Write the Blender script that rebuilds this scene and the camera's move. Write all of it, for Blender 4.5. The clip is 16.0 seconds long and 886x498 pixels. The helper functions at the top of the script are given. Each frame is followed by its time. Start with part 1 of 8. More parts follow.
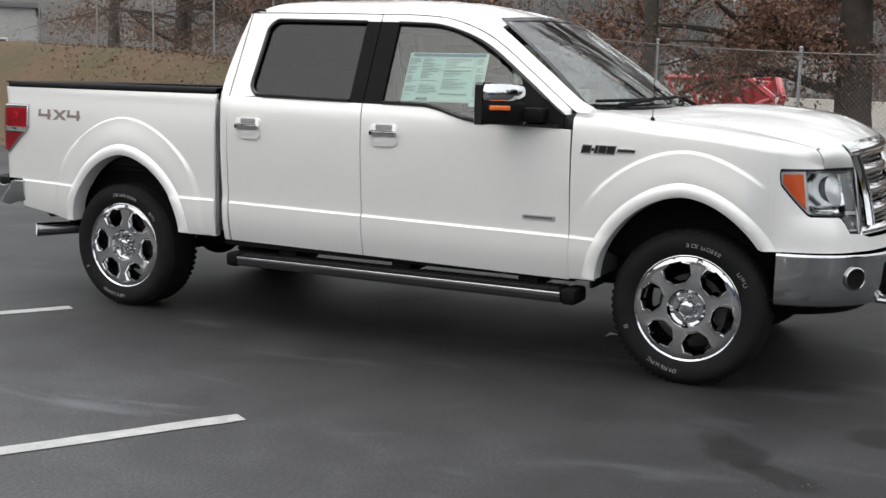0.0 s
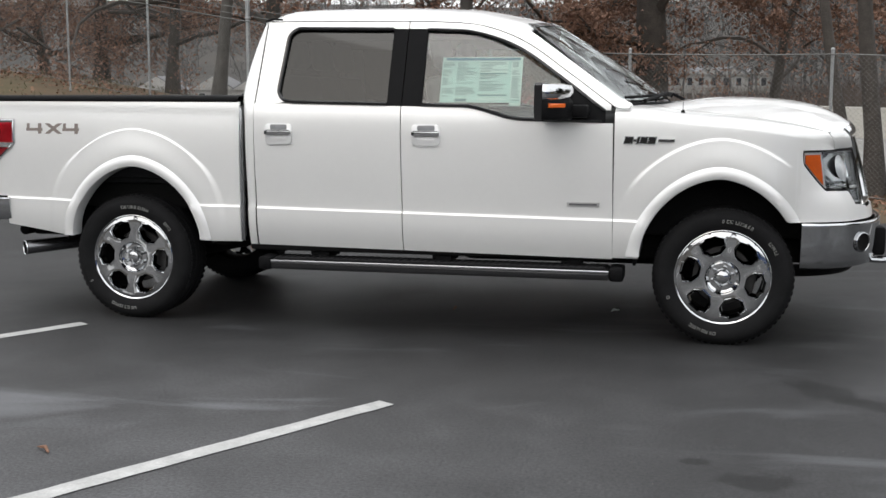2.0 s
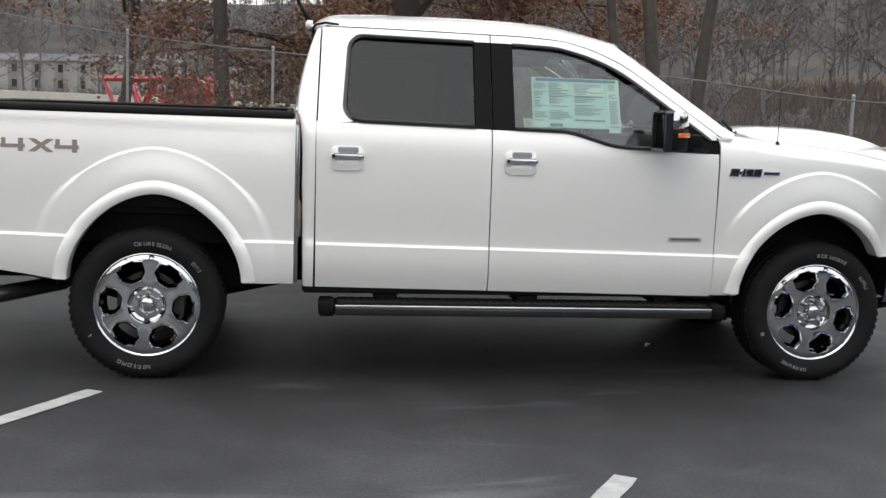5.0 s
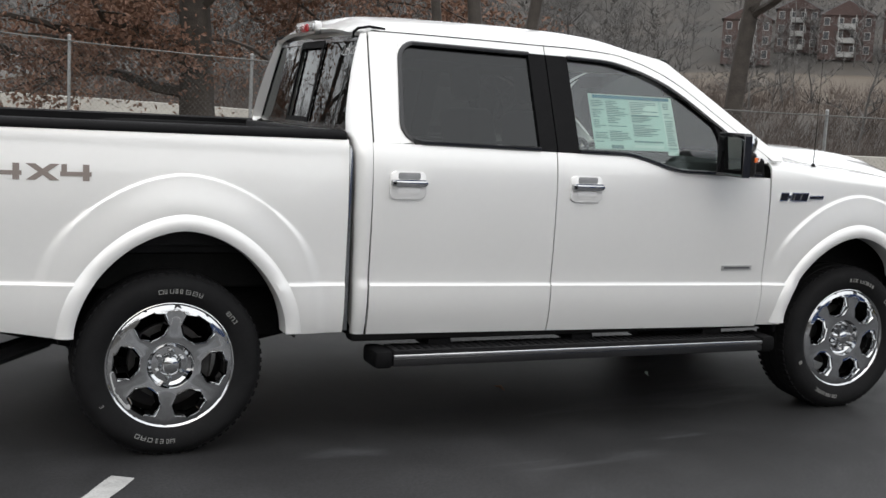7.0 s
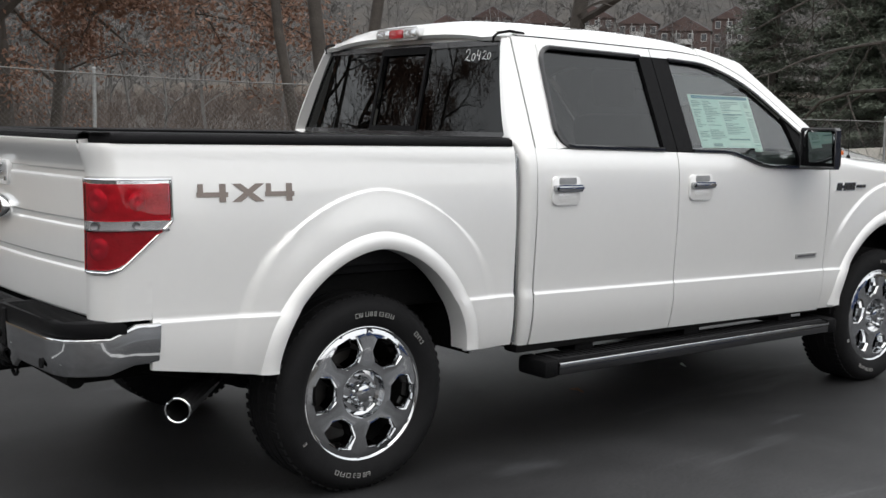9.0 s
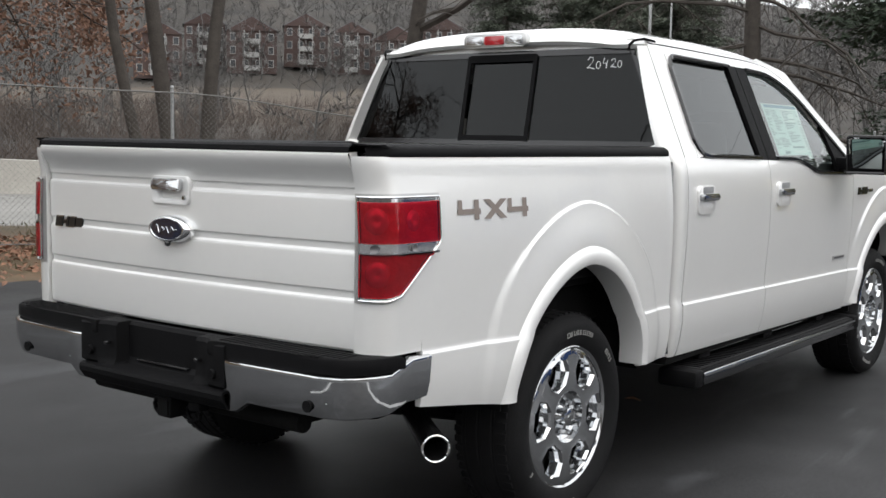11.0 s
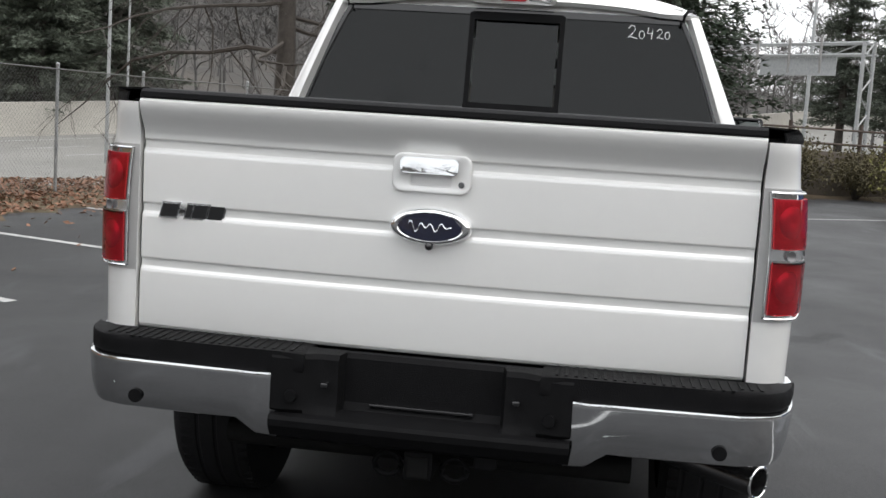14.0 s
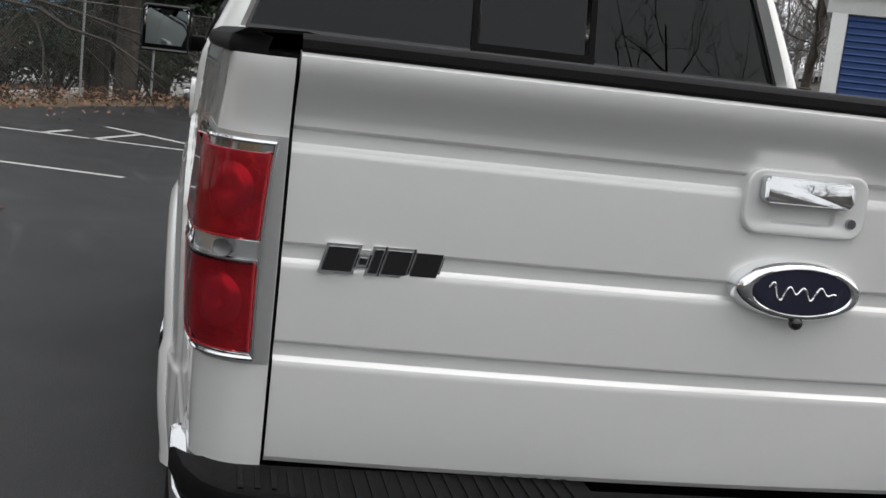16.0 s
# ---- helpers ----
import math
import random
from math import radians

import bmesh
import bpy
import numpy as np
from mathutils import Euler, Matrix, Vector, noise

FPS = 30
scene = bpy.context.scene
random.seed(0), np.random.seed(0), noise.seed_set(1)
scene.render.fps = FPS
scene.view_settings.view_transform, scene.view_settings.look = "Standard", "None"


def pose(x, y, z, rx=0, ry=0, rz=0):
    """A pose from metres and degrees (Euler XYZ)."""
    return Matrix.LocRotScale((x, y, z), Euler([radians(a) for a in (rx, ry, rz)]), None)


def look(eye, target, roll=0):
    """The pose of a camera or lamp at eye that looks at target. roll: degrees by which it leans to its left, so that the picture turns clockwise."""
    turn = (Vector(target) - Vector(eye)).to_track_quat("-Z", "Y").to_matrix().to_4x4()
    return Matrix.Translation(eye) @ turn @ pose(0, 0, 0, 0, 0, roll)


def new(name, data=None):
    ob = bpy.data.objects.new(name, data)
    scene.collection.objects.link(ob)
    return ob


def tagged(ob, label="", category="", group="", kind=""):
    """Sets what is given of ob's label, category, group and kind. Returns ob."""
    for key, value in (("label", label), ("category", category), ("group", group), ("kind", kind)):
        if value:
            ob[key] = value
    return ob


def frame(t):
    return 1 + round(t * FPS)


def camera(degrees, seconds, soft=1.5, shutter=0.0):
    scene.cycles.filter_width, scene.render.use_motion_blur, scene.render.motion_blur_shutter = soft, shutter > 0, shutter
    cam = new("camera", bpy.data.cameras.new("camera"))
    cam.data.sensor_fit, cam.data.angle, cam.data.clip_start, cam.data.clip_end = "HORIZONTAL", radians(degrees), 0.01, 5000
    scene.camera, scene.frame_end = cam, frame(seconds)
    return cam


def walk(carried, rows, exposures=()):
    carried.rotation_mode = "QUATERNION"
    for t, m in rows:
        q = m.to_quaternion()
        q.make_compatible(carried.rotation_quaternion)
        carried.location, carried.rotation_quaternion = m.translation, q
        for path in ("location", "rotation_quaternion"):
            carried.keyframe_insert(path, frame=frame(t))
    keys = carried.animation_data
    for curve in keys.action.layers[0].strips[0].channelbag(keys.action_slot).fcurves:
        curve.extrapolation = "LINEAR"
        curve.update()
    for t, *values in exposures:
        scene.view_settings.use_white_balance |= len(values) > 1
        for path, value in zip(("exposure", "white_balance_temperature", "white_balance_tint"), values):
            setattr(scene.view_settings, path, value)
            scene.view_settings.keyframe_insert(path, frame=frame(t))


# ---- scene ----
cam = camera(42.7, 16.0)
PATH = [
    (0, (5.028, -6.541, 1.492), (4.159, -4.763, 1.201), 1.6),
    (0.5, (4.693, -6.848, 1.473), (3.926, -5.022, 1.189), 1.3),
    (1, (4.322, -7.13, 1.468), (3.668, -5.261, 1.187), 0.7),
    (1.5, (3.908, -7.342, 1.438), (3.367, -5.435, 1.166), 0.4),
    (2, (3.47, -7.55, 1.434), (3.048, -5.613, 1.163), 0.1),
    (2.5, (3.038, -7.696, 1.44), (2.728, -5.738, 1.173), -0.3),
    (3, (2.547, -7.716, 1.44), (2.358, -5.742, 1.182), -0.3),
    (3.5, (2.049, -7.59, 1.435), (1.977, -5.607, 1.188), 0.2),
    (4, (1.596, -7.384, 1.443), (1.63, -5.398, 1.2), 0.8),
    (6.5, (-0.463, -6.06, 1.573), (0.195, -4.19, 1.297), 3.3),
    (7, (-0.821, -5.741, 1.56), (-0.038, -3.915, 1.307), 3),
    (7.5, (-1.191, -5.45, 1.523), (-0.297, -3.672, 1.288), 2.2),
    (8, (-1.659, -5.167, 1.495), (-0.642, -3.455, 1.263), 2),
    (8.5, (-2.127, -4.908, 1.483), (-0.995, -3.269, 1.256), 1.7),
    (9, (-2.492, -4.64, 1.468), (-1.267, -3.068, 1.251), 1.2),
    (11.5, (-3.920, -2.728, 1.441), (-2.260, -1.630, 1.238), 1.3),
    (12, (-4.140, -2.291, 1.460), (-2.400, -1.327, 1.246), 1.9),
    (12.5, (-4.205, -1.773, 1.431), (-2.379, -0.982, 1.228), 2.3),
    (13, (-4.228, -1.324, 1.413), (-2.334, -0.716, 1.202), 2.1),
    (13.5, (-4.162, -0.860, 1.408), (-2.222, -0.426, 1.187), 3.0),
    (14, (-3.984, -0.398, 1.399), (-2.015, -0.141, 1.166), 3.7),
    (14.5, (-3.764, -0.002, 1.408), (-1.783, 0.084, 1.150), 4.5),
    (15, (-3.460, 0.387, 1.361), (-1.477, 0.285, 1.116), 4.8),
    (15.5, (-3.096, 0.662, 1.401), (-1.132, 0.440, 1.097), 6.7),
    (16, (-2.716, 0.909, 1.412), (-0.784, 0.513, 1.078), 6.6),
]
walk(cam, [(t, look(eye, target, roll)) for t, eye, target, roll in PATH], exposures=[(0, 0.30), (4.0, 0.28), (8.0, 0.24), (11.5, 0.40), (13.5, 0.48), (15.0, 0.30), (15.5, 0.14), (16.0, 0.0)])

# ---------------------------------------------------------------- light
world = bpy.data.worlds.new("overcast")
scene.world = world
world.use_nodes = True
wn = world.node_tree.nodes
sky = wn.new("ShaderNodeTexSky")
sky.sky_type = "NISHITA"
sky.sun_disc = False
sky.sun_elevation, sky.sun_rotation = radians(42), radians(200)
sky.air_density, sky.dust_density, sky.ozone_density = 1.0, 6.0, 1.0
grey = wn.new("ShaderNodeMix")
grey.data_type = "RGBA"
grey.inputs["Factor"].default_value = 0.90
grey.inputs["B"].default_value = (9.0, 9.15, 9.35, 1)
bg = wn["Background"]
world.node_tree.links.new(sky.outputs[0], grey.inputs["A"])
world.node_tree.links.new(grey.outputs["Result"], bg.inputs["Color"])
bg.inputs["Strength"].default_value = 0.148

sun_data = bpy.data.lights.new("sun", "SUN")
sun_data.energy, sun_data.angle, sun_data.color = 0.7, radians(60), (1.0, 0.985, 0.965)
sun = new("sun", sun_data)
sun.matrix_world = look((-3, -4, 20), (0, 0, 0))

# ---------------------------------------------------------------- materials
def mat(name, colour, rough=0.5, metal=0.0, coat=0.0, spec=0.5, var=0.0, scale=8.0, bump=0.0, bump_scale=60.0, rough_var=0.0, colour2=None, detail=6.0):
    """A Principled surface with colour variation at a coarse and a fine scale, and a fine relief."""
    m = bpy.data.materials.new(name)
    m.use_nodes = True
    nt = m.node_tree
    n, ln = nt.nodes, nt.links
    p = n["Principled BSDF"]
    p.inputs["Base Color"].default_value = (*colour, 1)
    p.inputs["Roughness"].default_value = rough
    p.inputs["Metallic"].default_value = metal
    p.inputs["Coat Weight"].default_value = coat
    p.inputs["Coat Roughness"].default_value = 0.03
    p.inputs["Specular IOR Level"].default_value = spec
    co = n.new("ShaderNodeTexCoord")
    if var or rough_var or colour2:
        coarse = n.new("ShaderNodeTexNoise")
        coarse.inputs["Scale"].default_value, coarse.inputs["Detail"].default_value = scale, detail
        fine = n.new("ShaderNodeTexNoise")
        fine.inputs["Scale"].default_value, fine.inputs["Detail"].default_value = scale * 9, 4
        for t in (coarse, fine):
            ln.new(co.outputs["Object"], t.inputs["Vector"])
        both = n.new("ShaderNodeMath")
        both.operation = "MULTIPLY_ADD"
        both.inputs[1].default_value = 0.4
        ln.new(fine.outputs["Fac"], both.inputs[0])
        half = n.new("ShaderNodeMath")
        half.operation = "MULTIPLY"
        half.inputs[1].default_value = 0.6
        ln.new(coarse.outputs["Fac"], half.inputs[0])
        ln.new(half.outputs[0], both.inputs[2])
        ramp = n.new("ShaderNodeValToRGB")
        ramp.color_ramp.elements[0].position, ramp.color_ramp.elements[1].position = 0.32, 0.68
        lo = colour2 or tuple(c * (1 - var) for c in colour)
        hi = colour if colour2 else tuple(min(1, c * (1 + var)) for c in colour)
        ramp.color_ramp.elements[0].color = (*lo, 1)
        ramp.color_ramp.elements[1].color = (*hi, 1)
        ln.new(both.outputs[0], ramp.inputs[0])
        ln.new(ramp.outputs[0], p.inputs["Base Color"])
        if rough_var:
            mr = n.new("ShaderNodeMapRange")
            mr.inputs["From Min"].default_value, mr.inputs["From Max"].default_value = 0.3, 0.7
            mr.inputs["To Min"].default_value, mr.inputs["To Max"].default_value = rough - rough_var, rough + rough_var
            ln.new(both.outputs[0], mr.inputs["Value"])
            ln.new(mr.outputs[0], p.inputs["Roughness"])
    if bump:
        b = n.new("ShaderNodeBump")
        b.inputs["Strength"].default_value, b.inputs["Distance"].default_value = bump, 0.01
        g = n.new("ShaderNodeTexNoise")
        g.inputs["Scale"].default_value, g.inputs["Detail"].default_value = bump_scale, 5
        ln.new(co.outputs["Object"], g.inputs["Vector"])
        ln.new(g.outputs["Fac"], b.inputs["Height"])
        ln.new(b.outputs["Normal"], p.inputs["Normal"])
    return m


def glass_mat(name, tint, clear, rough=0.0, ior=1.5):
    """Window glass: a glossy coat over a mix of see-through tint and dark body."""
    m = bpy.data.materials.new(name)
    m.use_nodes = True
    n, ln = m.node_tree.nodes, m.node_tree.links
    n.remove(n["Principled BSDF"])
    out = n["Material Output"]
    tr = n.new("ShaderNodeBsdfTransparent")
    tr.inputs["Color"].default_value = (*(c * clear for c in tint), 1)
    gl = n.new("ShaderNodeBsdfGlossy")
    gl.inputs["Roughness"].default_value = rough
    gl.inputs["Color"].default_value = (0.95, 0.97, 0.97, 1)
    fr = n.new("ShaderNodeFresnel")
    fr.inputs["IOR"].default_value = ior
    mx = n.new("ShaderNodeMixShader")
    ln.new(fr.outputs[0], mx.inputs[0])
    ln.new(tr.outputs[0], mx.inputs[1])
    ln.new(gl.outputs[0], mx.inputs[2])
    ln.new(mx.outputs[0], out.inputs["Surface"])
    return m


PAINT = mat("pearl_white_paint", (0.805, 0.805, 0.79), 0.38, 0.32, coat=1.0, spec=0.35, var=0.012, scale=3)
PAINT_B = mat("pearl_white_paint_plastic", (0.81, 0.81, 0.80), 0.36, 0.2, coat=0.7, var=0.012, scale=3)
CHROME = mat("chrome", (0.62, 0.63, 0.64), 0.06, 1.0, var=0.04, scale=12)
CHROME_B = mat("bright_chrome", (0.84, 0.85, 0.86), 0.08, 1.0, var=0.02, scale=12)
CHROME_D = mat("dark_chrome", (0.42, 0.43, 0.44), 0.16, 1.0, var=0.08, scale=10)
BLACK = mat("black_plastic", (0.0055, 0.0055, 0.0060), 0.58, spec=0.085, var=0.2, scale=20, bump=0.25, bump_scale=400)
BLACK_G = mat("black_gloss_trim", (0.012, 0.012, 0.013), 0.16, coat=0.3, var=0.15, scale=8)
RUBBER = mat("tyre_rubber", (0.0088, 0.0088, 0.0094), 0.75, spec=0.16, var=0.25, scale=14, bump=0.3, bump_scale=220)
LETTER = mat("raised_pale_lettering", (0.27, 0.27, 0.26), 0.7, var=0.3, scale=60)
UNDER = mat("underbody", (0.007, 0.007, 0.007), 0.85, spec=0.12, var=0.4, scale=6)
STEEL = mat("bare_steel", (0.30, 0.29, 0.28), 0.42, 0.8, var=0.25, scale=20)
DISC = mat("dull_brake_iron", (0.055, 0.053, 0.052), 0.5, 0.6, var=0.3, scale=20)
LINER = mat("bed_liner", (0.013, 0.013, 0.014), 0.75, spec=0.25, var=0.25, scale=9, bump=0.6, bump_scale=150)
REDG = glass_mat("red_lamp_glass", (0.68, 0.115, 0.185), 1.0)
RED = mat("red_lens", (0.42, 0.012, 0.02), 0.09, coat=1.0, var=0.12, scale=25)
REDDEEP = mat("red_reflector", (0.70, 0.20, 0.22), 0.30, 0.40, var=0.25, scale=18, bump=0.5, bump_scale=40)
AMBER = mat("amber_lens", (0.78, 0.15, 0.022), 0.12, coat=1.0, var=0.12, scale=30)
CLEAR = mat("clear_reflector", (0.62, 0.63, 0.64), 0.12, 0.75, coat=1.0, var=0.15, scale=30)
LAMPW = mat("headlamp_inner", (0.74, 0.75, 0.76), 0.2, 0.3, coat=0.8, var=0.05, scale=10)
SILVERR = mat("bright_reflector", (0.86, 0.87, 0.88), 0.14, 1.0, var=0.03, scale=20, bump=0.15, bump_scale=60)
PINKB = mat("pale_red_bowl", (0.80, 0.34, 0.36), 0.22, 0.5, var=0.15, scale=20)
SATIN = mat("satin_silver_surround", (0.60, 0.60, 0.595), 0.28, 0.75, coat=0.4, var=0.04, scale=10)
GREYB = mat("grey_lamp_bezel", (0.16, 0.16, 0.165), 0.3, 0.4, coat=0.5, var=0.1, scale=20)
TAUPE = mat("taupe_decal", (0.22, 0.185, 0.165), 0.5, var=0.08, scale=20)
EMBLEM = mat("dark_blue_enamel", (0.008, 0.010, 0.028), 0.15, coat=1.0, var=0.1, scale=20)
PAPER = mat("sticker_paper", (0.60, 0.74, 0.70), 0.6, var=0.03, scale=20)
PAPER2 = mat("sticker_panel", (0.72, 0.80, 0.76), 0.6, var=0.03, scale=20)
INK = mat("sticker_ink", (0.20, 0.32, 0.32), 0.7, var=0.2, scale=60)
INKB = mat("sticker_blue_band", (0.10, 0.26, 0.34), 0.7, var=0.1, scale=30)
CLOTH = mat("seat_leather_pale", (0.24, 0.235, 0.22), 0.55, var=0.08, scale=12)
CLOTHD = mat("cabin_dark_trim", (0.055, 0.056, 0.056), 0.6, var=0.15, scale=10)
GLASS = glass_mat("clear_side_glass", (0.78, 0.92, 0.88), 0.90, ior=1.85)
TINT = glass_mat("privacy_glass", (0.8, 0.82, 0.84), 0.10, ior=1.54)
SHIELD = glass_mat("windscreen_glass", (0.82, 0.92, 0.89), 0.84, ior=2.25)
MIRROR = mat("mirror_glass", (0.26, 0.29, 0.29), 0.02, 1.0)
WHITEINK = mat("white_marker_ink", (0.8, 0.8, 0.8), 0.6)


def asphalt_mat():
    """Sealed asphalt: near-black binder, fine stone, worn pale drifts, damp smooth patches."""
    m = bpy.data.materials.new("asphalt")
    m.use_nodes = True
    n, ln = m.node_tree.nodes, m.node_tree.links
    p = n["Principled BSDF"]
    p.inputs["Specular IOR Level"].default_value = 0.32
    co = n.new("ShaderNodeTexCoord")

    def tex(scale, detail, distort=0.0):
        t = n.new("ShaderNodeTexNoise")
        t.inputs["Scale"].default_value, t.inputs["Detail"].default_value, t.inputs["Distortion"].default_value = scale, detail, distort
        ln.new(co.outputs["Object"], t.inputs["Vector"])
        return t

    def ramp(src, stops):
        r = n.new("ShaderNodeValToRGB")
        e = r.color_ramp.elements
        while len(e) < len(stops):
            e.new(0.5)
        for el, (pos, c) in zip(e, stops):
            el.position, el.color = pos, (c, c, c * 1.015, 1)
        ln.new(src, r.inputs[0])
        return r

    broad = ramp(tex(0.22, 6, 1.2).outputs["Fac"], [(0.36, 0.0128), (0.52, 0.0175), (0.70, 0.027)])
    grain = ramp(tex(70, 4).outputs["Fac"], [(0.33, 0.62), (0.50, 1.0), (0.68, 1.45)])
    mid = ramp(tex(2.6, 7, 0.6).outputs["Fac"], [(0.34, 0.82), (0.52, 1.0), (0.72, 1.28)])
    a = n.new("ShaderNodeMix")
    a.data_type, a.blend_type = "RGBA", "MULTIPLY"
    a.inputs["Factor"].default_value = 1
    b = n.new("ShaderNodeMix")
    b.data_type, b.blend_type = "RGBA", "MULTIPLY"
    b.inputs["Factor"].default_value = 1
    ln.new(broad.outputs[0], a.inputs["A"])
    ln.new(mid.outputs[0], a.inputs["B"])
    ln.new(a.outputs["Result"], b.inputs["A"])
    ln.new(grain.outputs[0], b.inputs["B"])
    # pale swept marks, long and thin
    mp = n.new("ShaderNodeMapping")
    mp.inputs["Rotation"].default_value = (0, 0, radians(-30))
    mp.inputs["Scale"].default_value = (0.35, 1.5, 1)
    ln.new(co.outputs["Object"], mp.inputs["Vector"])
    sw = tex(0.8, 5, 2.0)
    ln.new(mp.outputs[0], sw.inputs["Vector"])
    swr = ramp(sw.outputs["Fac"], [(0.58, 0.0), (0.75, 0.5)])
    c = n.new("ShaderNodeMix")
    c.data_type = "RGBA"
    c.inputs["B"].default_value = (0.085, 0.088, 0.094, 1)
    ln.new(swr.outputs[0], c.inputs["Factor"])
    ln.new(b.outputs["Result"], c.inputs["A"])
    # a paler round stretch over the near stalls; dry scales the colour up
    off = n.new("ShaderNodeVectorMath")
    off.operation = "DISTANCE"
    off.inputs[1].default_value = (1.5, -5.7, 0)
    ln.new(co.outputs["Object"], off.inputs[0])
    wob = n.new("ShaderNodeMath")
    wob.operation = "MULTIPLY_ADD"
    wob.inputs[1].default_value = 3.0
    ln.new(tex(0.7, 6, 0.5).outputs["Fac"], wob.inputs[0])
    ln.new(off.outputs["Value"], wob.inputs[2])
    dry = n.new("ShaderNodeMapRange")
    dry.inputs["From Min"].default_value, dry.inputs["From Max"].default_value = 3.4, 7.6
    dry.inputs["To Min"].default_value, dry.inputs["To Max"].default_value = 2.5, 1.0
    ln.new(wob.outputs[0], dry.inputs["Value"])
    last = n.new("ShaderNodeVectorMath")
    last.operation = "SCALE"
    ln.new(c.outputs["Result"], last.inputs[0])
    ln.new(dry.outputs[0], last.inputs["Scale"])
    # oil blotches soaked in near the front wheel: x, y, half-length, half-width, turn
    edge = tex(7.0, 6, 0.6)
    col = last.outputs[0]
    for x, y, rx, ry, turn in ((4.14, -1.90, 0.24, 0.13, -62), (4.36, -2.12, 0.20, 0.10, -40), (4.72, -1.42, 0.26, 0.14, -30), (3.76, -3.32, 0.16, 0.09, 10), (3.52, -3.12, 0.06, 0.04, 0)):
        mp2 = n.new("ShaderNodeMapping")
        mp2.vector_type = "TEXTURE"
        mp2.inputs["Location"].default_value, mp2.inputs["Rotation"].default_value, mp2.inputs["Scale"].default_value = (x, y, 0), (0, 0, radians(turn)), (rx, ry, 1)
        ln.new(co.outputs["Object"], mp2.inputs["Vector"])
        far_ = n.new("ShaderNodeVectorMath")
        far_.operation = "LENGTH"
        ln.new(mp2.outputs[0], far_.inputs[0])
        add = n.new("ShaderNodeMath")
        add.operation = "MULTIPLY_ADD"
        add.inputs[1].default_value = 1.5
        ln.new(edge.outputs["Fac"], add.inputs[0])
        ln.new(far_.outputs["Value"], add.inputs[2])
        soft = n.new("ShaderNodeMapRange")
        soft.inputs["From Min"].default_value, soft.inputs["From Max"].default_value = 1.50, 1.90
        soft.inputs["To Min"].default_value, soft.inputs["To Max"].default_value = 0.32, 1.0
        ln.new(add.outputs[0], soft.inputs["Value"])
        sc = n.new("ShaderNodeVectorMath")
        sc.operation = "SCALE"
        ln.new(col, sc.inputs[0])
        ln.new(soft.outputs[0], sc.inputs["Scale"])
        col = sc.outputs[0]
    ln.new(col, p.inputs["Base Color"])
    mr = n.new("ShaderNodeMapRange")
    mr.inputs["To Min"].default_value, mr.inputs["To Max"].default_value = 0.42, 0.75
    ln.new(tex(0.5, 5, 0.8).outputs["Fac"], mr.inputs["Value"])
    ln.new(mr.outputs[0], p.inputs["Roughness"])
    bp = n.new("ShaderNodeBump")
    bp.inputs["Strength"].default_value, bp.inputs["Distance"].default_value = 0.5, 0.004
    ln.new(tex(140, 3).outputs["Fac"], bp.inputs["Height"])
    ln.new(bp.outputs["Normal"], p.inputs["Normal"])
    return m


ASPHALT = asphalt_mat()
LINE = mat("worn_white_line", (0.50, 0.50, 0.49), 0.75, var=0.22, scale=10, colour2=(0.30, 0.30, 0.295), bump=0.3, bump_scale=90)


# ---------------------------------------------------------------- building helpers
def finish(ob_data, smooth_angle=38):
    for f in ob_data.polygons:
        f.use_smooth = True
    ob_data.set_sharp_from_angle(angle=radians(smooth_angle))


def part(name, bm, material, parent=None, label="", smooth=38, weld=True):
    """Links a bmesh as one mesh object, under a thing or a part of it."""
    if weld:
        bmesh.ops.remove_doubles(bm, verts=bm.verts, dist=1e-5)
    bmesh.ops.recalc_face_normals(bm, faces=bm.faces)
    me = bpy.data.meshes.new(name)
    bm.to_mesh(me)
    bm.free()
    me.materials.append(material)
    finish(me, smooth)
    ob = new(name, me)
    if parent:
        ob.parent = parent
    if label:
        ob["label"] = label
    return ob


def raw(name, verts, faces, material, parent=None, label="", smooth=None):
    me = bpy.data.meshes.new(name)
    me.from_pydata(verts, [], faces)
    me.materials.append(material)
    if smooth:
        finish(me, smooth)
    ob = new(name, me)
    if parent:
        ob.parent = parent
    if label:
        ob["label"] = label
    return ob


def sheet(bm, rows):
    """Quads over rows of points."""
    vs = [[bm.verts.new(p) for p in row] for row in rows]
    for a, b in zip(vs, vs[1:]):
        for i in range(len(a) - 1):
            try:
                bm.faces.new((a[i], a[i + 1], b[i + 1], b[i]))
            except ValueError:
                pass
    return vs


def thick(bm, t):
    bmesh.ops.remove_doubles(bm, verts=bm.verts, dist=1e-5)
    bmesh.ops.recalc_face_normals(bm, faces=bm.faces)
    bmesh.ops.solidify(bm, geom=bm.faces[:], thickness=t)
    return bm


def mirrored(bm):
    """A copy of a bmesh on the other side of the truck."""
    other = bm.copy()
    for v in other.verts:
        v.co.y = -v.co.y
    bmesh.ops.reverse_faces(other, faces=other.faces)
    return other


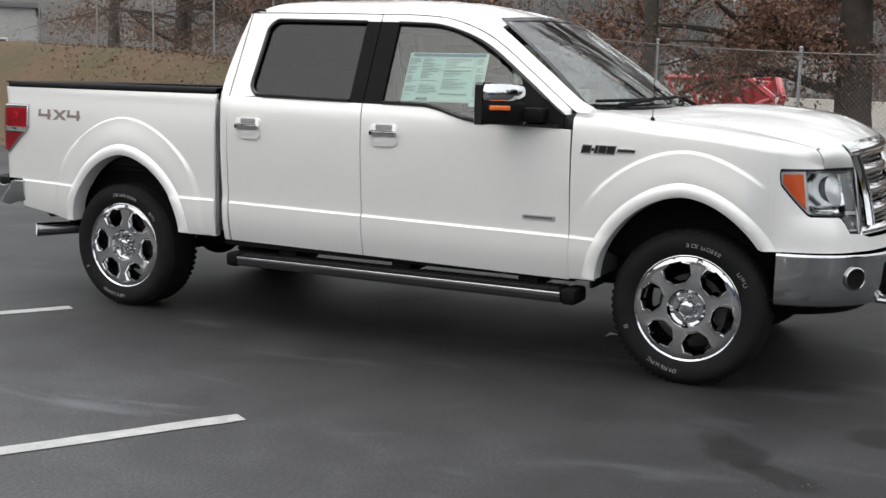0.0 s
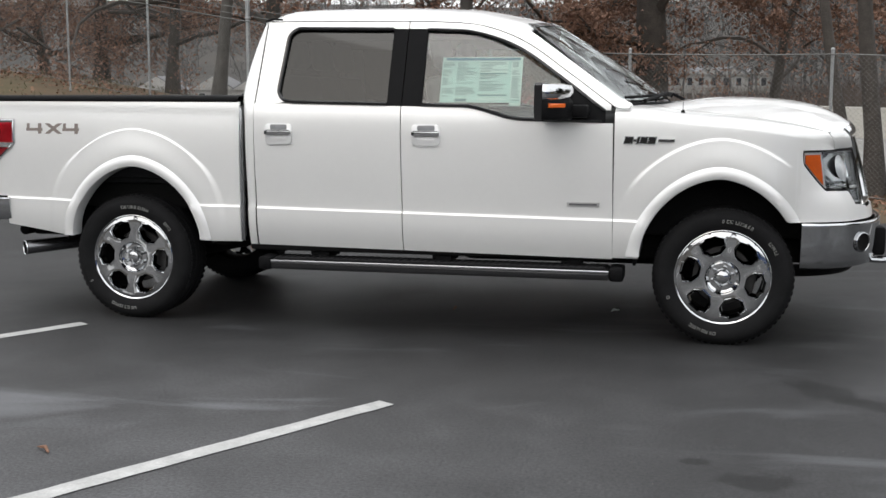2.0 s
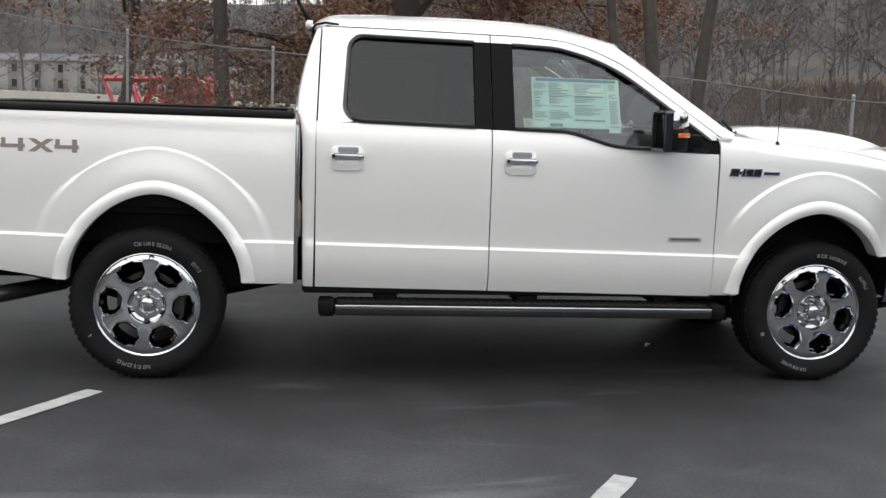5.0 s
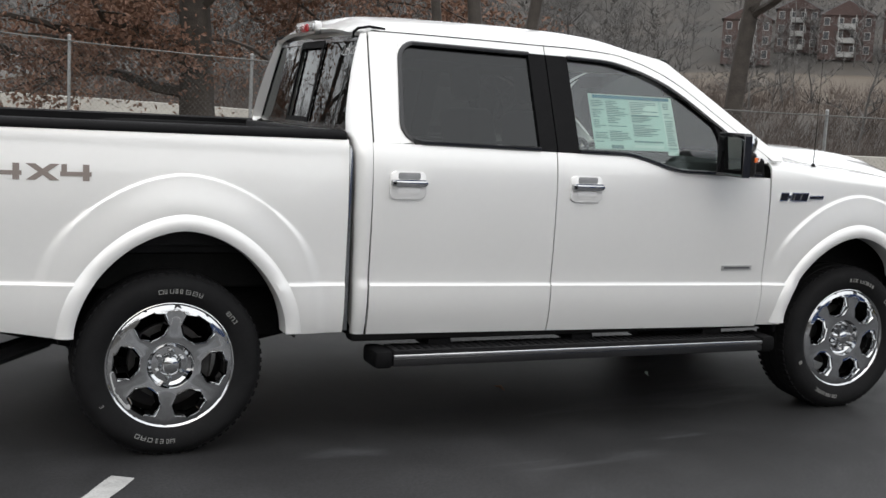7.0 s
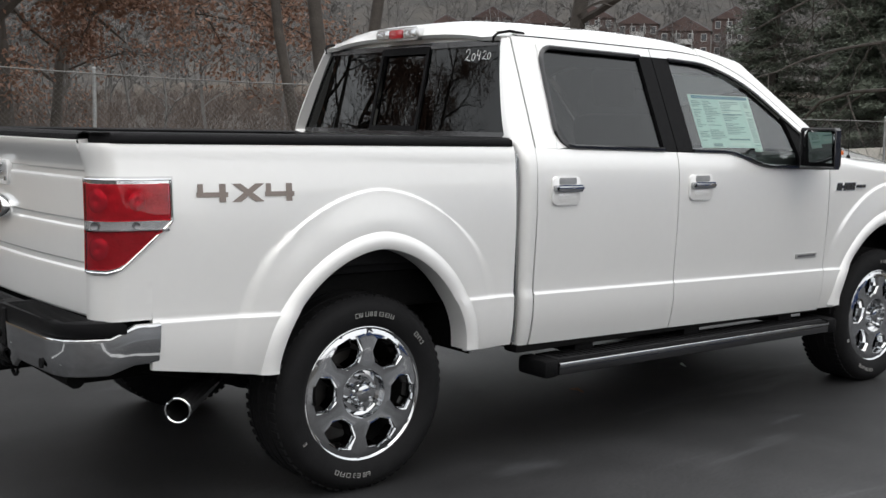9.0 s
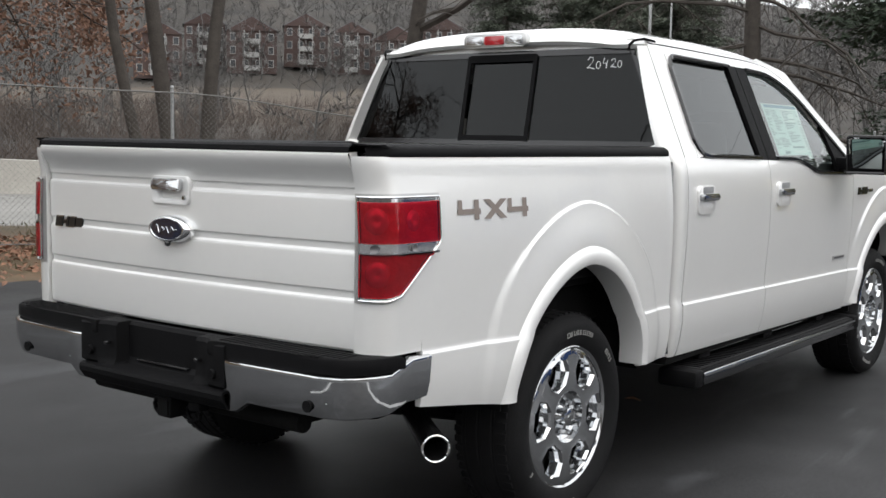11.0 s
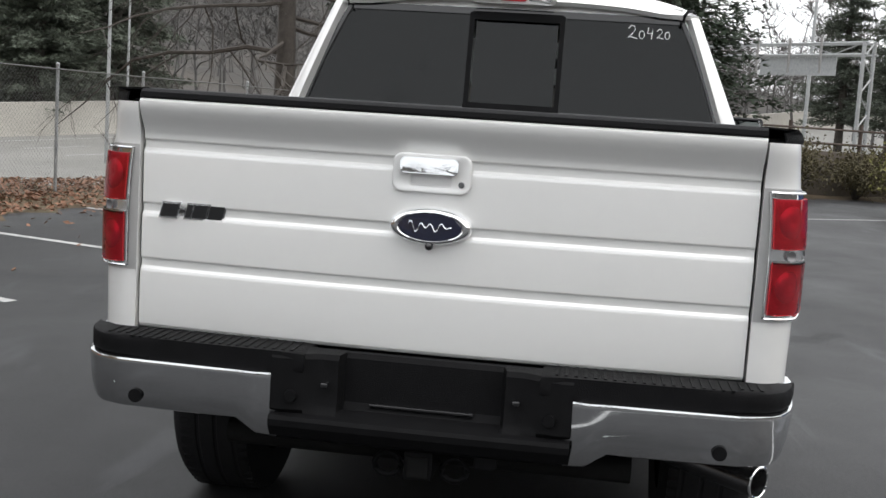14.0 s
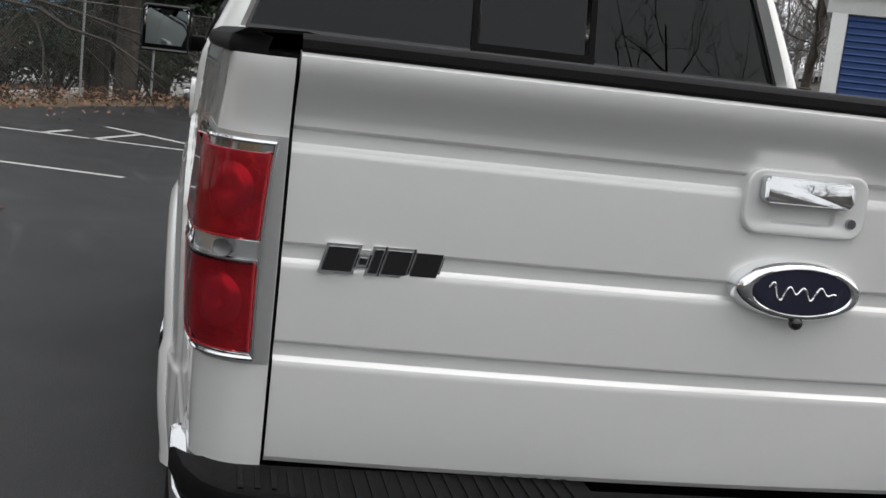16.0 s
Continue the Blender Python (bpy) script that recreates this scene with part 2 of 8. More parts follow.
def box(x0, x1, y0, y1, z0, z1, bevel=0.0, seg=2, bm=None):
    bm = bm or bmesh.new()
    r = bmesh.ops.create_cube(bm, size=1, matrix=Matrix.Translation(((x0 + x1) / 2, (y0 + y1) / 2, (z0 + z1) / 2)) @ Matrix.Diagonal((x1 - x0, y1 - y0, z1 - z0, 1)))
    if bevel:
        es = {e for v in r["verts"] for e in v.link_edges}
        bmesh.ops.bevel(bm, geom=list(es), offset=bevel, segments=seg, affect="EDGES", profile=0.5)
    return bm


def tube(pts, radius, sides=8, bm=None, caps=True, upright=None):
    """A tube along points; radius one number or one for each point."""
    bm = bm or bmesh.new()
    pts = [Vector(p) for p in pts]
    rads = [radius] * len(pts) if isinstance(radius, (int, float)) else list(radius)
    rings = []
    for i, p in enumerate(pts):
        d = (pts[min(i + 1, len(pts) - 1)] - pts[max(i - 1, 0)]).normalized()
        up = upright or (Vector((0, 0, 1)) if abs(d.z) < 0.9 else Vector((1, 0, 0)))
        a = d.cross(up).normalized()
        b = d.cross(a)
        rings.append([bm.verts.new(p + rads[i] * (math.cos(k) * a + math.sin(k) * b)) for k in (2 * math.pi * j / sides for j in range(sides))])
    for r0, r1 in zip(rings, rings[1:]):
        for j in range(sides):
            bm.faces.new((r0[j], r0[(j + 1) % sides], r1[(j + 1) % sides], r1[j]))
    if caps:
        bm.faces.new(rings[0])
        bm.faces.new(rings[-1][::-1])
    return bm


def lathe(profile, sides=64, bm=None):
    """Profile of (radius, y) turned round the y axis."""
    bm = bm or bmesh.new()
    rings = []
    for r, y in profile:
        rings.append([bm.verts.new((r * math.cos(k), y, r * math.sin(k))) for k in (2 * math.pi * j / sides for j in range(sides))])
    for a, b in zip(rings, rings[1:]):
        for j in range(sides):
            bm.faces.new((a[j], a[(j + 1) % sides], b[(j + 1) % sides], b[j]))
    return bm


def prism(poly, y0, y1, bevel=0.0, axis="y", bm=None):
    """A polygon in the plane across an axis, drawn out along it. poly: (x, z) for y, (y, z) for x, (x, y) for z."""
    bm = bm or bmesh.new()
    put = {"y": lambda p, d: (p[0], d, p[1]), "x": lambda p, d: (d, p[0], p[1]), "z": lambda p, d: (p[0], p[1], d)}[axis]
    a = [bm.verts.new(put(p, y0)) for p in poly]
    b = [bm.verts.new(put(p, y1)) for p in poly]
    fs = [bm.faces.new(a), bm.faces.new(b[::-1])]
    for i in range(len(poly)):
        j = (i + 1) % len(poly)
        fs.append(bm.faces.new((a[i], b[i], b[j], a[j])))
    if bevel:
        es = {e for f in fs[:2] for e in f.edges}
        bmesh.ops.bevel(bm, geom=list(es), offset=bevel, segments=2, affect="EDGES", profile=0.5)
    return bm


def spline(*pts):
    """A smooth curve through points (x, value), as a function of x."""
    xs = np.array([p[0] for p in pts], float)
    ys = np.array([p[1] for p in pts], float)
    d = np.diff(ys) / np.diff(xs)
    m = np.r_[d[0], [(a + b) / 2 if a * b > 0 else 0 for a, b in zip(d, d[1:])], d[-1]]

    def f(x):
        x = min(max(x, xs[0]), xs[-1])
        i = min(max(int(np.searchsorted(xs, x)) - 1, 0), len(xs) - 2)
        h = xs[i + 1] - xs[i]
        t = (x - xs[i]) / h
        return float((2 * t**3 - 3 * t**2 + 1) * ys[i] + (t**3 - 2 * t**2 + t) * h * m[i] + (-2 * t**3 + 3 * t**2) * ys[i + 1] + (t**3 - t**2) * h * m[i + 1])

    return f


def linear(*pts):
    xs, ys = [p[0] for p in pts], [p[1] for p in pts]
    return lambda x: float(np.interp(x, xs, ys))


def step(a, b, x):
    t = min(max((x - a) / (b - a), 0.0), 1.0)
    return t * t * (3 - 2 * t)


def span(a, b, n):
    return [a + (b - a) * i / n for i in range(n + 1)]


def rounded(w, h, r, n=5):
    """A rounded rectangle about the origin."""
    out = []
    for cx, cy, a0 in ((w / 2 - r, h / 2 - r, 0), (-w / 2 + r, h / 2 - r, 90), (-w / 2 + r, -h / 2 + r, 180), (w / 2 - r, -h / 2 + r, 270)):
        out += [(cx + r * math.cos(radians(a0 + 90 * k / n)), cy + r * math.sin(radians(a0 + 90 * k / n))) for k in range(n + 1)]
    return out

# ---------------------------------------------------------------- materials of the surroundings
BARK = mat("bark", (0.055, 0.047, 0.040), 0.9, var=0.35, scale=7, bump=0.9, bump_scale=30)
BARK_G = mat("grey_bark", (0.072, 0.067, 0.060), 0.9, var=0.3, scale=6, bump=0.8, bump_scale=30)
# bare-wood grey, paler than the near bark to carry the hill haze
TWIGS = mat("hazed_bare_wood", (0.118, 0.113, 0.109), 0.95, var=0.25, scale=0.05)
LEAF = mat("dead_brown_leaf", (0.200, 0.112, 0.076), 0.75, var=0.5, scale=3.0)
LITTER = mat("fallen_leaves", (0.21, 0.108, 0.066), 0.8, var=0.55, scale=4.0)
NEEDLE = mat("pine_needles", (0.030, 0.046, 0.026), 0.7, var=0.4, scale=2.0)
# needle green paled towards grey: distance haze is put into this colour
NEEDLE_HAZED = mat("hazed_pine_needles", (0.076, 0.090, 0.066), 0.8, var=0.35, scale=1.0)
BRUSHM = mat("winter_brush", (0.088, 0.070, 0.060), 0.95, var=0.35, scale=0.08)
SHRUB = mat("shrub_leaves", (0.13, 0.125, 0.035), 0.7, var=0.5, scale=4.0)
def earth_mat():
    """Leaf litter and thin grass near the lot, drab forest floor on the hills."""
    m = mat("leaf_covered_earth", (0.128, 0.078, 0.046), 0.95, var=0.3, scale=0.5, colour2=(0.068, 0.062, 0.030), bump=1.0, bump_scale=6, detail=10)
    n, ln = m.node_tree.nodes, m.node_tree.links
    p = n["Principled BSDF"]
    near = p.inputs["Base Color"].links[0].from_socket
    co = n.new("ShaderNodeTexCoord")
    ln_ = n.new("ShaderNodeVectorMath")
    ln_.operation = "LENGTH"
    ln.new(co.outputs["Object"], ln_.inputs[0])
    mr = n.new("ShaderNodeMapRange")
    mr.inputs["From Min"].default_value, mr.inputs["From Max"].default_value = 22, 46
    ln.new(ln_.outputs["Value"], mr.inputs["Value"])
    t = n.new("ShaderNodeTexNoise")
    t.inputs["Scale"].default_value, t.inputs["Detail"].default_value = 0.06, 12
    ln.new(co.outputs["Object"], t.inputs["Vector"])
    r = n.new("ShaderNodeValToRGB")
    r.color_ramp.elements[0].position, r.color_ramp.elements[1].position = 0.35, 0.68
    r.color_ramp.elements[0].color, r.color_ramp.elements[1].color = (0.034, 0.032, 0.029, 1), (0.066, 0.057, 0.048, 1)
    ln.new(t.outputs["Fac"], r.inputs[0])
    mx = n.new("ShaderNodeMix")
    mx.data_type = "RGBA"
    ln.new(mr.outputs[0], mx.inputs["Factor"])
    ln.new(near, mx.inputs["A"])
    ln.new(r.outputs[0], mx.inputs["B"])
    # an open meadow of dry grass below the apartment blocks
    off = n.new("ShaderNodeVectorMath")
    off.operation = "DISTANCE"
    off.inputs[1].default_value = (112, 118, 8)
    ln.new(co.outputs["Object"], off.inputs[0])
    wob = n.new("ShaderNodeMath")
    wob.operation = "MULTIPLY_ADD"
    wob.inputs[1].default_value = 40.0
    ln.new(t.outputs["Fac"], wob.inputs[0])
    ln.new(off.outputs["Value"], wob.inputs[2])
    field = n.new("ShaderNodeMapRange")
    field.inputs["From Min"].default_value, field.inputs["From Max"].default_value = 78, 100
    field.inputs["To Min"].default_value, field.inputs["To Max"].default_value = 0.8, 0.0
    ln.new(wob.outputs[0], field.inputs["Value"])
    mx2 = n.new("ShaderNodeMix")
    mx2.data_type = "RGBA"
    mx2.inputs["B"].default_value = (0.086, 0.064, 0.043, 1)
    ln.new(field.outputs[0], mx2.inputs["Factor"])
    ln.new(mx.outputs["Result"], mx2.inputs["A"])
    ln.new(mx2.outputs["Result"], p.inputs["Base Color"])
    return m


EARTH = earth_mat()
CONCRETE = mat("pale_concrete", (0.36, 0.345, 0.31), 0.85, var=0.14, scale=0.6, bump=0.3, bump_scale=20)
ROADWAY = mat("worn_roadway", (0.20, 0.195, 0.18), 0.85, var=0.18, scale=0.12)
WALLM = mat("brown_concrete", (0.100, 0.084, 0.068), 0.9, var=0.4, scale=1.2, bump=0.4, bump_scale=12)
GALV = mat("galvanised_steel", (0.36, 0.37, 0.37), 0.45, 0.6, var=0.2, scale=12)
WIRE = mat("fence_wire", (0.17, 0.17, 0.165), 0.55, 0.5, var=0.2, scale=20)
RUST = mat("rusty_steel", (0.075, 0.055, 0.045), 0.8, var=0.3, scale=10)
SIDING = mat("cream_siding", (0.33, 0.32, 0.30), 0.75, var=0.08, scale=0.6)
BRICK = mat("red_brick", (0.078, 0.052, 0.047), 0.9, var=0.15, scale=0.8)
ROOFING = mat("grey_shingle", (0.15, 0.15, 0.155), 0.9, var=0.15, scale=0.6)
PANEW = mat("dark_window", (0.03, 0.033, 0.038), 0.15, var=0.2, scale=0.5)
TRIMW = mat("white_trim", (0.74, 0.74, 0.72), 0.6, var=0.06, scale=2)
# white trim greyed down for the far buildings
TRIMF = mat("greyed_trim", (0.36, 0.36, 0.35), 0.7, var=0.12, scale=1)
TEAL = mat("teal_roof", (0.055, 0.15, 0.135), 0.6, var=0.12, scale=0.5)
BLUE = mat("blue_roller_door", (0.012, 0.050, 0.18), 0.45, var=0.12, scale=3)
REDP = mat("red_vehicle_paint", (0.42, 0.015, 0.02), 0.3, coat=0.6, var=0.08, scale=1)
SILVER = mat("silver_vehicle_paint", (0.42, 0.44, 0.45), 0.35, 0.3, coat=0.6, var=0.06, scale=1)
BLUEV = mat("pale_blue_trailer_paint", (0.12, 0.27, 0.42), 0.5, var=0.1, scale=0.6)
YELLOW = mat("yellow_sleeve", (0.62, 0.42, 0.06), 0.55, var=0.1, scale=8)

# ---------------------------------------------------------------- lie of the land
def dist_n(x, y):
    """Distance towards the highway."""
    return 0.66 * x + 0.75 * y


def along(x, y):
    return 0.75 * x - 0.66 * y


def at_road(d, s):
    return (0.66 * d + 0.75 * s, 0.75 * d - 0.66 * s)


road_z = spline((-220, -0.9), (-23, -1.15), (-6, -1.75), (2, -1.68), (11, -1.50), (20, -0.95), (30, -0.30), (80, 1.3), (100, 3.0), (130, 4.6), (300, 4.6))


fence_y = linear((-40, 16.5), (-22, 15.3), (-10.7, 13.9), (-6.8, 12.9), (-1.5, 10.5), (2.6, 8.75), (5.2, 7.8), (7.9, 7.0), (12.1, 6.3), (16, 4.6), (21, 1.2))
bank_z = spline((-40, 2.4), (-20, 2.2), (-10.7, 1.85), (-6.8, 1.25), (-1.8, 0.45), (2.5, 0.12), (8, 0.06), (14, 0.05), (21, 0.05))
edge_y = linear((-40, 11.2), (-12.9, 10.2), (-6, 9.7), (-1.8, 8.4), (2.6, 7.2), (5.4, 6.6), (10.7, 5.5), (13.2, 4.6), (14.7, 3.7), (21.5, -0.3))
hill_a = spline((-180, 0.10), (-140, 0.22), (-110, 0.26), (-90, 0.16), (-68, 0.0), (-20, 0.0), (5, 0.03), (30, 0.058), (52, 0.065), (75, 0.042), (86, 0.008), (95, 0.0), (112, 0.0), (150, 0.03), (165, 0.06), (180, 0.10))
hill_b = spline((-180, 0.05), (-60, 0.05), (-30, 0.05), (-12, 0.06), (5, 0.15), (30, 0.23), (52, 0.26), (75, 0.22), (95, 0.165), (112, 0.17), (150, 0.1), (180, 0.05))


def land(x, y):
    d, s = dist_n(x, y), along(x, y)
    z = road_z(s) * step(13, 24, d) if d < 57 else road_z(s) * (1 - step(57, 90, d))
    if -45 < x < 21 and d < 30:
        fy = fence_y(x)
        f = step(edge_y(x) - 0.1, fy - 0.4, y) * (1 - step(fy + 3, fy + 14, y))
        z += bank_z(x) * f
    r, az = math.hypot(x, y), math.degrees(math.atan2(y, x))
    g = step(57, 62, d) if d < 62 else 1.0
    if d < 57:
        g = step(60, 90, r) if abs(az - 20) > 95 else 0.0
    z += g * (hill_a(az) * min(max(r - 60, 0), 180) + hill_b(az) * min(max(r - 240, 0), 230))
    return z


# ground: one sheet to the horizon
verts, faces = [], []
radii = [0.0, 4, 7, 9, 10] + [10 + 0.7 * i for i in range(1, 26)] + [28.5, 30, 32, 35, 38, 42, 46, 50, 54, 57, 60, 64, 70, 80, 95, 115, 140, 170, 205, 240, 290, 350, 420, 480, 700, 1200, 2500]
NA = 180
for r in radii:
    for k in range(NA):
        a = 2 * math.pi * k / NA
        x, y = r * math.cos(a), r * math.sin(a)
        n = noise.noise(Vector((x * 0.5, y * 0.5, 0))) * 0.10 + noise.noise(Vector((x * 0.08, y * 0.08, 3))) * min(r * 0.01, 2.0)
        inside = y < edge_y(x) + 0.2 and dist_n(x, y) < 22 and x < 24
        flat = 0.0 if inside else 1.0
        d = dist_n(x, y)
        if 22 < d < 58 and r < 260:
            flat = 0.0
        verts.append((x, y, land(x, y) + n * flat * (0.8 if r < 60 else 1.0) - 0.012 - (0.25 if 24 < d < 57 else 0)))
for i in range(len(radii) - 1):
    for k in range(NA):
        j = (k + 1) % NA
        faces.append((i * NA + k, (i + 1) * NA + k, (i + 1) * NA + j, i * NA + j))
ground = raw("ground", verts, faces, EARTH, None, smooth=60)
tagged(ground, "leaf-strewn earth, grass verge and wooded hills round the lot", "ground", kind="structure")

# parking lot
xs = span(-40, 21.5, 60)
bm = bmesh.new()
rows = []
for x in xs:
    e = edge_y(x) + 0.10 * noise.noise(Vector((x * 0.9, 0, 0)))
    rows.append([(x, -45 + (e + 45) * t, 0.0) for t in (0, 0.4, 0.7, 0.8, 0.9, 0.97, 1.0)])
for x, e in ((23, -2.5), (24.5, -5), (26, -8.5), (27, -12), (27.5, -40)):
    rows.append([(x, -45 + (e + 45) * t, 0.0) for t in (0, 0.4, 0.7, 0.8, 0.9, 0.97, 1.0)])
sheet(bm, rows)
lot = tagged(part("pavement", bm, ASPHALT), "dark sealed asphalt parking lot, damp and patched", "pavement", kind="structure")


def flat_poly(pts, z):
    bm = bmesh.new()
    bm.faces.new([bm.verts.new((x, y, z)) for x, y in pts])
    return bm


def stripe(x, y, ang, length, width=0.102, name="parking_line"):
    d, n_ = Vector((math.cos(radians(ang)), math.sin(radians(ang)))), Vector((-math.sin(radians(ang)), math.cos(radians(ang))))
    rnd_ = random.Random(int(x * 100) + 7)
    left, right = [], []
    for t in span(0, length, max(4, int(length * 9))):
        j0, j1 = rnd_.uniform(-0.004, 0.004), rnd_.uniform(-0.004, 0.004)
        p = Vector((x, y)) + d * t
        left.append(tuple(p + n_ * (width / 2 + j0)))
        right.append(tuple(p - n_ * (width / 2 + j1)))
    bm = bmesh.new()
    sheet(bm, [[(*a, 0.004), (*b, 0.004)] for a, b in zip(left, right)])
    return tagged(part(name, bm, LINE), "worn white painted parking line on the asphalt", "parking line", group="parking lines", kind="structure")


# near stalls (2.7 m apart), then the far row along the fence
for i in range(-2, 3):
    stripe(2.115 - 2.335 * i, -2.565 + 1.37 * i, 58.7 + 180, 5.2)
for x, y, turn, run in ((4.25, 6.6, 248.2, 3.5), (6.6, 6.35, 251.2, 4.0), (9.15, 5.75, 252.0, 4.2), (11.85, 5.2, 253.4, 4.4)):
    stripe(x, y, turn, run)
# a hatched island at the end of the row, and one line by the far wall
stripe(12.7, 2.4, 221, 1.7)
stripe(10.97, 2.4, 337, 1.2)
stripe(11.25, 2.95, 339, 0.6)
stripe(16.4, -3.8, 306, 3.0)


# highway
def ribbon(d0, d1, s0, s1, dz, n=60):
    bm = bmesh.new()
    sheet(bm, [[(*at_road(d, s), road_z(s) + dz) for d in (d0, d1)] for s in span(s0, s1, n)])
    return bm


tagged(part("road", ribbon(23.5, 57, -220, 300, 0.02), ROADWAY), "wide pale highway beyond the fence", "road", kind="structure")
for d in (26.0, 51.5):
    tagged(part("road_line", ribbon(d, d + 0.18, -200, 280, 0.03), LINE), "solid white edge line on the highway", "road line", kind="structure")
for d in (30, 34, 38, 42, 46.5):
    bm = bmesh.new()
    for s0 in range(-80, 160, 12):
        sheet(bm, [[(*at_road(q, s), road_z(s) + 0.03) for q in (d, d + 0.14)] for s in (s0, s0 + 3)])
    tagged(part("lane_dashes", bm, LINE), "broken white lane markings", "lane marking", kind="structure")
bm = bmesh.new()
rows = []
for s in span(-200, 280, 120):
    z = road_z(s)
    rows.append([(*at_road(d, s), z + h) for d, h in ((54.6, 0), (54.72, 0.35), (54.9, 1.72), (55.1, 1.75), (55.3, 1.72), (55.5, 0))])
sheet(bm, rows)
barrier = tagged(part("barrier", bm, CONCRETE), "long pale concrete median wall on the highway", "barrier wall", kind="structure")
# guard rail on the rising part
rail = tagged(new("guard_rail"), "galvanised guard rail along the rising highway", "guard rail")
part("beam", (lambda b: (sheet(b, [[(*at_road(23.2 - o, s), road_z(s) + 0.02 + h) for o, h in ((0, 0.45), (0.05, 0.5), (0.0, 0.56), (0.05, 0.62), (0, 0.68))] for s in span(16, 130, 60)]), thick(b, 0.01))[1])(bmesh.new()), GALV, rail)
for s in span(16, 130, 57):
    x, y = at_road(23.4, s)
    part("post", box(x - 0.06, x + 0.06, y - 0.06, y + 0.06, road_z(s) - 0.4, road_z(s) + 0.66), GALV, rail)

# ---------------------------------------------------------------- fence
def fence_top(x):
    return max(land(x, fence_y(x)), 0) + 1.88 - 0.25 * step(5.2, 8.2, x)


fence = tagged(new("chain_link_fence"), "tall galvanised chain-link fence with strands of wire along the lot edge", "fence")
post_x = [-27.5, -24.7, -21.9, -19.2, -16.6, -14.5, -12.6, -10.7, -8.8, -6.8, -4.3, -1.7, 0.45, 2.6, 5.2, 7.9, 10.1, 12.1, 14.2, 16.0, 17.8, 19.4, 20.9]
for i, x in enumerate(post_x):
    y = fence_y(x)
    big = 0.040 if i in (10, 19) else 0.022
    g = land(x, y)
    bm = tube([(x, y, g - 0.1), (x, y, fence_top(x) + (1.3 if i == 10 else 0.06))], big, 10)
    bmesh.ops.create_uvsphere(bm, u_segments=10, v_segments=6, radius=big * 1.25, matrix=Matrix.Translation((x, y, fence_top(x) + 0.06)))
    part("post", bm, GALV, fence)
fx = [x for x in span(-27.5, 20.9, 140)]
for dz, rad in ((0.0, 0.009), (-1.78, 0.006)):
    part("tension_wire", tube([(x, fence_y(x) - 0.035, fence_top(x) + dz) for x in fx], rad, 5), WIRE, fence)
part("barbed_wire", tube([(x, fence_y(x) - 0.02, fence_top(x) + 0.10) for x in fx if x < -3], 0.005, 4), WIRE, fence)
part("barbed_wire", tube([(x, fence_y(x) - 0.02, fence_top(x) + 0.22) for x in fx if x < -3], 0.005, 4), WIRE, fence)
# woven mesh: two sets of slanting wires
arc = [0.0]
for a, b in zip(fx, fx[1:]):
    arc.append(arc[-1] + math.hypot(b - a, fence_y(b) - fence_y(a)))
arc = np.array(arc)
verts, faces = [], []
TOTAL, PITCH, H = float(arc[-1]), 0.066, 1.80


def on_fence(u, h, off):
    x = float(np.interp(u, arc, fx))
    return (x, fence_y(x) - 0.03 + off, fence_top(x) - 1.80 + h)


for sgn, off in ((1, 0.0), (-1, -0.004)):
    u = -H if sgn > 0 else 0.0
    while u < TOTAL + (0 if sgn > 0 else H):
        pts = []
        for k in range(5):
            h = H * k / 4
            q = u + sgn * h
            if 0 <= q <= TOTAL:
                pts.append(on_fence(q, h, off))
        for p, q in zip(pts, pts[1:]):
            i = len(verts)
            w = 0.0015
            verts += [(p[0] - w, p[1], p[2]), (p[0] + w, p[1], p[2]), (q[0] + w, q[1], q[2]), (q[0] - w, q[1], q[2]), (p[0], p[1] + 2 * w, p[2]), (q[0], q[1] + 2 * w, q[2])]
            faces += [(i, i + 1, i + 2, i + 3), (i + 1, i + 4, i + 5, i + 2)]
        u += PITCH
mesh_ob = raw("chain_mesh", verts, faces, WIRE, fence, "woven diamond wire mesh")
mesh_ob["kind"] = "stuff"

# retaining wall with an old steel fence at the far corner of the lot
wall = tagged(new("retaining_wall"), "low brown concrete retaining wall below the highway", "retaining wall", kind="structure")
wp = [(21.9, 0.6), (24.0, -3.2), (26.0, -7.0), (27.6, -10.6), (28.5, -16)]
for (x0, y0), (x1, y1) in zip(wp, wp[1:]):
    n_ = max(1, int(math.hypot(x1 - x0, y1 - y0) / 1.5))
    for k in range(n_):
        a, b = k / n_, (k + 1) / n_ - 0.008
        p, q = Vector((x0 + (x1 - x0) * a, y0 + (y1 - y0) * a)), Vector((x0 + (x1 - x0) * b, y0 + (y1 - y0) * b))
        d = (q - p).normalized()
        nn = Vector((-d.y, d.x)) * 0.22
        part("wall_panel", prism([tuple(p), tuple(q), tuple(q + nn), tuple(p + nn)], -0.1, 1.12 + 0.01 * (k % 3), 0.015, axis="z"), WALLM, wall)
old = tagged(new("old_steel_fence"), "rusty dark steel post fence on top of the retaining wall", "fence")
for (x0, y0), (x1, y1) in zip(wp, wp[1:]):
    n_ = max(1, int(math.hypot(x1 - x0, y1 - y0) / 2.1))
    for k in range(n_):
        x, y = x0 + (x1 - x0) * k / n_ + 0.1, y0 + (y1 - y0) * k / n_ + 0.05
        part("post", tube([(x, y, 0.9), (x, y, 1.85)], 0.05, 8), RUST, old)
part("rail", tube([(x + 0.1, y, 1.32) for x, y in wp], 0.035, 6), RUST, old)
part("rail", tube([(x + 0.1, y, 1.68) for x, y in wp], 0.03, 6), RUST, old)

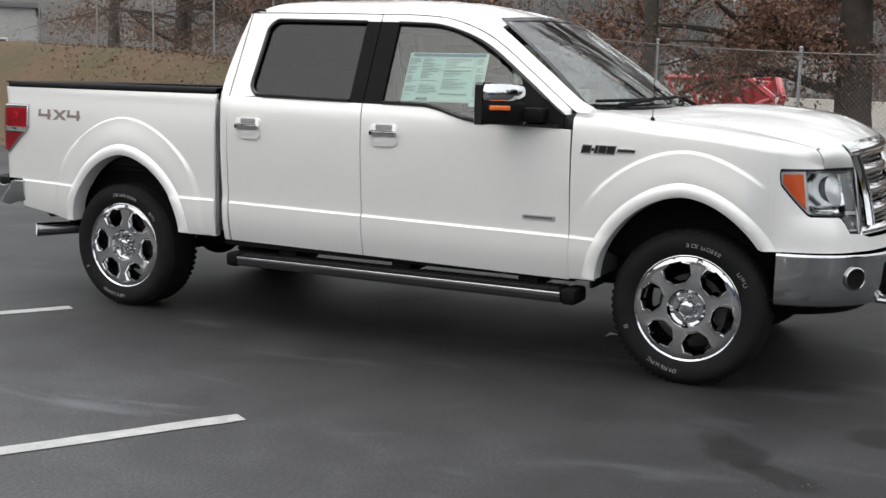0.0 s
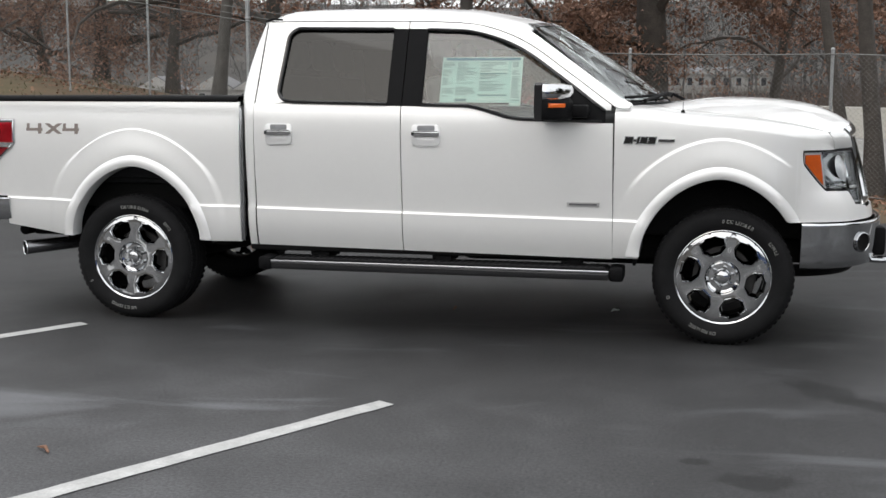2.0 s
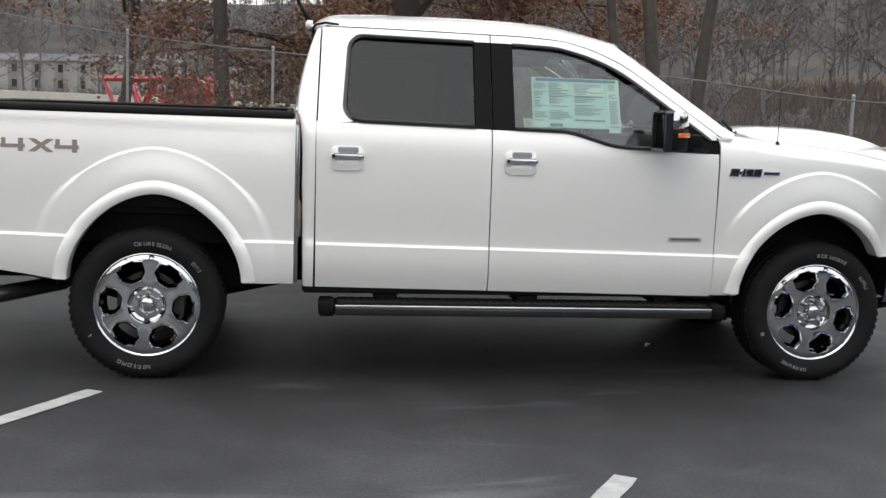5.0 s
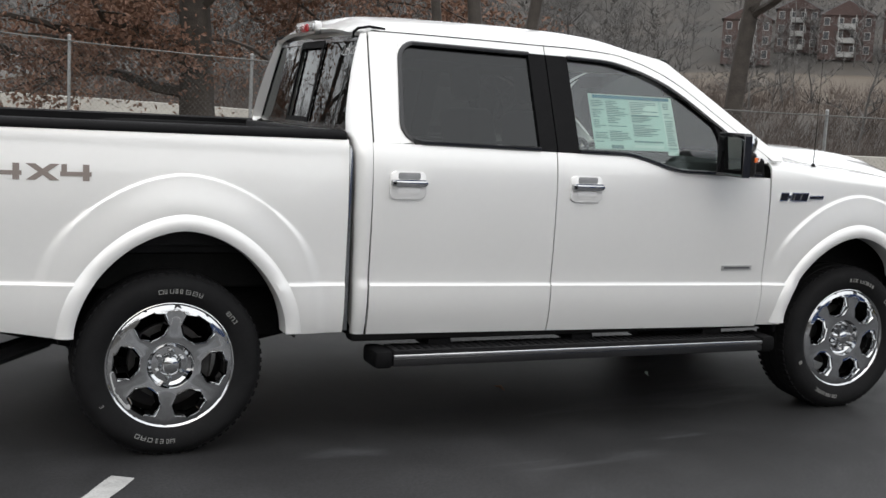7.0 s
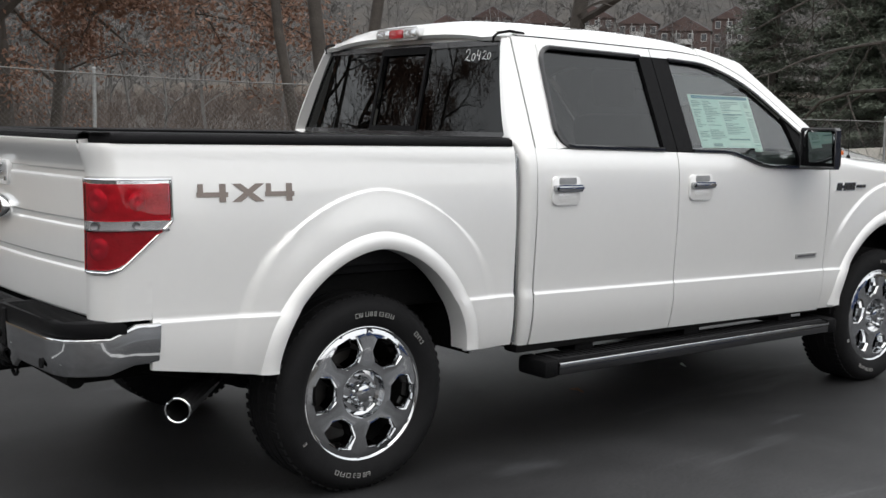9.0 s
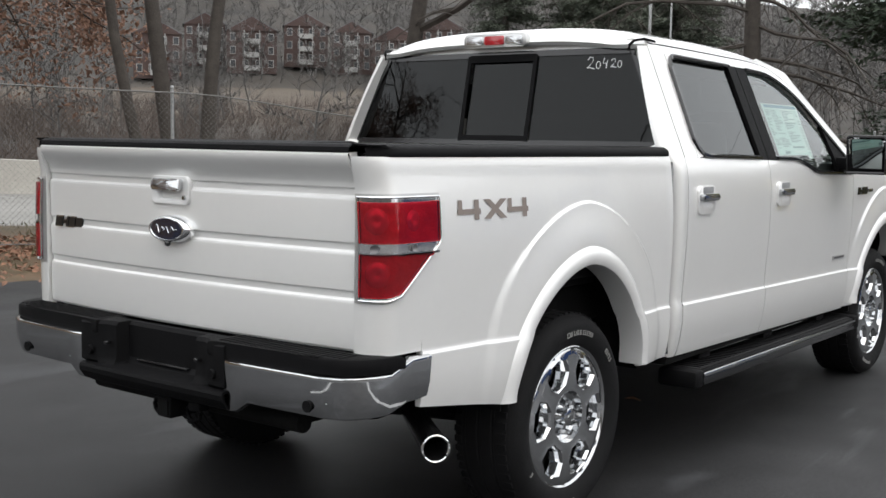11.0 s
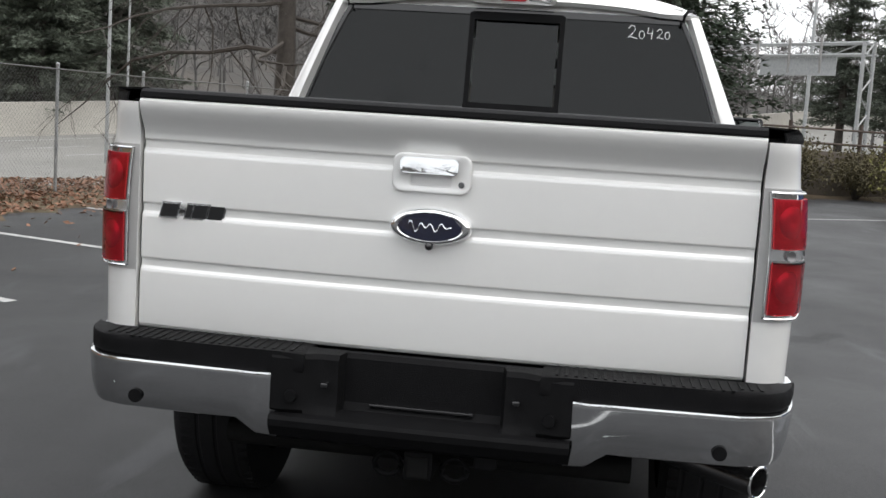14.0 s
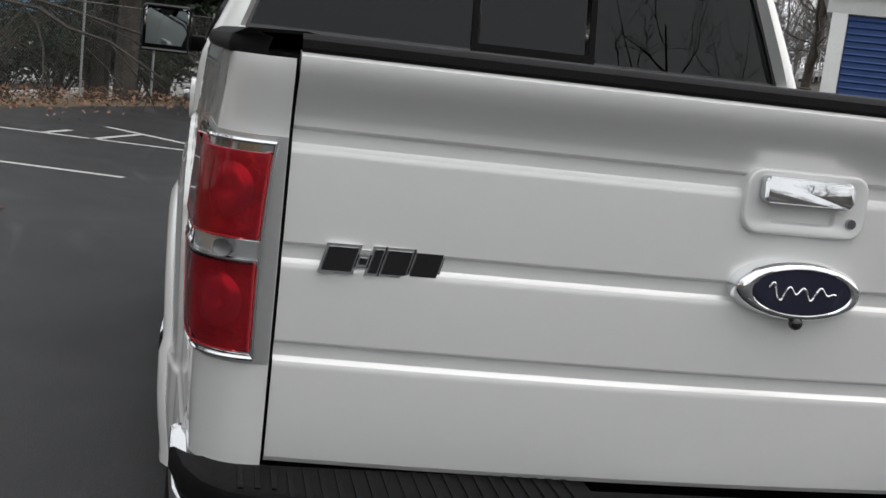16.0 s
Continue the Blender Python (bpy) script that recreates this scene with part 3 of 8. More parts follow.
# ---------------------------------------------------------------- trees
def grow(seed, height, radius, lean=(0, 0), first=0.25, limbs=11, depth=3, droop=0.0, spread=1.0, sides=7, sway=0.10, thin=0.5):
    """Trunk and limbs as tubes; gives the mesh data and the twig ends."""
    rg = random.Random(seed)
    V, Fc, tips = [], [], []

    def limb(p, d, length, rad, level, n):
        pts, rads = [p.copy()], [rad]
        q, dd = p.copy(), d.normalized()
        segs = max(3, int(n))
        for i in range(segs):
            wob = sway if level == 0 else 0.24
            dd = (dd + Vector((rg.gauss(0, wob), rg.gauss(0, wob), rg.gauss(0, wob * 0.6) - droop * 0.12 * level + (0.05 if level == 0 else 0.02)))).normalized()
            q = q + dd * (length / segs)
            pts.append(q.copy())
            rads.append(rad * (1 - 0.86 * (i + 1) / segs) + 0.002)
        k = max(3, sides - 2 * level)
        base = len(V)
        for i, pt in enumerate(pts):
            t = (pts[min(i + 1, len(pts) - 1)] - pts[max(i - 1, 0)]).normalized()
            up = Vector((0, 0, 1)) if abs(t.z) < 0.9 else Vector((1, 0, 0))
            a = t.cross(up).normalized()
            b = t.cross(a)
            fl = 1.35 if (level == 0 and i == 0) else 1.0
            for j in range(k):
                an = 2 * math.pi * j / k
                V.append(tuple(pt + (a * math.cos(an) + b * math.sin(an)) * rads[i] * fl))
        for i in range(len(pts) - 1):
            for j in range(k):
                j2 = (j + 1) % k
                Fc.append((base + i * k + j, base + i * k + j2, base + (i + 1) * k + j2, base + (i + 1) * k + j))
        if level >= depth - 1:
            tips.extend(pts[1:])
        if level < depth:
            count = limbs if level == 0 else (6 if level == 1 else 5)
            for c in range(count):
                f = first + (1 - first) * (c + rg.random() * 0.7) / count if level == 0 else 0.2 + 0.8 * rg.random()
                i = min(int(f * segs), segs - 1)
                pt = pts[i].lerp(pts[i + 1], f * segs - i)
                az = rg.uniform(0, 2 * math.pi)
                tt = (pts[i + 1] - pts[i]).normalized()
                side_v = Vector((math.cos(az), math.sin(az), 0))
                nd = (tt * 0.45 + side_v * spread + Vector((0, 0, rg.uniform(0.0, 0.5) - droop))).normalized()
                limb(pt, nd, length * (0.52 if level == 0 else 0.5) * rg.uniform(0.6, 1.1) * (1.15 - 0.5 * f if level == 0 else 1), max(rads[i] * (thin if level == 0 else 0.5), 0.004), level + 1, max(3, segs * 0.75))

    limb(Vector((0, 0, -0.05)), Vector((lean[0], lean[1], 1)), height, radius, 0, 10)
    return V, Fc, tips


def leaf_cloud(tips, per, size, seed, spreadr=0.18):
    rg = random.Random(seed)
    V, Fc = [], []
    for t in tips:
        for _ in range(per):
            c = Vector(t) + Vector((rg.gauss(0, spreadr), rg.gauss(0, spreadr), rg.gauss(0, spreadr)))
            a = Vector((rg.gauss(0, 1), rg.gauss(0, 1), rg.gauss(0, 1))).normalized()
            b = a.cross(Vector((rg.gauss(0, 1), rg.gauss(0, 1), rg.gauss(0, 1)))).normalized()
            s = size * rg.uniform(0.6, 1.3)
            n_ = a.cross(b) * s * 0.25
            i = len(V)
            V += [tuple(c - a * s), tuple(c + b * s * 0.55 + n_), tuple(c + a * s), tuple(c - b * s * 0.55 + n_)]
            Fc += [(i, i + 1, i + 2), (i, i + 2, i + 3)]
    return V, Fc


def tree(x, y, seed, height, radius, label, leaves=0, leaf_size=0.055, bark=BARK, leaf_keep=1.0, low=None, **kw):
    V, Fc, tips = grow(seed, height, radius, **kw)
    ob = tagged(new("tree"), label, "tree", group="trees round the lot")
    ob.location = (x, y, land(x, y))
    top, cut = -1, len(Fc)
    for i, f in enumerate(Fc):
        if i and min(f) > top:
            cut = i
            break
        top = max(top, max(f))
    raw("trunk", V[: top + 1], Fc[:cut], bark, ob, smooth=60)
    raw("canopy", V[top + 1 :], [tuple(v - top - 1 for v in f) for f in Fc[cut:]], bark, ob, "leafless branching limbs and twigs", smooth=60)
    if leaves:
        rg = random.Random(seed + 1)
        some = [t for t in tips if rg.random() < leaf_keep and (low is None or t.z < low)]
        V, Fc = leaf_cloud(some, leaves * 6, leaf_size * 0.62, seed + 2, 0.18)
        raw("crown", V, Fc, LEAF, ob, "dry brown leaves still hanging")
    return ob


BARE = "bare grey-brown winter tree behind the fence"
OAK = "oak with dry brown leaves still on its drooping branches"
tree(-0.4, 12.5, 11, 10.5, 0.145, BARE, bark=BARK_G, first=0.36, limbs=12, sway=0.02)
tree(2.8, 13.3, 12, 11, 0.33, OAK, leaves=6, leaf_size=0.075, first=0.13, limbs=24, droop=0.30, spread=1.25, leaf_keep=0.80, sway=0.02, thin=0.36)
# a tree of three grey trunks from one foot
tree(5.9, 8.5, 13, 9.0, 0.13, BARE, bark=BARK, first=0.34, limbs=10, lean=(-0.06, 0.02), sway=0.03)
tree(6.15, 8.45, 14, 9.0, 0.115, BARE, bark=BARK, first=0.36, limbs=9, lean=(0.11, -0.02), sway=0.03)
tree(5.65, 8.6, 36, 9.0, 0.09, BARE, bark=BARK, first=0.36, limbs=8, lean=(-0.16, 0.03), sway=0.03)
tree(-5.4, 16.0, 15, 10.5, 0.19, BARE, bark=BARK_G, first=0.16, limbs=15, droop=0.12, spread=1.3, sway=0.03)
tree(-6.1, 14.5, 16, 9.5, 0.145, BARE, bark=BARK_G, lean=(0.13, 0.02), first=0.35, limbs=9, sway=0.03)
tree(9.0, 7.4, 20, 9.0, 0.155, "gnarled bare tree leaning over the fence", bark=BARK, first=0.32, limbs=12, droop=0.25, lean=(0.05, 0.0), sway=0.03)
tree(17.7, 5.7, 21, 9.5, 0.25, "bare tree with long drooping twigs at the lot edge", bark=BARK, first=0.16, limbs=30, droop=0.7, spread=1.2, sway=0.02, thin=0.24)
tree(-9.0, 18.5, 22, 9, 0.16, OAK, leaves=4, leaf_size=0.07, first=0.12, limbs=14, droop=0.35, leaf_keep=0.65)
tree(-11.8, 20.1, 23, 9, 0.21, OAK, leaves=4, leaf_size=0.07, leaf_keep=0.6, first=0.12, limbs=17, droop=0.45, spread=1.2, sway=0.03)
tree(-14.2, 21.5, 38, 8.5, 0.17, OAK, leaves=4, leaf_size=0.07, leaf_keep=0.55, first=0.10, limbs=17, droop=0.35, spread=1.2)
tree(-16.5, 20.0, 24, 9, 0.24, BARE, first=0.18, limbs=14, droop=0.2, sway=0.03)
tree(-18.5, 22.5, 39, 8.5, 0.16, OAK, leaves=3, leaf_size=0.07, leaf_keep=0.5, first=0.10, limbs=16, droop=0.3, spread=1.2)
tree(-20.0, 21.0, 25, 9, 0.2, BARE, first=0.2, limbs=12)
tree(-3.2, 21.0, 26, 10, 0.15, OAK, leaves=3, leaf_size=0.07, leaf_keep=0.4, first=0.2, limbs=13)
tree(5.0, 17.5, 31, 10, 0.13, OAK, leaves=4, leaf_size=0.075, first=0.2, limbs=14, droop=0.2, leaf_keep=0.6)
tree(34, -18.5, 34, 10, 0.2, BARE, first=0.2, limbs=12)
# bare trees on the other side of the lot, mirrored in the glass
for x, y, sd in ((-17, -9, 41), (-20, -14, 42), (-15, -19, 43), (-24, -3, 44), (-22, 5, 45), (-6, -24, 46)):
    tree(x, y, sd, 10.5, 0.2, "bare winter tree across the parking lot", first=0.18, limbs=13)


def pine(x, y, seed, height, base, width, label, needles=NEEDLE):
    """A conifer: straight trunk, whorls of drooping boughs set with flat sprays."""
    rg = random.Random(seed)
    ob = tagged(new("tree"), label, "tree", group="trees round the lot")
    ob.location = (x, y, land(x, y))
    bm = tube([(0, 0, -0.1), (0.05, 0.0, height * 0.5), (0, 0, height)], [0.22 * height / 12, 0.15 * height / 12, 0.02], 9)
    V, Fc = [], []
    z = base
    while z < height:
        f = (z - base) / (height - base)
        length = width * (1 - f) ** 0.8 * rg.uniform(0.75, 1.1) + 0.15
        for k in range(rg.randint(5, 7)):
            a = rg.uniform(0, 2 * math.pi)
            d = Vector((math.cos(a), math.sin(a), rg.uniform(-0.18, 0.25)))
            L = length * rg.uniform(0.65, 1.1)
            tube([(0, 0, z), tuple(Vector((0, 0, z)) + d * L * 0.6), tuple(Vector((0, 0, z)) + d * L + Vector((0, 0, -0.12 * L)))], [0.035, 0.02, 0.006], 3, bm, caps=False)
            for _ in range(int(24 + 52 * L)):
                t = rg.uniform(0.15, 1.05)
                c = Vector((0, 0, z)) + d * L * t + Vector((rg.gauss(0, 0.10 + 0.05 * L), rg.gauss(0, 0.10 + 0.05 * L), rg.gauss(0, 0.09) - 0.12 * L * t * t))
                u = (d + Vector((rg.gauss(0, 0.7), rg.gauss(0, 0.7), rg.gauss(0, 0.35) - 0.2))).normalized()
                w = u.cross(Vector((rg.gauss(0, 1), rg.gauss(0, 1), 1))).normalized()
                s = rg.uniform(0.10, 0.24) * (1.0 if height < 18 else 1.7)
                i = len(V)
                V += [tuple(c - u * s * 0.3 - w * 0.03), tuple(c + u * s), tuple(c - u * s * 0.3 + w * 0.03), tuple(c + u * s * 0.5 + w * s * 0.45)]
                Fc += [(i, i + 1, i + 2), (i, i + 3, i + 2)]
        z += rg.uniform(0.22, 0.36)
    part("trunk", bm, BARK, ob)
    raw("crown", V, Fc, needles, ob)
    return ob


FARPINE = "conifer beyond the highway, needles paled grey-green for haze"
PINE = "dark green conifer with drooping boughs at the lot edge"
pine(23.4, 2.3, 52, 10.5, 1.5, 2.1, PINE)
pine(23.9, 0.5, 53, 10.5, 1.9, 2.7, PINE)
pine(21.9, 3.5, 66, 12, 4.2, 2.4, PINE)
pine(21.0, 2.9, 67, 13, 3.6, 2.6, PINE)
pine(24.6, -1.9, 61, 10, 2.3, 2.5, PINE)
pine(27.0, 4.2, 62, 11, 1.2, 2.8, PINE)
pine(28.0, 0.8, 63, 11, 1.6, 2.8, PINE)
pine(54.8, 30.0, 54, 20, 1.5, 4.8, FARPINE, NEEDLE_HAZED)
pine(61.8, 29.1, 55, 21, 1.5, 5.0, FARPINE, NEEDLE_HAZED)
pine(60.1, 34.5, 56, 20, 1.5, 5.0, FARPINE, NEEDLE_HAZED)
pine(54.9, 37.3, 57, 17.5, 1.5, 3.7, FARPINE, NEEDLE_HAZED)
pine(66, -17.2, 59, 13, 2.0, 2.4, FARPINE, NEEDLE_HAZED)
pine(73, -20.5, 60, 15, 2.0, 2.8, FARPINE, NEEDLE_HAZED)
pine(70, -15.2, 64, 15, 2.0, 3.0, FARPINE, NEEDLE_HAZED)
pine(68, -19.5, 65, 14, 2.0, 3.0, FARPINE, NEEDLE_HAZED)

# far woods on the hills: many thin bare trees in one mesh
protos = []
for sd in range(5):
    V, Fc, tips = grow(100 + sd, 9, 0.10, first=0.2, limbs=9, depth=1, sides=3, spread=0.9)
    rg = random.Random(sd)
    tv, tf = [], []
    for t in tips:
        for _ in range(7):
            e = Vector(t) + Vector((rg.gauss(0, 0.75), rg.gauss(0, 0.75), rg.uniform(0.0, 1.1)))
            i = len(tv)
            tv += [tuple(Vector(t)), tuple(Vector(t) + Vector((0.05, 0.02, 0))), tuple(e)]
            tf.append((i, i + 1, i + 2))
    off = len(V)
    protos.append((np.array(V + tv), [list(f) for f in Fc] + [[a + off for a in f] for f in tf]))
rg = random.Random(9)
vs, fs, count = [], [], 0
base = 0
spots = []
while len(spots) < 1560:
    az = rg.uniform(-34, 150)
    r = 70 + 390 * rg.random() ** 0.85
    x, y = r * math.cos(radians(az)), r * math.sin(radians(az))
    if dist_n(x, y) < 62 and az > -5:
        continue
    if dist_n(x, y) < 57 and r < 62:
        continue
    if 36 < az < 56 and 110 < r < 245 and rg.random() < 0.72:
        continue
    if 86 < az < 116 and r < 235 and rg.random() < 0.70:
        continue
    spots.append((x, y, r))
while len(spots) < 1760:
    az, r = rg.choice((rg.uniform(-180, -74), rg.uniform(-180, -74), rg.uniform(158, 180))), 72 + 170 * rg.random()
    spots.append((r * math.cos(radians(az)), r * math.sin(radians(az)), r))
for x, y, r in spots:
    V, Fc = protos[rg.randrange(5)]
    k = rg.uniform(0.9, 1.5) * (1 + r / 700) * (0.62 if 30 < math.degrees(math.atan2(y, x)) < 60 and r < 245 else 1.0)
    a = rg.uniform(0, 6.28)
    c, s = math.cos(a), math.sin(a)
    W = np.stack([(V[:, 0] * c - V[:, 1] * s) * k * 1.15 + x, (V[:, 0] * s + V[:, 1] * c) * k * 1.15 + y, V[:, 2] * k + land(x, y) - 0.5], 1)
    vs.append(W)
    fs += [[i + base for i in f] for f in Fc]
    base += len(V)
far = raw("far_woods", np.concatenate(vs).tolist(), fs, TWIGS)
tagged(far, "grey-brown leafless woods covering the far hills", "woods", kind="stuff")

# tangled winter brush beyond the highway
rg = random.Random(15)
V, Fc = [], []
for _ in range(5200):
    az, r = radians(rg.uniform(22, 132)), 60 + 75 * rg.random() ** 1.6
    x, y = r * math.cos(az), r * math.sin(az)
    if dist_n(x, y) < 60:
        continue
    z, h = land(x, y) - 0.2, rg.uniform(1.0, 3.4)
    for k in range(16):
        a, q = rg.uniform(0, 6.28), rg.uniform(0.15, 0.7) * h
        i, w = len(V), rg.uniform(0.012, 0.04)
        ex2, ey2 = x + q * math.cos(a), y + q * math.sin(a)
        bx2_, by2_ = x + rg.gauss(0, 0.35), y + rg.gauss(0, 0.35)
        V += [(bx2_ - w, by2_, z), (bx2_ + w, by2_, z), (ex2, ey2, z + h * rg.uniform(0.5, 1.0))]
        Fc.append((i, i + 1, i + 2))
tagged(raw("brush", V, Fc, BRUSHM), "brown tangled leafless brush beyond the highway", "brush", kind="stuff")

# fallen leaves along the verge and on the bank, a few blown on the lot
rg = random.Random(21)
V, Fc = [], []
while len(V) < 4 * 20000:
    x = rg.uniform(-24, 21)
    e, fy = edge_y(x), fence_y(x)
    if (x > 15 or x < -3) and rg.random() < 0.65:
        continue
    y = rg.uniform(e - 0.1, fy + 2.0) if rg.random() < 0.975 else e - abs(rg.gauss(0, 0.7))
    z = max(land(x, y), 0.0) + 0.012
    n_ = Vector((rg.gauss(0, 0.4), rg.gauss(0, 0.4), 1)).normalized()
    a = n_.cross(Vector((rg.gauss(0, 1), rg.gauss(0, 1), 0.1))).normalized()
    b = n_.cross(a)
    s = rg.uniform(0.022, 0.05)
    c = Vector((x, y, z + rg.uniform(0, 0.05)))
    i = len(V)
    V += [tuple(c - a * s), tuple(c + b * s * 0.6), tuple(c + a * s), tuple(c - b * s * 0.6 + n_ * s * 0.3)]
    Fc += [(i, i + 1, i + 2), (i, i + 2, i + 3)]
tagged(raw("leaf_litter", V, Fc, LITTER), "brown fallen leaves along the verge and bank", "leaves", kind="stuff")
# dry grass tufts
V, Fc = [], []
for _ in range(9000):
    x = rg.uniform(-24, 24)
    y = rg.uniform(edge_y(min(x, 21)) + 0.2, fence_y(min(x, 21)) + 5.0)
    z = land(x, y)
    h = rg.uniform(0.03, 0.11)
    a = rg.uniform(0, 6.28)
    i = len(V)
    dx, dy = 0.012 * math.cos(a), 0.012 * math.sin(a)
    V += [(x - dx, y - dy, z), (x + dx, y + dy, z), (x + rg.gauss(0, 0.05), y + rg.gauss(0, 0.05), z + h)]
    Fc.append((i, i + 1, i + 2))
GRASS = mat("dry_grass", (0.105, 0.086, 0.045), 0.9, var=0.4, scale=2, colour2=(0.048, 0.054, 0.022))
tagged(raw("grass", V, Fc, GRASS), "short dry winter grass on the verge", "grass", kind="stuff")


# shrubs
def shrub(x, y, seed, r, h, material, label, n=2600):
    rg = random.Random(seed)
    ob = tagged(new("shrub"), label, "shrub", group="shrubs at the lot corner")
    ob.location = (x, y, land(x, y))
    bm = bmesh.new()
    tips = []
    for _ in range(26):
        a, q = rg.uniform(0, 6.28), rg.uniform(0.2, 1.0)
        e = Vector((math.cos(a) * r * q, math.sin(a) * r * q, h * rg.uniform(0.5, 1.0)))
        m_ = e * 0.5 + Vector((rg.gauss(0, 0.08), rg.gauss(0, 0.08), 0.1))
        tube([(0, 0, -0.05), tuple(m_), tuple(e)], [0.02, 0.012, 0.004], 4, bm, caps=False)
        tips += [m_.lerp(e, t) for t in span(0, 1.1, 6)]
    part("stem", bm, BARK, ob)
    V, Fc = leaf_cloud(tips, max(1, n // len(tips)), 0.05, seed + 3, 0.16)
    raw("foliage", V, Fc, material, ob)


for x, y, sd, r, h in ((19.6, -6.8, 71, 1.0, 1.5), (21.0, -8.2, 72, 1.2, 1.9), (18.6, -7.9, 73, 0.9, 1.2), (23.2, -1.2, 74, 0.9, 0.8), (22.4, -9.8, 75, 1.2, 1.9)):
    shrub(x, y, sd, r, h, SHRUB, "yellow-green winter shrub at the lot corner")

for x, y, sd, r, h in ((21.6, 6.3, 81, 1.2, 1.9), (21.9, 4.4, 82, 1.3, 2.2), (22.4, 2.4, 83, 1.2, 1.7), (23.0, 0.9, 84, 1.3, 2.1), (24.0, -0.6, 85, 1.2, 1.9), (24.4, 6.0, 86, 1.6, 2.6), (25.0, 3.0, 87, 1.6, 2.8), (26.0, 0.6, 88, 1.6, 2.6)):
    shrub(x, y, sd, r, h, NEEDLE, "dark tangled undergrowth below the conifers", 4200)

WEED = mat("dead_weeds", (0.085, 0.072, 0.036), 0.85, var=0.5, scale=3.0)
for x, y, sd, r, h in ((22.3, -1.6, 91, 0.9, 1.0), (23.1, -3.4, 92, 1.0, 1.2), (24.0, -5.0, 93, 1.1, 1.3), (24.9, -6.7, 94, 1.1, 1.1), (25.6, -8.3, 95, 1.2, 1.4)):
    shrub(x, y, sd, r, h, WEED, "brown dead weeds along the retaining wall", 3000)

# ---------------------------------------------------------------- buildings
def house(x, y, ang, w, dpt, storeys, wall_m, label, z=None, gable=True, cols=4, balcony=False):
    z = land(x, y) if z is None else z
    ob = tagged(new("house"), label, "house", group="houses on the hillside")
    ob.matrix_world = pose(x, y, z - 0.6, 0, 0, ang)
    hh = storeys * 2.9 + 0.6
    part("wall", box(-w / 2, w / 2, -dpt / 2, dpt / 2, 0, hh), wall_m, ob)
    rf = [(-w / 2 - 0.4, hh), (w / 2 + 0.4, hh), (w / 2 - (0 if gable else w * 0.22), hh + w * 0.22), (-w / 2 + (0 if gable else w * 0.22), hh + w * 0.22)]
    if gable:
        part("roof", prism([(-w / 2 - 0.4, hh), (w / 2 + 0.4, hh), (0, hh + w * 0.30)], -dpt / 2 - 0.4, dpt / 2 + 0.4), ROOFING, ob)
        part("gable", prism([(-w / 2, hh - 0.02), (w / 2, hh - 0.02), (0, hh + w * 0.28)], -dpt / 2 - 0.42, -dpt / 2 - 0.05), wall_m, ob)
    else:
        part("roof", prism(rf, -dpt / 2 - 0.4, dpt / 2 + 0.4), ROOFING, ob)
    for st in range(storeys):
        for c in range(cols):
            cx = -w / 2 + w * (c + 0.5) / cols
            cz = 0.6 + st * 2.9 + 1.55
            win = part("window", box(cx - 0.62, cx + 0.62, -dpt / 2 - 0.06, -dpt / 2 + 0.05, cz - 0.85, cz + 0.85), TRIMF, ob)
            part("pane", box(cx - 0.5, cx + 0.5, -dpt / 2 - 0.08, -dpt / 2 + 0.03, cz - 0.72, cz + 0.72), PANEW, win)
        if balcony:
            bz = 0.6 + st * 2.9
            b = part("balcony", box(-w * 0.16, w * 0.16, -dpt / 2 - 1.6, -dpt / 2, bz + 0.0, bz + 0.2), TRIMF, ob)
            part("balcony_rail", box(-w * 0.16, w * 0.16, -dpt / 2 - 1.6, -dpt / 2 - 1.5, bz + 0.2, bz + 1.1), TRIMF, b)
            for q in (-w * 0.16, w * 0.16 - 0.2):
                part("balcony_post", box(q, q + 0.2, -dpt / 2 - 1.6, -dpt / 2 - 1.4, bz, bz + 2.9), TRIMF, b)
    return ob


def polar(az, r):
    return r * math.cos(radians(az)), r * math.sin(radians(az))


for az, r, w in ((51.9, 248, 10), (49.6, 262, 9), (47.3, 256, 11), (44.6, 265, 10), (42.3, 258, 9), (40.0, 250, 11), (37.6, 268, 10)):
    x, y = polar(az, r)
    house(x, y, az - 90, w, 9, 3, BRICK, "three-storey red brick apartment block with white balconies", balcony=True, cols=4)
# two rows of cream houses seen end on, then lower ones about them
for i in range(8):
    az = 96.2 + i * 1.05
    x, y = polar(az, 196 + 5 * i)
    house(x, y, az - 90 + 24, 4.6, 11, 2, SIDING, "cream two-storey row house with a grey gable roof", z=0.6, cols=2)
for i in range(6):
    az = 86.6 + i * 1.2
    x, y = polar(az, 226 - 3 * i)
    house(x, y, az - 90 + 24, 5.2, 12, 2, SIDING, "cream two-storey row house with a grey gable roof", z=-0.6, cols=2)
for i, (az, r) in enumerate(((108.6, 190), (111.0, 186), (113.2, 196), (116, 200))):
    x, y = polar(az, r)
    house(x, y, az - 90 - 20, 8, 8, 1, SIDING, "low cream house with a grey gable roof", z=-0.8, cols=2)
x, y = polar(106.2, 150)
sh = tagged(new("shed"), "low building with a teal green roof by the houses", "building")
sh.matrix_world = pose(x, y, land(x, y) - 1.6, 0, 0, 15)
part("wall", box(-4.0, 4.0, -3, 3, 0, 2.6), SIDING, sh)
part("roof", prism([(-4.4, 2.6), (4.4, 2.6), (3.4, 4.6), (-3.4, 4.6)], -3.4, 3.4), TEAL, sh)
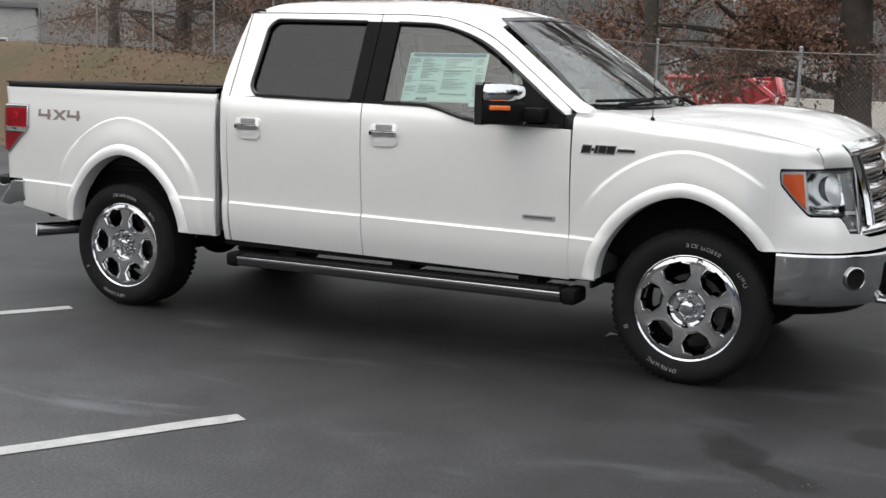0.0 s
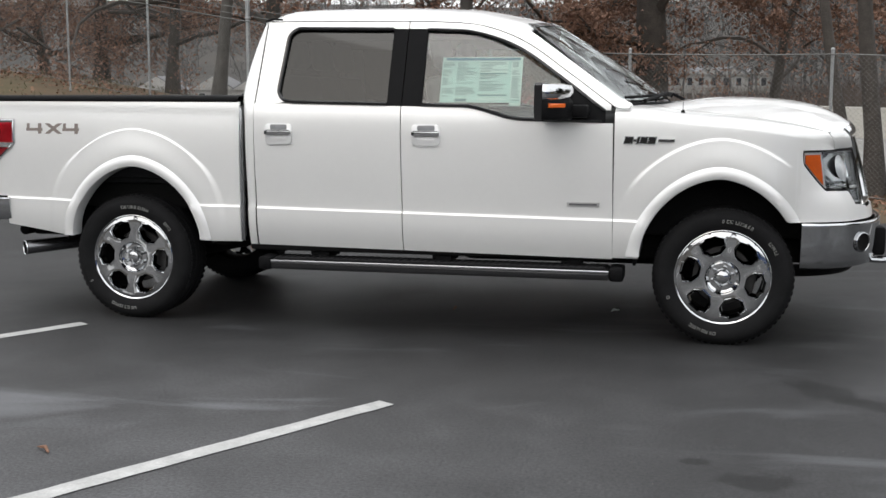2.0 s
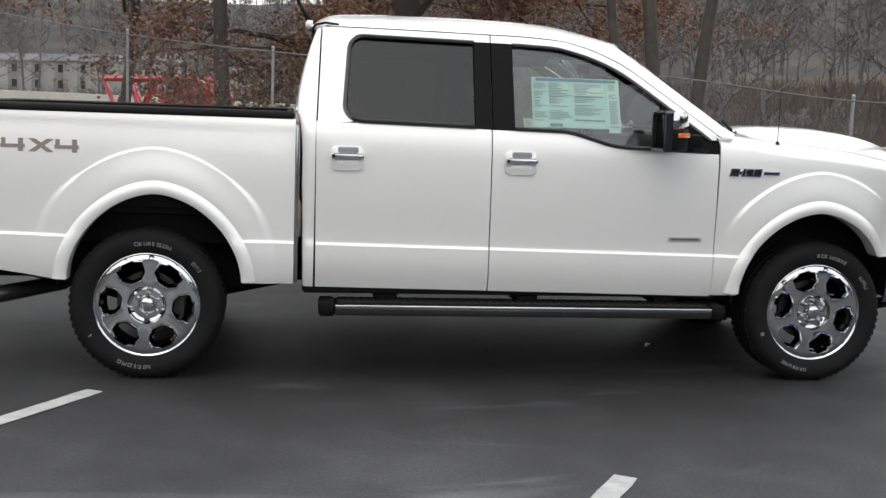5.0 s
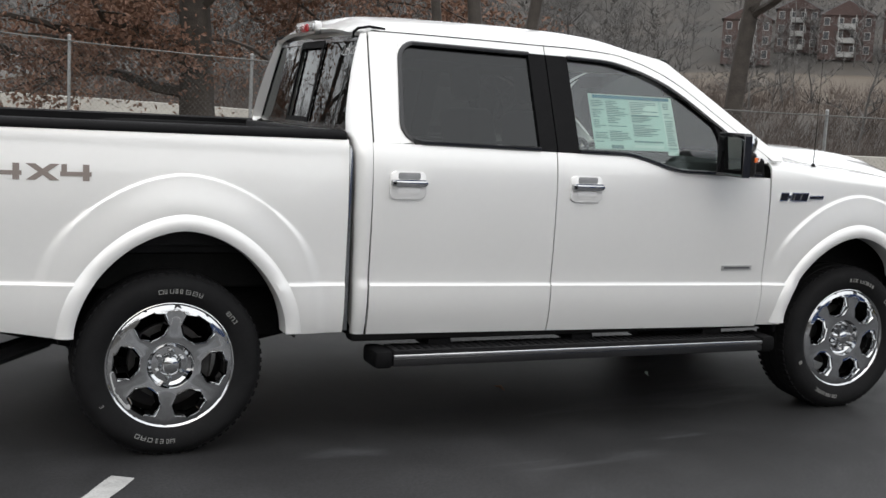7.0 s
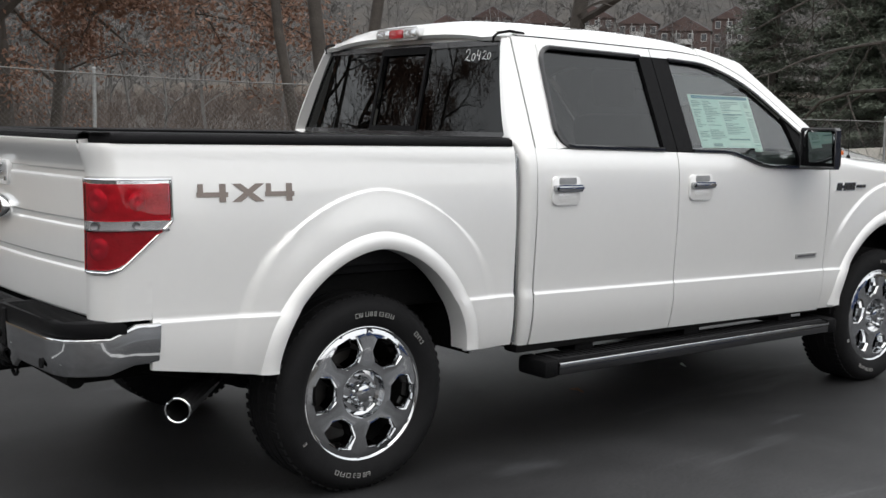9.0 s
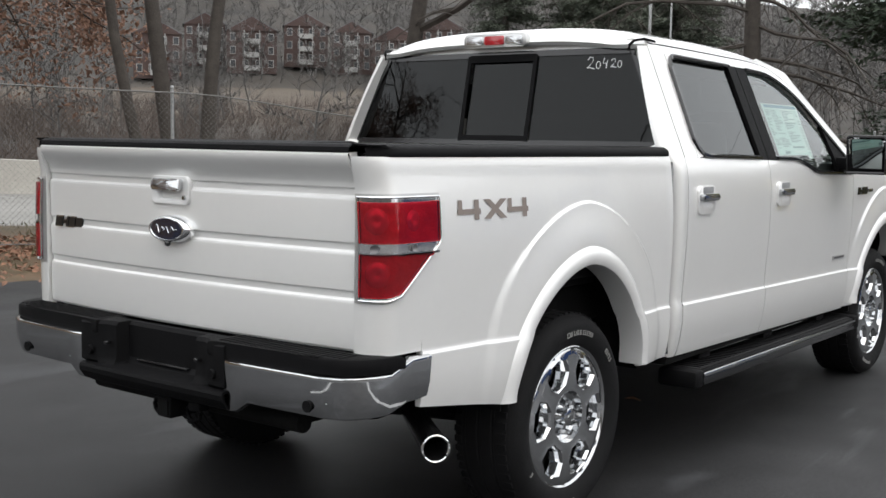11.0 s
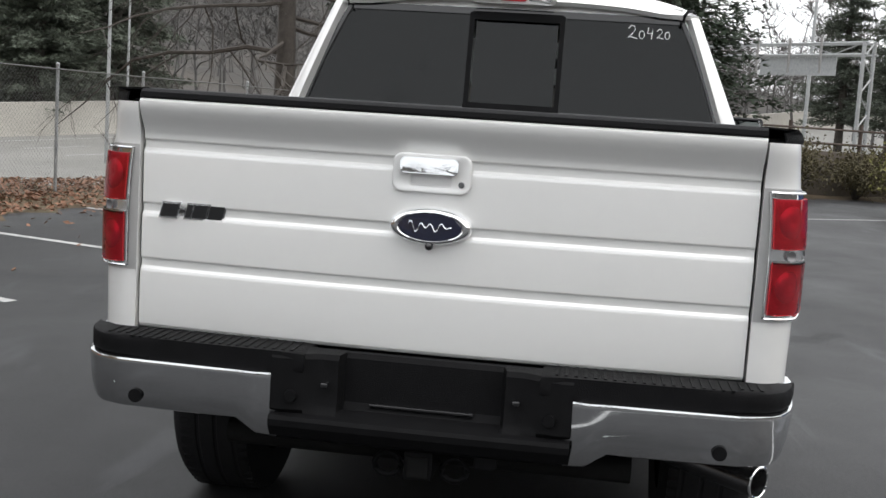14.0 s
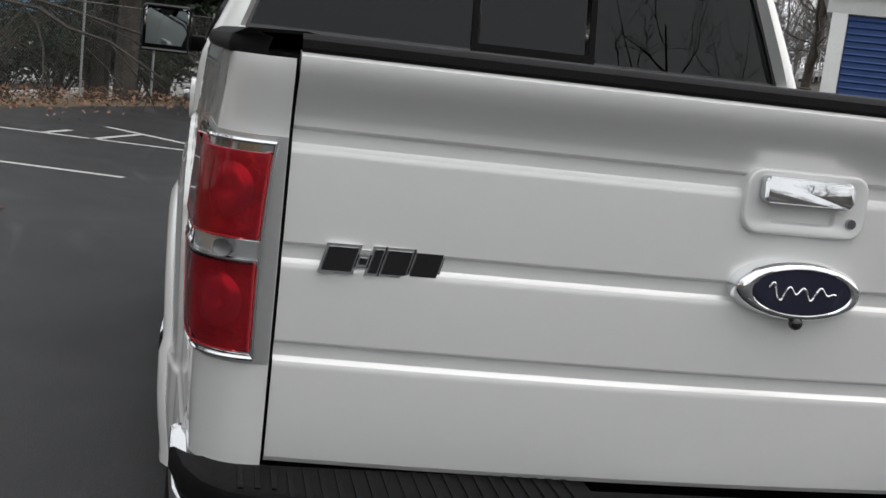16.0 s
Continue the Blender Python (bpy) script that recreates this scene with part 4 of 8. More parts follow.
# white building beyond the bank
wb = tagged(new("white_building"), "plain white commercial building beyond the bank", "building")
x, y = polar(146, 74)
wb.matrix_world = pose(x, y, land(x, y) - 0.5, 0, 0, 45)
part("wall", box(-9, 12, -6, 6, 0, 5.6), TRIMF, wb)
part("roof", box(-9.3, 12.3, -6.3, 6.3, 5.6, 6.0, 0.05), ROOFING, wb)
for i in range(5):
    win = part("window", box(-8 + 4.1 * i, -6 + 4.1 * i, -6.06, -5.9, 2.2, 3.8), TRIMW, wb)
    part("pane", box(-7.9 + 4.1 * i, -6.1 + 4.1 * i, -6.09, -5.95, 2.3, 3.7), PANEW, win)

# storage units with blue roller doors
store = tagged(new("storage_building"), "white storage building with blue ribbed roller doors", "building")
store.matrix_world = pose(16.70, -9.75, 0, 0, 0, -120)
part("wall", box(0, 18, 0.15, 7, 0, 3.35), TRIMW, store)
part("roof", box(-0.25, 18.3, -0.25, 7.3, 3.35, 3.52, 0.03), TRIMW, store)
part("fascia", box(-0.1, 18.1, -0.04, 0.16, 2.98, 3.35, 0.01), TRIMW, store)
for i in range(6):
    x0 = 0.28 + 2.95 * i
    part("post", box(x0 - 0.28, x0, -0.05, 0.2, 0, 2.98, 0.01), TRIMW, store)
    dr = part("roller_door", box(x0 + 0.01, x0 + 2.66, 0.05, 0.14, 0.02, 2.96), BLUE, store, "blue ribbed roller door")
    bm = bmesh.new()
    for k in range(24):
        tube([(x0 + 0.02, 0.05, 0.08 + k * 0.122), (x0 + 2.65, 0.05, 0.08 + k * 0.122)], 0.028, 6, bm)
    part("ribs", bm, BLUE, dr)

# ---------------------------------------------------------------- poles and signs
def pole(x, y, h, r, name, label, material=GALV, arm=None):
    z = land(x, y)
    ob = tagged(new(name), label, name.replace("_", " "))
    ob.location = (x, y, z)
    part("shaft", tube([(0, 0, -0.2), (0, 0, h)], [r, r * 0.65], 10), material, ob)
    if arm:
        part("arm", tube([(0, 0, h - 0.05), (arm[0] * 0.5, arm[1] * 0.5, h + 0.35), (arm[0], arm[1], h + 0.4)], 0.05, 6), material, ob)
        part("lamp_head", box(arm[0] - 0.35, arm[0] + 0.35, arm[1] - 0.14, arm[1] + 0.14, h + 0.32, h + 0.48, 0.04), material, ob)
    return ob


pole(36.9, 18.0, 12.5, 0.075, "light_pole", "slim galvanised light pole beside the highway")
pole(38.9, 18.1, 9.0, 0.055, "light_pole", "slim galvanised light pole beside the highway")
pole(62, -11.7, 10.0, 0.12, "light_pole", "galvanised highway lamp on a tall pole", arm=(-0.2, -0.7))
pole(40.5, -13.2, 9.0, 0.10, "light_pole", "slim galvanised light pole beside the highway")
tree(23.0, -10.8, 47, 9.5, 0.19, "bare grey-brown tree leaning beside the storage building", bark=BARK, first=0.34, limbs=10, lean=(0.0, -0.12), sway=0.02)
pole(26.5, -10.5, 11, 0.07, "light_pole", "slim galvanised light pole beside the highway")
for k in range(2):
    gy = tagged(new("guy_guard"), "slanted yellow guy wire guard at the lot corner", "guy guard", group="guy guards")
    part("sleeve", tube([(17.2 + 0.5 * k, -6.65 - 0.42 * k, 0.0), (18.3 + 0.5 * k, -7.35 - 0.42 * k, 2.1)], 0.035, 8), YELLOW, gy)
# sign gantry over the highway
gan = tagged(new("sign_gantry"), "galvanised truss sign gantry over the highway", "sign gantry")
gx, gy_ = 46.6, -11.4
gz = land(gx, gy_)
ex_, ey_ = 58.0, -1.1
run_ = math.hypot(ex_ - gx, ey_ - gy_)


def on_gantry(a, z, off=0.0):
    """A point a metres along the gantry, off metres to its near side."""
    ux, uy = (ex_ - gx) / run_, (ey_ - gy_) / run_
    return (gx + ux * a - uy * off, gy_ + uy * a + ux * off, z)


for off in (-0.35, 0.35):
    part("leg", tube([on_gantry(0, gz - 0.2, off), on_gantry(0, 5.65, off)], 0.09, 8), GALV, gan)
    for z0 in (5.1, 5.6):
        part("chord", tube([on_gantry(-0.2, z0, off), on_gantry(run_, z0, off)], 0.05, 8), GALV, gan)
for k in range(7):
    z0 = gz + 0.3 + k * 0.75
    part("brace", tube([on_gantry(0, z0, -0.35 if k % 2 else 0.35), on_gantry(0, z0 + 0.7, 0.35 if k % 2 else -0.35)], 0.035, 6), GALV, gan)
for k in range(10):
    part("brace", tube([on_gantry(run_ * k / 10, 5.1 if k % 2 else 5.6, 0.35), on_gantry(run_ * (k + 1) / 10, 5.6 if k % 2 else 5.1, 0.35)], 0.025, 6), GALV, gan)
for a in (2.1, 3.8, 5.6):
    part("sign_bracket", tube([on_gantry(a, 4.3, 0.45), on_gantry(a, 5.85, 0.45)], 0.06, 6), STEEL, gan)
b_ = bmesh.new()
sheet(b_, [[on_gantry(a, z0, -0.45) for z0 in (4.25, 5.05)] for a in (1.9, 4.0, 6.1)])
part("sign_panel", thick(b_, 0.05), GALV, gan, "plain pale back of a road sign")


# ---------------------------------------------------------------- vehicles standing on the highway
def vehicle(name, label, cat, d, s, ang, scale=1.0):
    x, y = at_road(d, s)
    ob = tagged(new(name), label, cat)
    ob.matrix_world = pose(x, y, road_z(s) + 0.02, 0, 0, ang) @ Matrix.Scale(scale, 4)
    return ob


def add_wheels(ob, xs, half, r):
    for x in xs:
        for s_ in (-1, 1):
            b = lathe([(0.02, -0.11), (r * 0.6, -0.11), (r * 0.95, -0.1), (r, -0.05), (r, 0.05), (r * 0.95, 0.1), (0.02, 0.11)], 20)
            bmesh.ops.translate(b, verts=b.verts, vec=(x, s_ * half, r))
            w = part("wheel", b, RUBBER, ob)
            part("hub", (lambda q: (bmesh.ops.translate(q, verts=q.verts, vec=(x, s_ * (half + 0.115), r)), q)[1])(lathe([(0.02, 0), (r * 0.5, 0), (r * 0.5, 0.01)], 14)), STEEL, w)


HEAD = math.degrees(math.atan2(-0.66, 0.75))
red = tagged(new("boom_trailer"), "red lattice crane boom on a low red trailer beside the highway", "trailer")
red.matrix_world = pose(-3.0, 31.0, land(-3.0, 31.0) + 0.05, 0, 0, HEAD)
part("chassis", box(-2.6, 2.5, -0.6, 0.6, 0.62, 0.90, 0.05), REDP, red)
part("drawbar", tube([(2.4, -0.4, 0.7), (3.4, 0.0, 0.62), (2.4, 0.4, 0.7)], 0.06, 6), RUST, red)
for z in (1.75, 2.80):
    for y in (-0.6, 0.6):
        part("boom_chord", tube([(-2.9, y, z), (1.5, y, z + 0.05), (2.3, y * 0.3, 2.2)], 0.12, 6), REDP, red)
for k in range(7):
    for y in (-0.6, 0.6):
        part("boom_brace", tube([(-2.8 + 0.6 * k, y, 1.75 if k % 2 else 2.80), (-2.2 + 0.6 * k, y, 2.80 if k % 2 else 1.75)], 0.085, 5), REDP, red)
part("turntable", box(-1.2, 1.3, -0.6, 0.6, 0.90, 1.95, 0.06), REDP, red)
part("winch_housing", box(0.0, 1.6, -0.5, 0.5, 1.9, 2.75, 0.10), REDP, red)
add_wheels(red, (-1.7, -0.7), 0.85, 0.42)

pk = vehicle("grey_pickup", "old silver-grey pickup truck passing on the highway", "pickup truck", 49, 8.6, HEAD)
part("body", prism([(-2.6, 0.45), (2.55, 0.45), (2.6, 0.9), (2.45, 1.05), (1.0, 1.12), (0.55, 1.65), (-0.55, 1.68), (-0.65, 1.1), (-2.6, 1.1)], -0.88, 0.88, 0.05), SILVER, pk)
part("side_window", prism([(0.85, 1.14), (0.5, 1.58), (-0.45, 1.6), (-0.5, 1.14)], -0.895, 0.895), PANEW, pk)
part("bumper", box(-2.72, -2.58, -0.85, 0.85, 0.5, 0.68, 0.02), GALV, pk)
add_wheels(pk, (-1.6, 1.65), 0.80, 0.36)

tr = vehicle("box_trailer", "pale blue box trailer passing on the highway", "trailer", 47, 40.5, HEAD)
part("box", box(-5.5, 5.5, -1.2, 1.2, 1.1, 3.7, 0.04), BLUEV, tr)
part("chassis", box(-5.4, 5.4, -0.6, 0.6, 0.8, 1.1), RUST, tr)
add_wheels(tr, (-4.4, -3.3, 4.2), 1.05, 0.5)

car = vehicle("silver_car", "silver car passing behind the median wall", "car", 58, -20, HEAD)
part("body", prism([(-2.2, 0.3), (2.2, 0.3), (2.25, 0.75), (1.3, 0.95), (0.6, 1.42), (-0.9, 1.45), (-1.7, 1.0), (-2.25, 0.9)], -0.85, 0.85, 0.06), SILVER, car)
part("side_window", prism([(1.0, 0.98), (0.5, 1.34), (-0.8, 1.37), (-1.4, 1.0)], -0.865, 0.865), PANEW, car)
add_wheels(car, (-1.35, 1.4), 0.78, 0.32)

# small litter on the asphalt
rg = random.Random(3)
for x, y in ((1.955, -0.19), (0.95, -3.55), (3.0, -0.05), (2.4, -4.1), (-2.2, -0.6), (4.2, 4.0), (5.6, 2.4), (-1.9, 1.9)):
    a = rg.uniform(0, 6.28)
    tw = tagged(part("dry_leaf", tube([(x - 0.05 * math.cos(a), y - 0.05 * math.sin(a), 0.006), (x, y, 0.014), (x + 0.05 * math.cos(a + 0.5), y + 0.05 * math.sin(a + 0.5), 0.007)], [0.004, 0.009, 0.002], 5), PAPER2 if rg.random() < 0.4 else LITTER), "small curled dry leaf on the asphalt", "leaf", group="litter on the lot")

# loose grit swept about the stalls
rg = random.Random(77)
V, Fc = [], []
for k in range(900):
    if k < 450:
        x, y = rg.gauss(4.3, 0.7), rg.gauss(-2.1, 0.6)
    else:
        x, y = rg.uniform(-5, 7), rg.uniform(-7, -1.2)
    r = rg.uniform(0.001, 0.0038) * rg.uniform(0.5, 1.2)
    i, a = len(V), rg.uniform(0, 6.28)
    V += [(x + r * math.cos(a + q), y + r * math.sin(a + q), 0.0) for q in (0, 1.7, 3.3, 4.9)] + [(x, y, r * rg.uniform(0.8, 1.5))]
    Fc += [(i, i + 1, i + 4), (i + 1, i + 2, i + 4), (i + 2, i + 3, i + 4), (i + 3, i, i + 4)]
GRIT = mat("pale_grit", (0.11, 0.107, 0.10), 0.9, var=0.5, scale=40)
tagged(raw("grit", V, Fc, GRIT), "pale grit scattered over the asphalt", "grit", kind="stuff")

# ================================================================ the pickup truck
# x runs from tail to nose with the rear axle at 0; the kerb side is at -y.
truck = tagged(new("pickup_truck"), "pearl white crew-cab pickup truck with chrome wheels on dark asphalt", "pickup truck")
AX_R, AX_F, AXLE_Z = 0.0, 3.67, 0.395
CAB_R, BED_F = 0.80, 0.752


def arch_d(x, z, front):
    """Distance measure from a wheel arch: 1 on its opening."""
    xc, zb, b = (3.637, 0.505, 0.462) if front else (0.042, 0.53, 0.455)
    return ((abs(x - xc) / 0.447) ** 1.8 + (max(z - zb, 0.0) / b) ** 1.8) ** (1 / 1.8)


def arch_z(x, front, k=1.0):
    """Height of the arch line of measure k over x, or 0 outside it."""
    xc, zb, b = (3.637, 0.505, 0.462) if front else (0.042, 0.53, 0.455)
    q = 1 - (abs(x - xc) / (0.447 * k)) ** 1.8
    return zb + b * k * q ** (1 / 1.8) if q > 0 else 0.0


def crease_z(x):
    return 0.742 - 0.0125 * (x - 0.8)


door_prof = spline((-0.26, 0.952), (-0.20, 0.972), (-0.10, 0.9915), (-0.016, 0.9945), (-0.004, 0.9938), (0.002, 0.9895), (0.008, 0.9877), (0.03, 0.9875), (0.12, 0.993), (0.26, 1.002), (0.42, 1.006), (0.54, 1.002), (0.60, 0.993), (0.64, 0.978))
bed_prof = spline((-0.26, 0.955), (-0.20, 0.972), (-0.10, 0.985), (-0.016, 0.9862), (-0.004, 0.9855), (0.002, 0.9813), (0.008, 0.9794), (0.03, 0.979), (0.12, 0.981), (0.30, 0.984), (0.45, 0.978), (0.56, 0.966), (0.625, 0.958), (0.65, 0.948))


def side(x, z):
    """Half-width of the body at x and height z."""
    k = z - crease_z(x)
    t = step(0.70, 0.90, x)
    w = (1 - t) * bed_prof(k) + t * door_prof(k)
    if x < 1.0:
        d = arch_d(x, z, False)
        k2 = 1.36 + 0.145 * step(0.55, 1.0, z)
        k3 = 0.011 + 0.045 * (1 - step(0.80, 1.12, z))
        w += 0.010 * (1 - step(k2 - k3, k2 + k3, d)) * (0.45 + 0.55 * step(0.6, 0.95, z)) + 0.012 * (1 - step(1.15, 1.5, d))
    if x < 0.2:
        w -= 0.055 * ((0.2 - x) / 1.2) ** 1.5
    if x > 2.9:
        d = arch_d(x, z, True)
        k2 = 1.32 + 0.155 * step(0.55, 1.0, z)
        k3 = 0.011 + 0.045 * (1 - step(0.80, 1.10, z))
        w += (0.010 * (1 - step(k2 - k3, k2 + k3, d)) * (0.45 + 0.55 * step(0.6, 0.95, z)) + 0.012 * (1 - step(1.15, 1.5, d))) * step(3.0, 3.22, x) * (1 - step(3.93, 4.05, x))
    if x > 3.83:
        w -= 0.15 * ((x - 3.83) / 0.38) ** 2.2
    return w


def bed_path(s, z, off=0.0):
    """A point on the bed's side: s runs forward from the rear corner; below 0 it turns the corner to the tail."""
    r, x0 = 0.09, -0.985
    arc = r * math.pi / 2
    if s >= 0:
        x, inset, nx, ny = x0 + s, 0.0, 0.0, -1.0
    elif s > -arc:
        th = -s / r
        x, inset, nx, ny = x0 - r * math.sin(th), r * (1 - math.cos(th)), -math.sin(th), -math.cos(th)
    else:
        x, inset, nx, ny = x0 - r, r, -1.0, 0.0
    bow = 0.022 * step(1.27, 1.385, z) * (1 if s < -0.09 else 1 - step(-0.09, 0.06, s))
    w = side(max(x, x0), z)
    y = w - inset
    if s < -arc:
        f = min((-s - arc) / 0.0106, 1.0)
        y = y * (1 - f) + 0.8155 * f
    return Vector((x + nx * off - bow, -y + ny * off, z))


def truck_part(name, bm, material, label="", parent=None, both=False, smooth=38):
    """A part of the truck; both: and its twin on the other side."""
    parent = parent or truck
    if both:
        part(name, mirrored(bm), material, parent, label, smooth)
    return part(name, bm, material, parent, label, smooth)


# ---- bed sides
def rim(bm, depth):
    """Turns the open edges of a panel inwards."""
    bmesh.ops.remove_doubles(bm, verts=bm.verts, dist=1e-5)
    bmesh.ops.recalc_face_normals(bm, faces=bm.faces)
    es = [e for e in bm.edges if len(e.link_faces) == 1]
    r = bmesh.ops.extrude_edge_only(bm, edges=es)
    for v in r["geom"]:
        if isinstance(v, bmesh.types.BMVert):
            if v.co.x < -1.05:
                v.co.x += 0.05
            else:
                v.co.y += depth if v.co.y < 0 else -depth
    return bm


def bed_low(s):
    x = -0.985 + s
    if x < -0.885:
        return 0.772
    a = arch_z(x, False)
    return max(a, 0.590 - 0.065 * min(max((x + 0.885) / 0.46, 0.0), 1.0) if x < -0.3 else 0.522)


bm = bmesh.new()
ss = sorted({round(s, 4) for s in span(-0.152, 0, 16) + span(0, 0.10, 3) + span(0.10, 1.737, 110) + span(1.42, 1.70, 56) + span(0.26, 0.50, 80) + [0.0995, 0.1005, 0.581, 0.583, 0.586, 0.592, 0.60, 1.455, 1.462, 1.467, 1.4705, 1.473]})
rows = []
for s in ss:
    zl = bed_low(s)
    c = crease_z(-0.985 + s)
    a = max(c - 0.014, zl + 0.014)
    zs = span(zl, a, 18) + span(a + 0.003, a + 0.030, 13) + span(a + 0.035, 1.385, 100)
    rows.append([bed_path(s, z) for z in zs])
sheet(bm, rows)
rim(bm, 0.02)
bed_r = truck_part("bed_side", bm, PAINT, "pearl white bed side panel with a flared wheel arch", both=True, smooth=30)


# ---- wheel arch flares
def flare(front):
    bm = bmesh.new()
    xc, zb, b = (3.637, 0.505, 0.462) if front else (0.042, 0.53, 0.455)
    rows = []
    n = 56
    for i in range(n + 1):
        a = math.pi * i / n
        c, s_ = math.cos(a), math.sin(a)
        row = []
        for k, o in ((0.985, -0.075), (0.985, 0.012), (0.992, 0.030), (1.03, 0.039), (1.09, 0.036), (1.14, 0.024), (1.165, 0.008), (1.17, -0.02)):
            x = xc - 0.447 * k * math.copysign(abs(c) ** (2 / 1.8), c)
            z = zb + b * k * abs(s_) ** (2 / 1.8)
            if front and a > 2.2:
                z = max(z, 0.722)
            row.append((x, -(side(min(max(x, xc - 0.5), xc + 0.5), max(z, 0.56)) + o - 0.022), z))
        rows.append(row)
    sheet(bm, rows)
    return bm


truck_part("wheel_arch_flare", flare(False), PAINT_B, both=True)
truck_part("wheel_arch_flare", flare(True), PAINT_B, both=True)

# ---- doors and cab sides
win_bot = linear((0.9, 1.384), (2.16, 1.362), (2.20, 1.358), (2.26, 1.345), (2.42, 1.298), (2.50, 1.287), (3.2, 1.272))
win_top = spline((0.95, 1.838), (1.7, 1.826), (2.0, 1.820), (2.184, 1.806), (2.463, 1.712), (2.728, 1.535), (2.985, 1.345))
door_top = spline((0.80, 1.862), (0.95, 1.874), (1.7, 1.866), (2.05, 1.858), (2.24, 1.836), (2.50, 1.738), (2.76, 1.562), (3.05, 1.352))


def green(x, z):
    """Half-width of the glasshouse."""
    return 0.985 - max(z - 1.36, 0) * 0.43


def any_side(x, z):
    return side(x, z) if z < 1.34 else (1 - step(1.34, 1.40, z)) * side(x, min(z, 1.375)) + step(1.34, 1.40, z) * green(x, z)


def door(x0, x1, front):
    bm = bmesh.new()
    rows = []
    for x in span(x0, x1, 40):
        lo = 0.508 - 0.011 * (x - 0.86)
        hi = win_bot(x) - 0.006
        c = crease_z(x)
        zs = span(lo, c - 0.02, 6) + span(c - 0.016, c + 0.02, 18) + span(c + 0.05, hi, 18)
        rows.append([(x + (0.012 * (1.0 - z) if abs(x - x1) < 0.02 or abs(x - x0) < 0.02 else 0), -any_side(x, z), z) for z in zs])
    sheet(bm, rows)
    thick(bm, 0.03)
    return bm


rear_door_bm, front_door_bm = door(0.862, 1.783, False), door(1.789, 3.036, True)
doors = []
for flip in (False, True):
    d1 = part("rear_door", mirrored(rear_door_bm) if flip else rear_door_bm.copy(), PAINT, truck, "closed pearl white rear door with dark privacy glass", 30)
    d2 = part("front_door", mirrored(front_door_bm) if flip else front_door_bm.copy(), PAINT, truck, "closed pearl white front door with clear glass", 30)
    doors.append((d1, d2))
rear_door_bm.free()
front_door_bm.free()


def strip(xs, lo, hi, off, n=4, f=any_side):
    bm = bmesh.new()
    rows = []
    for x in xs:
        a, b = lo(x), hi(x)
        rows.append([(x, -(f(x, z) + off), z) for z in span(a, b, n)])
    sheet(bm, rows)
    return bm


def both_doors(name, bm, material, which, label="", t=0.02, smooth=38):
    thick(bm, t)
    part(name, mirrored(bm), material, doors[1][which], label, smooth)
    part(name, bm, material, doors[0][which], label, smooth)


# upper door frames
def slant(z):
    """Rear edge of the rear side window."""
    return 0.998 + 0.034 * (z - 1.38) / 0.46


bm = bmesh.new()
rows = []
for z in span(1.378, 1.838, 12):
    rows.append([(x, -any_side(x, z), z) for x in span(0.865 + 0.04 * (z - 1.378), slant(z), 4)])
sheet(bm, rows)
both_doors("window_frame", bm, PAINT, 0)
both_doors("window_frame", strip(span(0.885, 1.783, 24), lambda x: win_top(x) + 0.0, lambda x: door_top(x), 0, 3), PAINT, 0)
both_doors("window_frame", strip(span(1.789, 3.02, 44), lambda x: min(win_top(x), door_top(x) - 0.006), lambda x: door_top(x), 0, 3), PAINT, 1)
# black centre post covers
both_doors("pillar_cover", strip(span(1.694, 1.783, 4), lambda x: win_bot(x) - 0.004, win_top, 0.003, 8), BLACK, 0, "matt black centre post cover")
both_doors("pillar_cover", strip(span(1.789, 1.905, 4), lambda x: win_bot(x) - 0.004, win_top, 0.003, 8), BLACK, 1, "matt black centre post cover")


def sail_edge(z):
    return 2.77 - 0.22 * (z - 1.30)


bm = bmesh.new()
rows = []
for x in span(2.66, 2.99, 14):
    lo, hi = win_bot(x) - 0.004, max(win_top(x), win_bot(x) + 0.03)
    lo = max(lo, 1.30 + (2.77 - x) / 0.22) if x < 2.77 else lo
    lo = min(lo, hi)
    rows.append([(x, -(any_side(x, z) + 0.003), z) for z in span(lo, hi, 4)])
sheet(bm, rows)
both_doors("mirror_sail", bm, BLACK, 1, "black triangular mirror mount")


# glass
def glass_sheet(x0, x1, edge0=None, edge1=None, inset=0.014, off=-0.012):
    bm = bmesh.new()
    rows = []
    for u in span(0, 1, 20):
        row = []
        for v in span(0, 1, 8):
            x = x0 + (x1 - x0) * u
            z = win_bot(x) + inset + (win_top(x) - inset - win_bot(x) - inset) * v
            if edge0:
                x += (1 - u) * (edge0(z) - x0)
            if edge1:
                x += u * (edge1(z) - x1)
            z = min(z, win_top(x) - 0.006)
            row.append((x, -(any_side(x, z) + off), z))
        rows.append(row)
    sheet(bm, rows)
    return bm


for which, bm, m, lab in ((0, glass_sheet(1.02, 1.69, slant), TINT, "dark privacy glass"), (1, glass_sheet(1.905, 2.75, None, sail_edge), GLASS, "clear side window")):
    for flip in (True, False):
        ob = part("window_pane", mirrored(bm) if flip else bm, m, doors[1 if flip else 0][which], lab)
        ob.visible_shadow = False

# rubber seals round the openings
def seal(pts, r, which, material=BLACK_G, off=0.004):
    bm = tube([(x, -(any_side(x, z) + off), z) for x, z in pts], r, 6, upright=Vector((0, 1, 0)))
    both_doors_raw(bm, which, material)


def both_doors_raw(bm, which, material):
    part("window_seal", mirrored(bm), material, doors[1][which])
    part("window_seal", bm, material, doors[0][which])


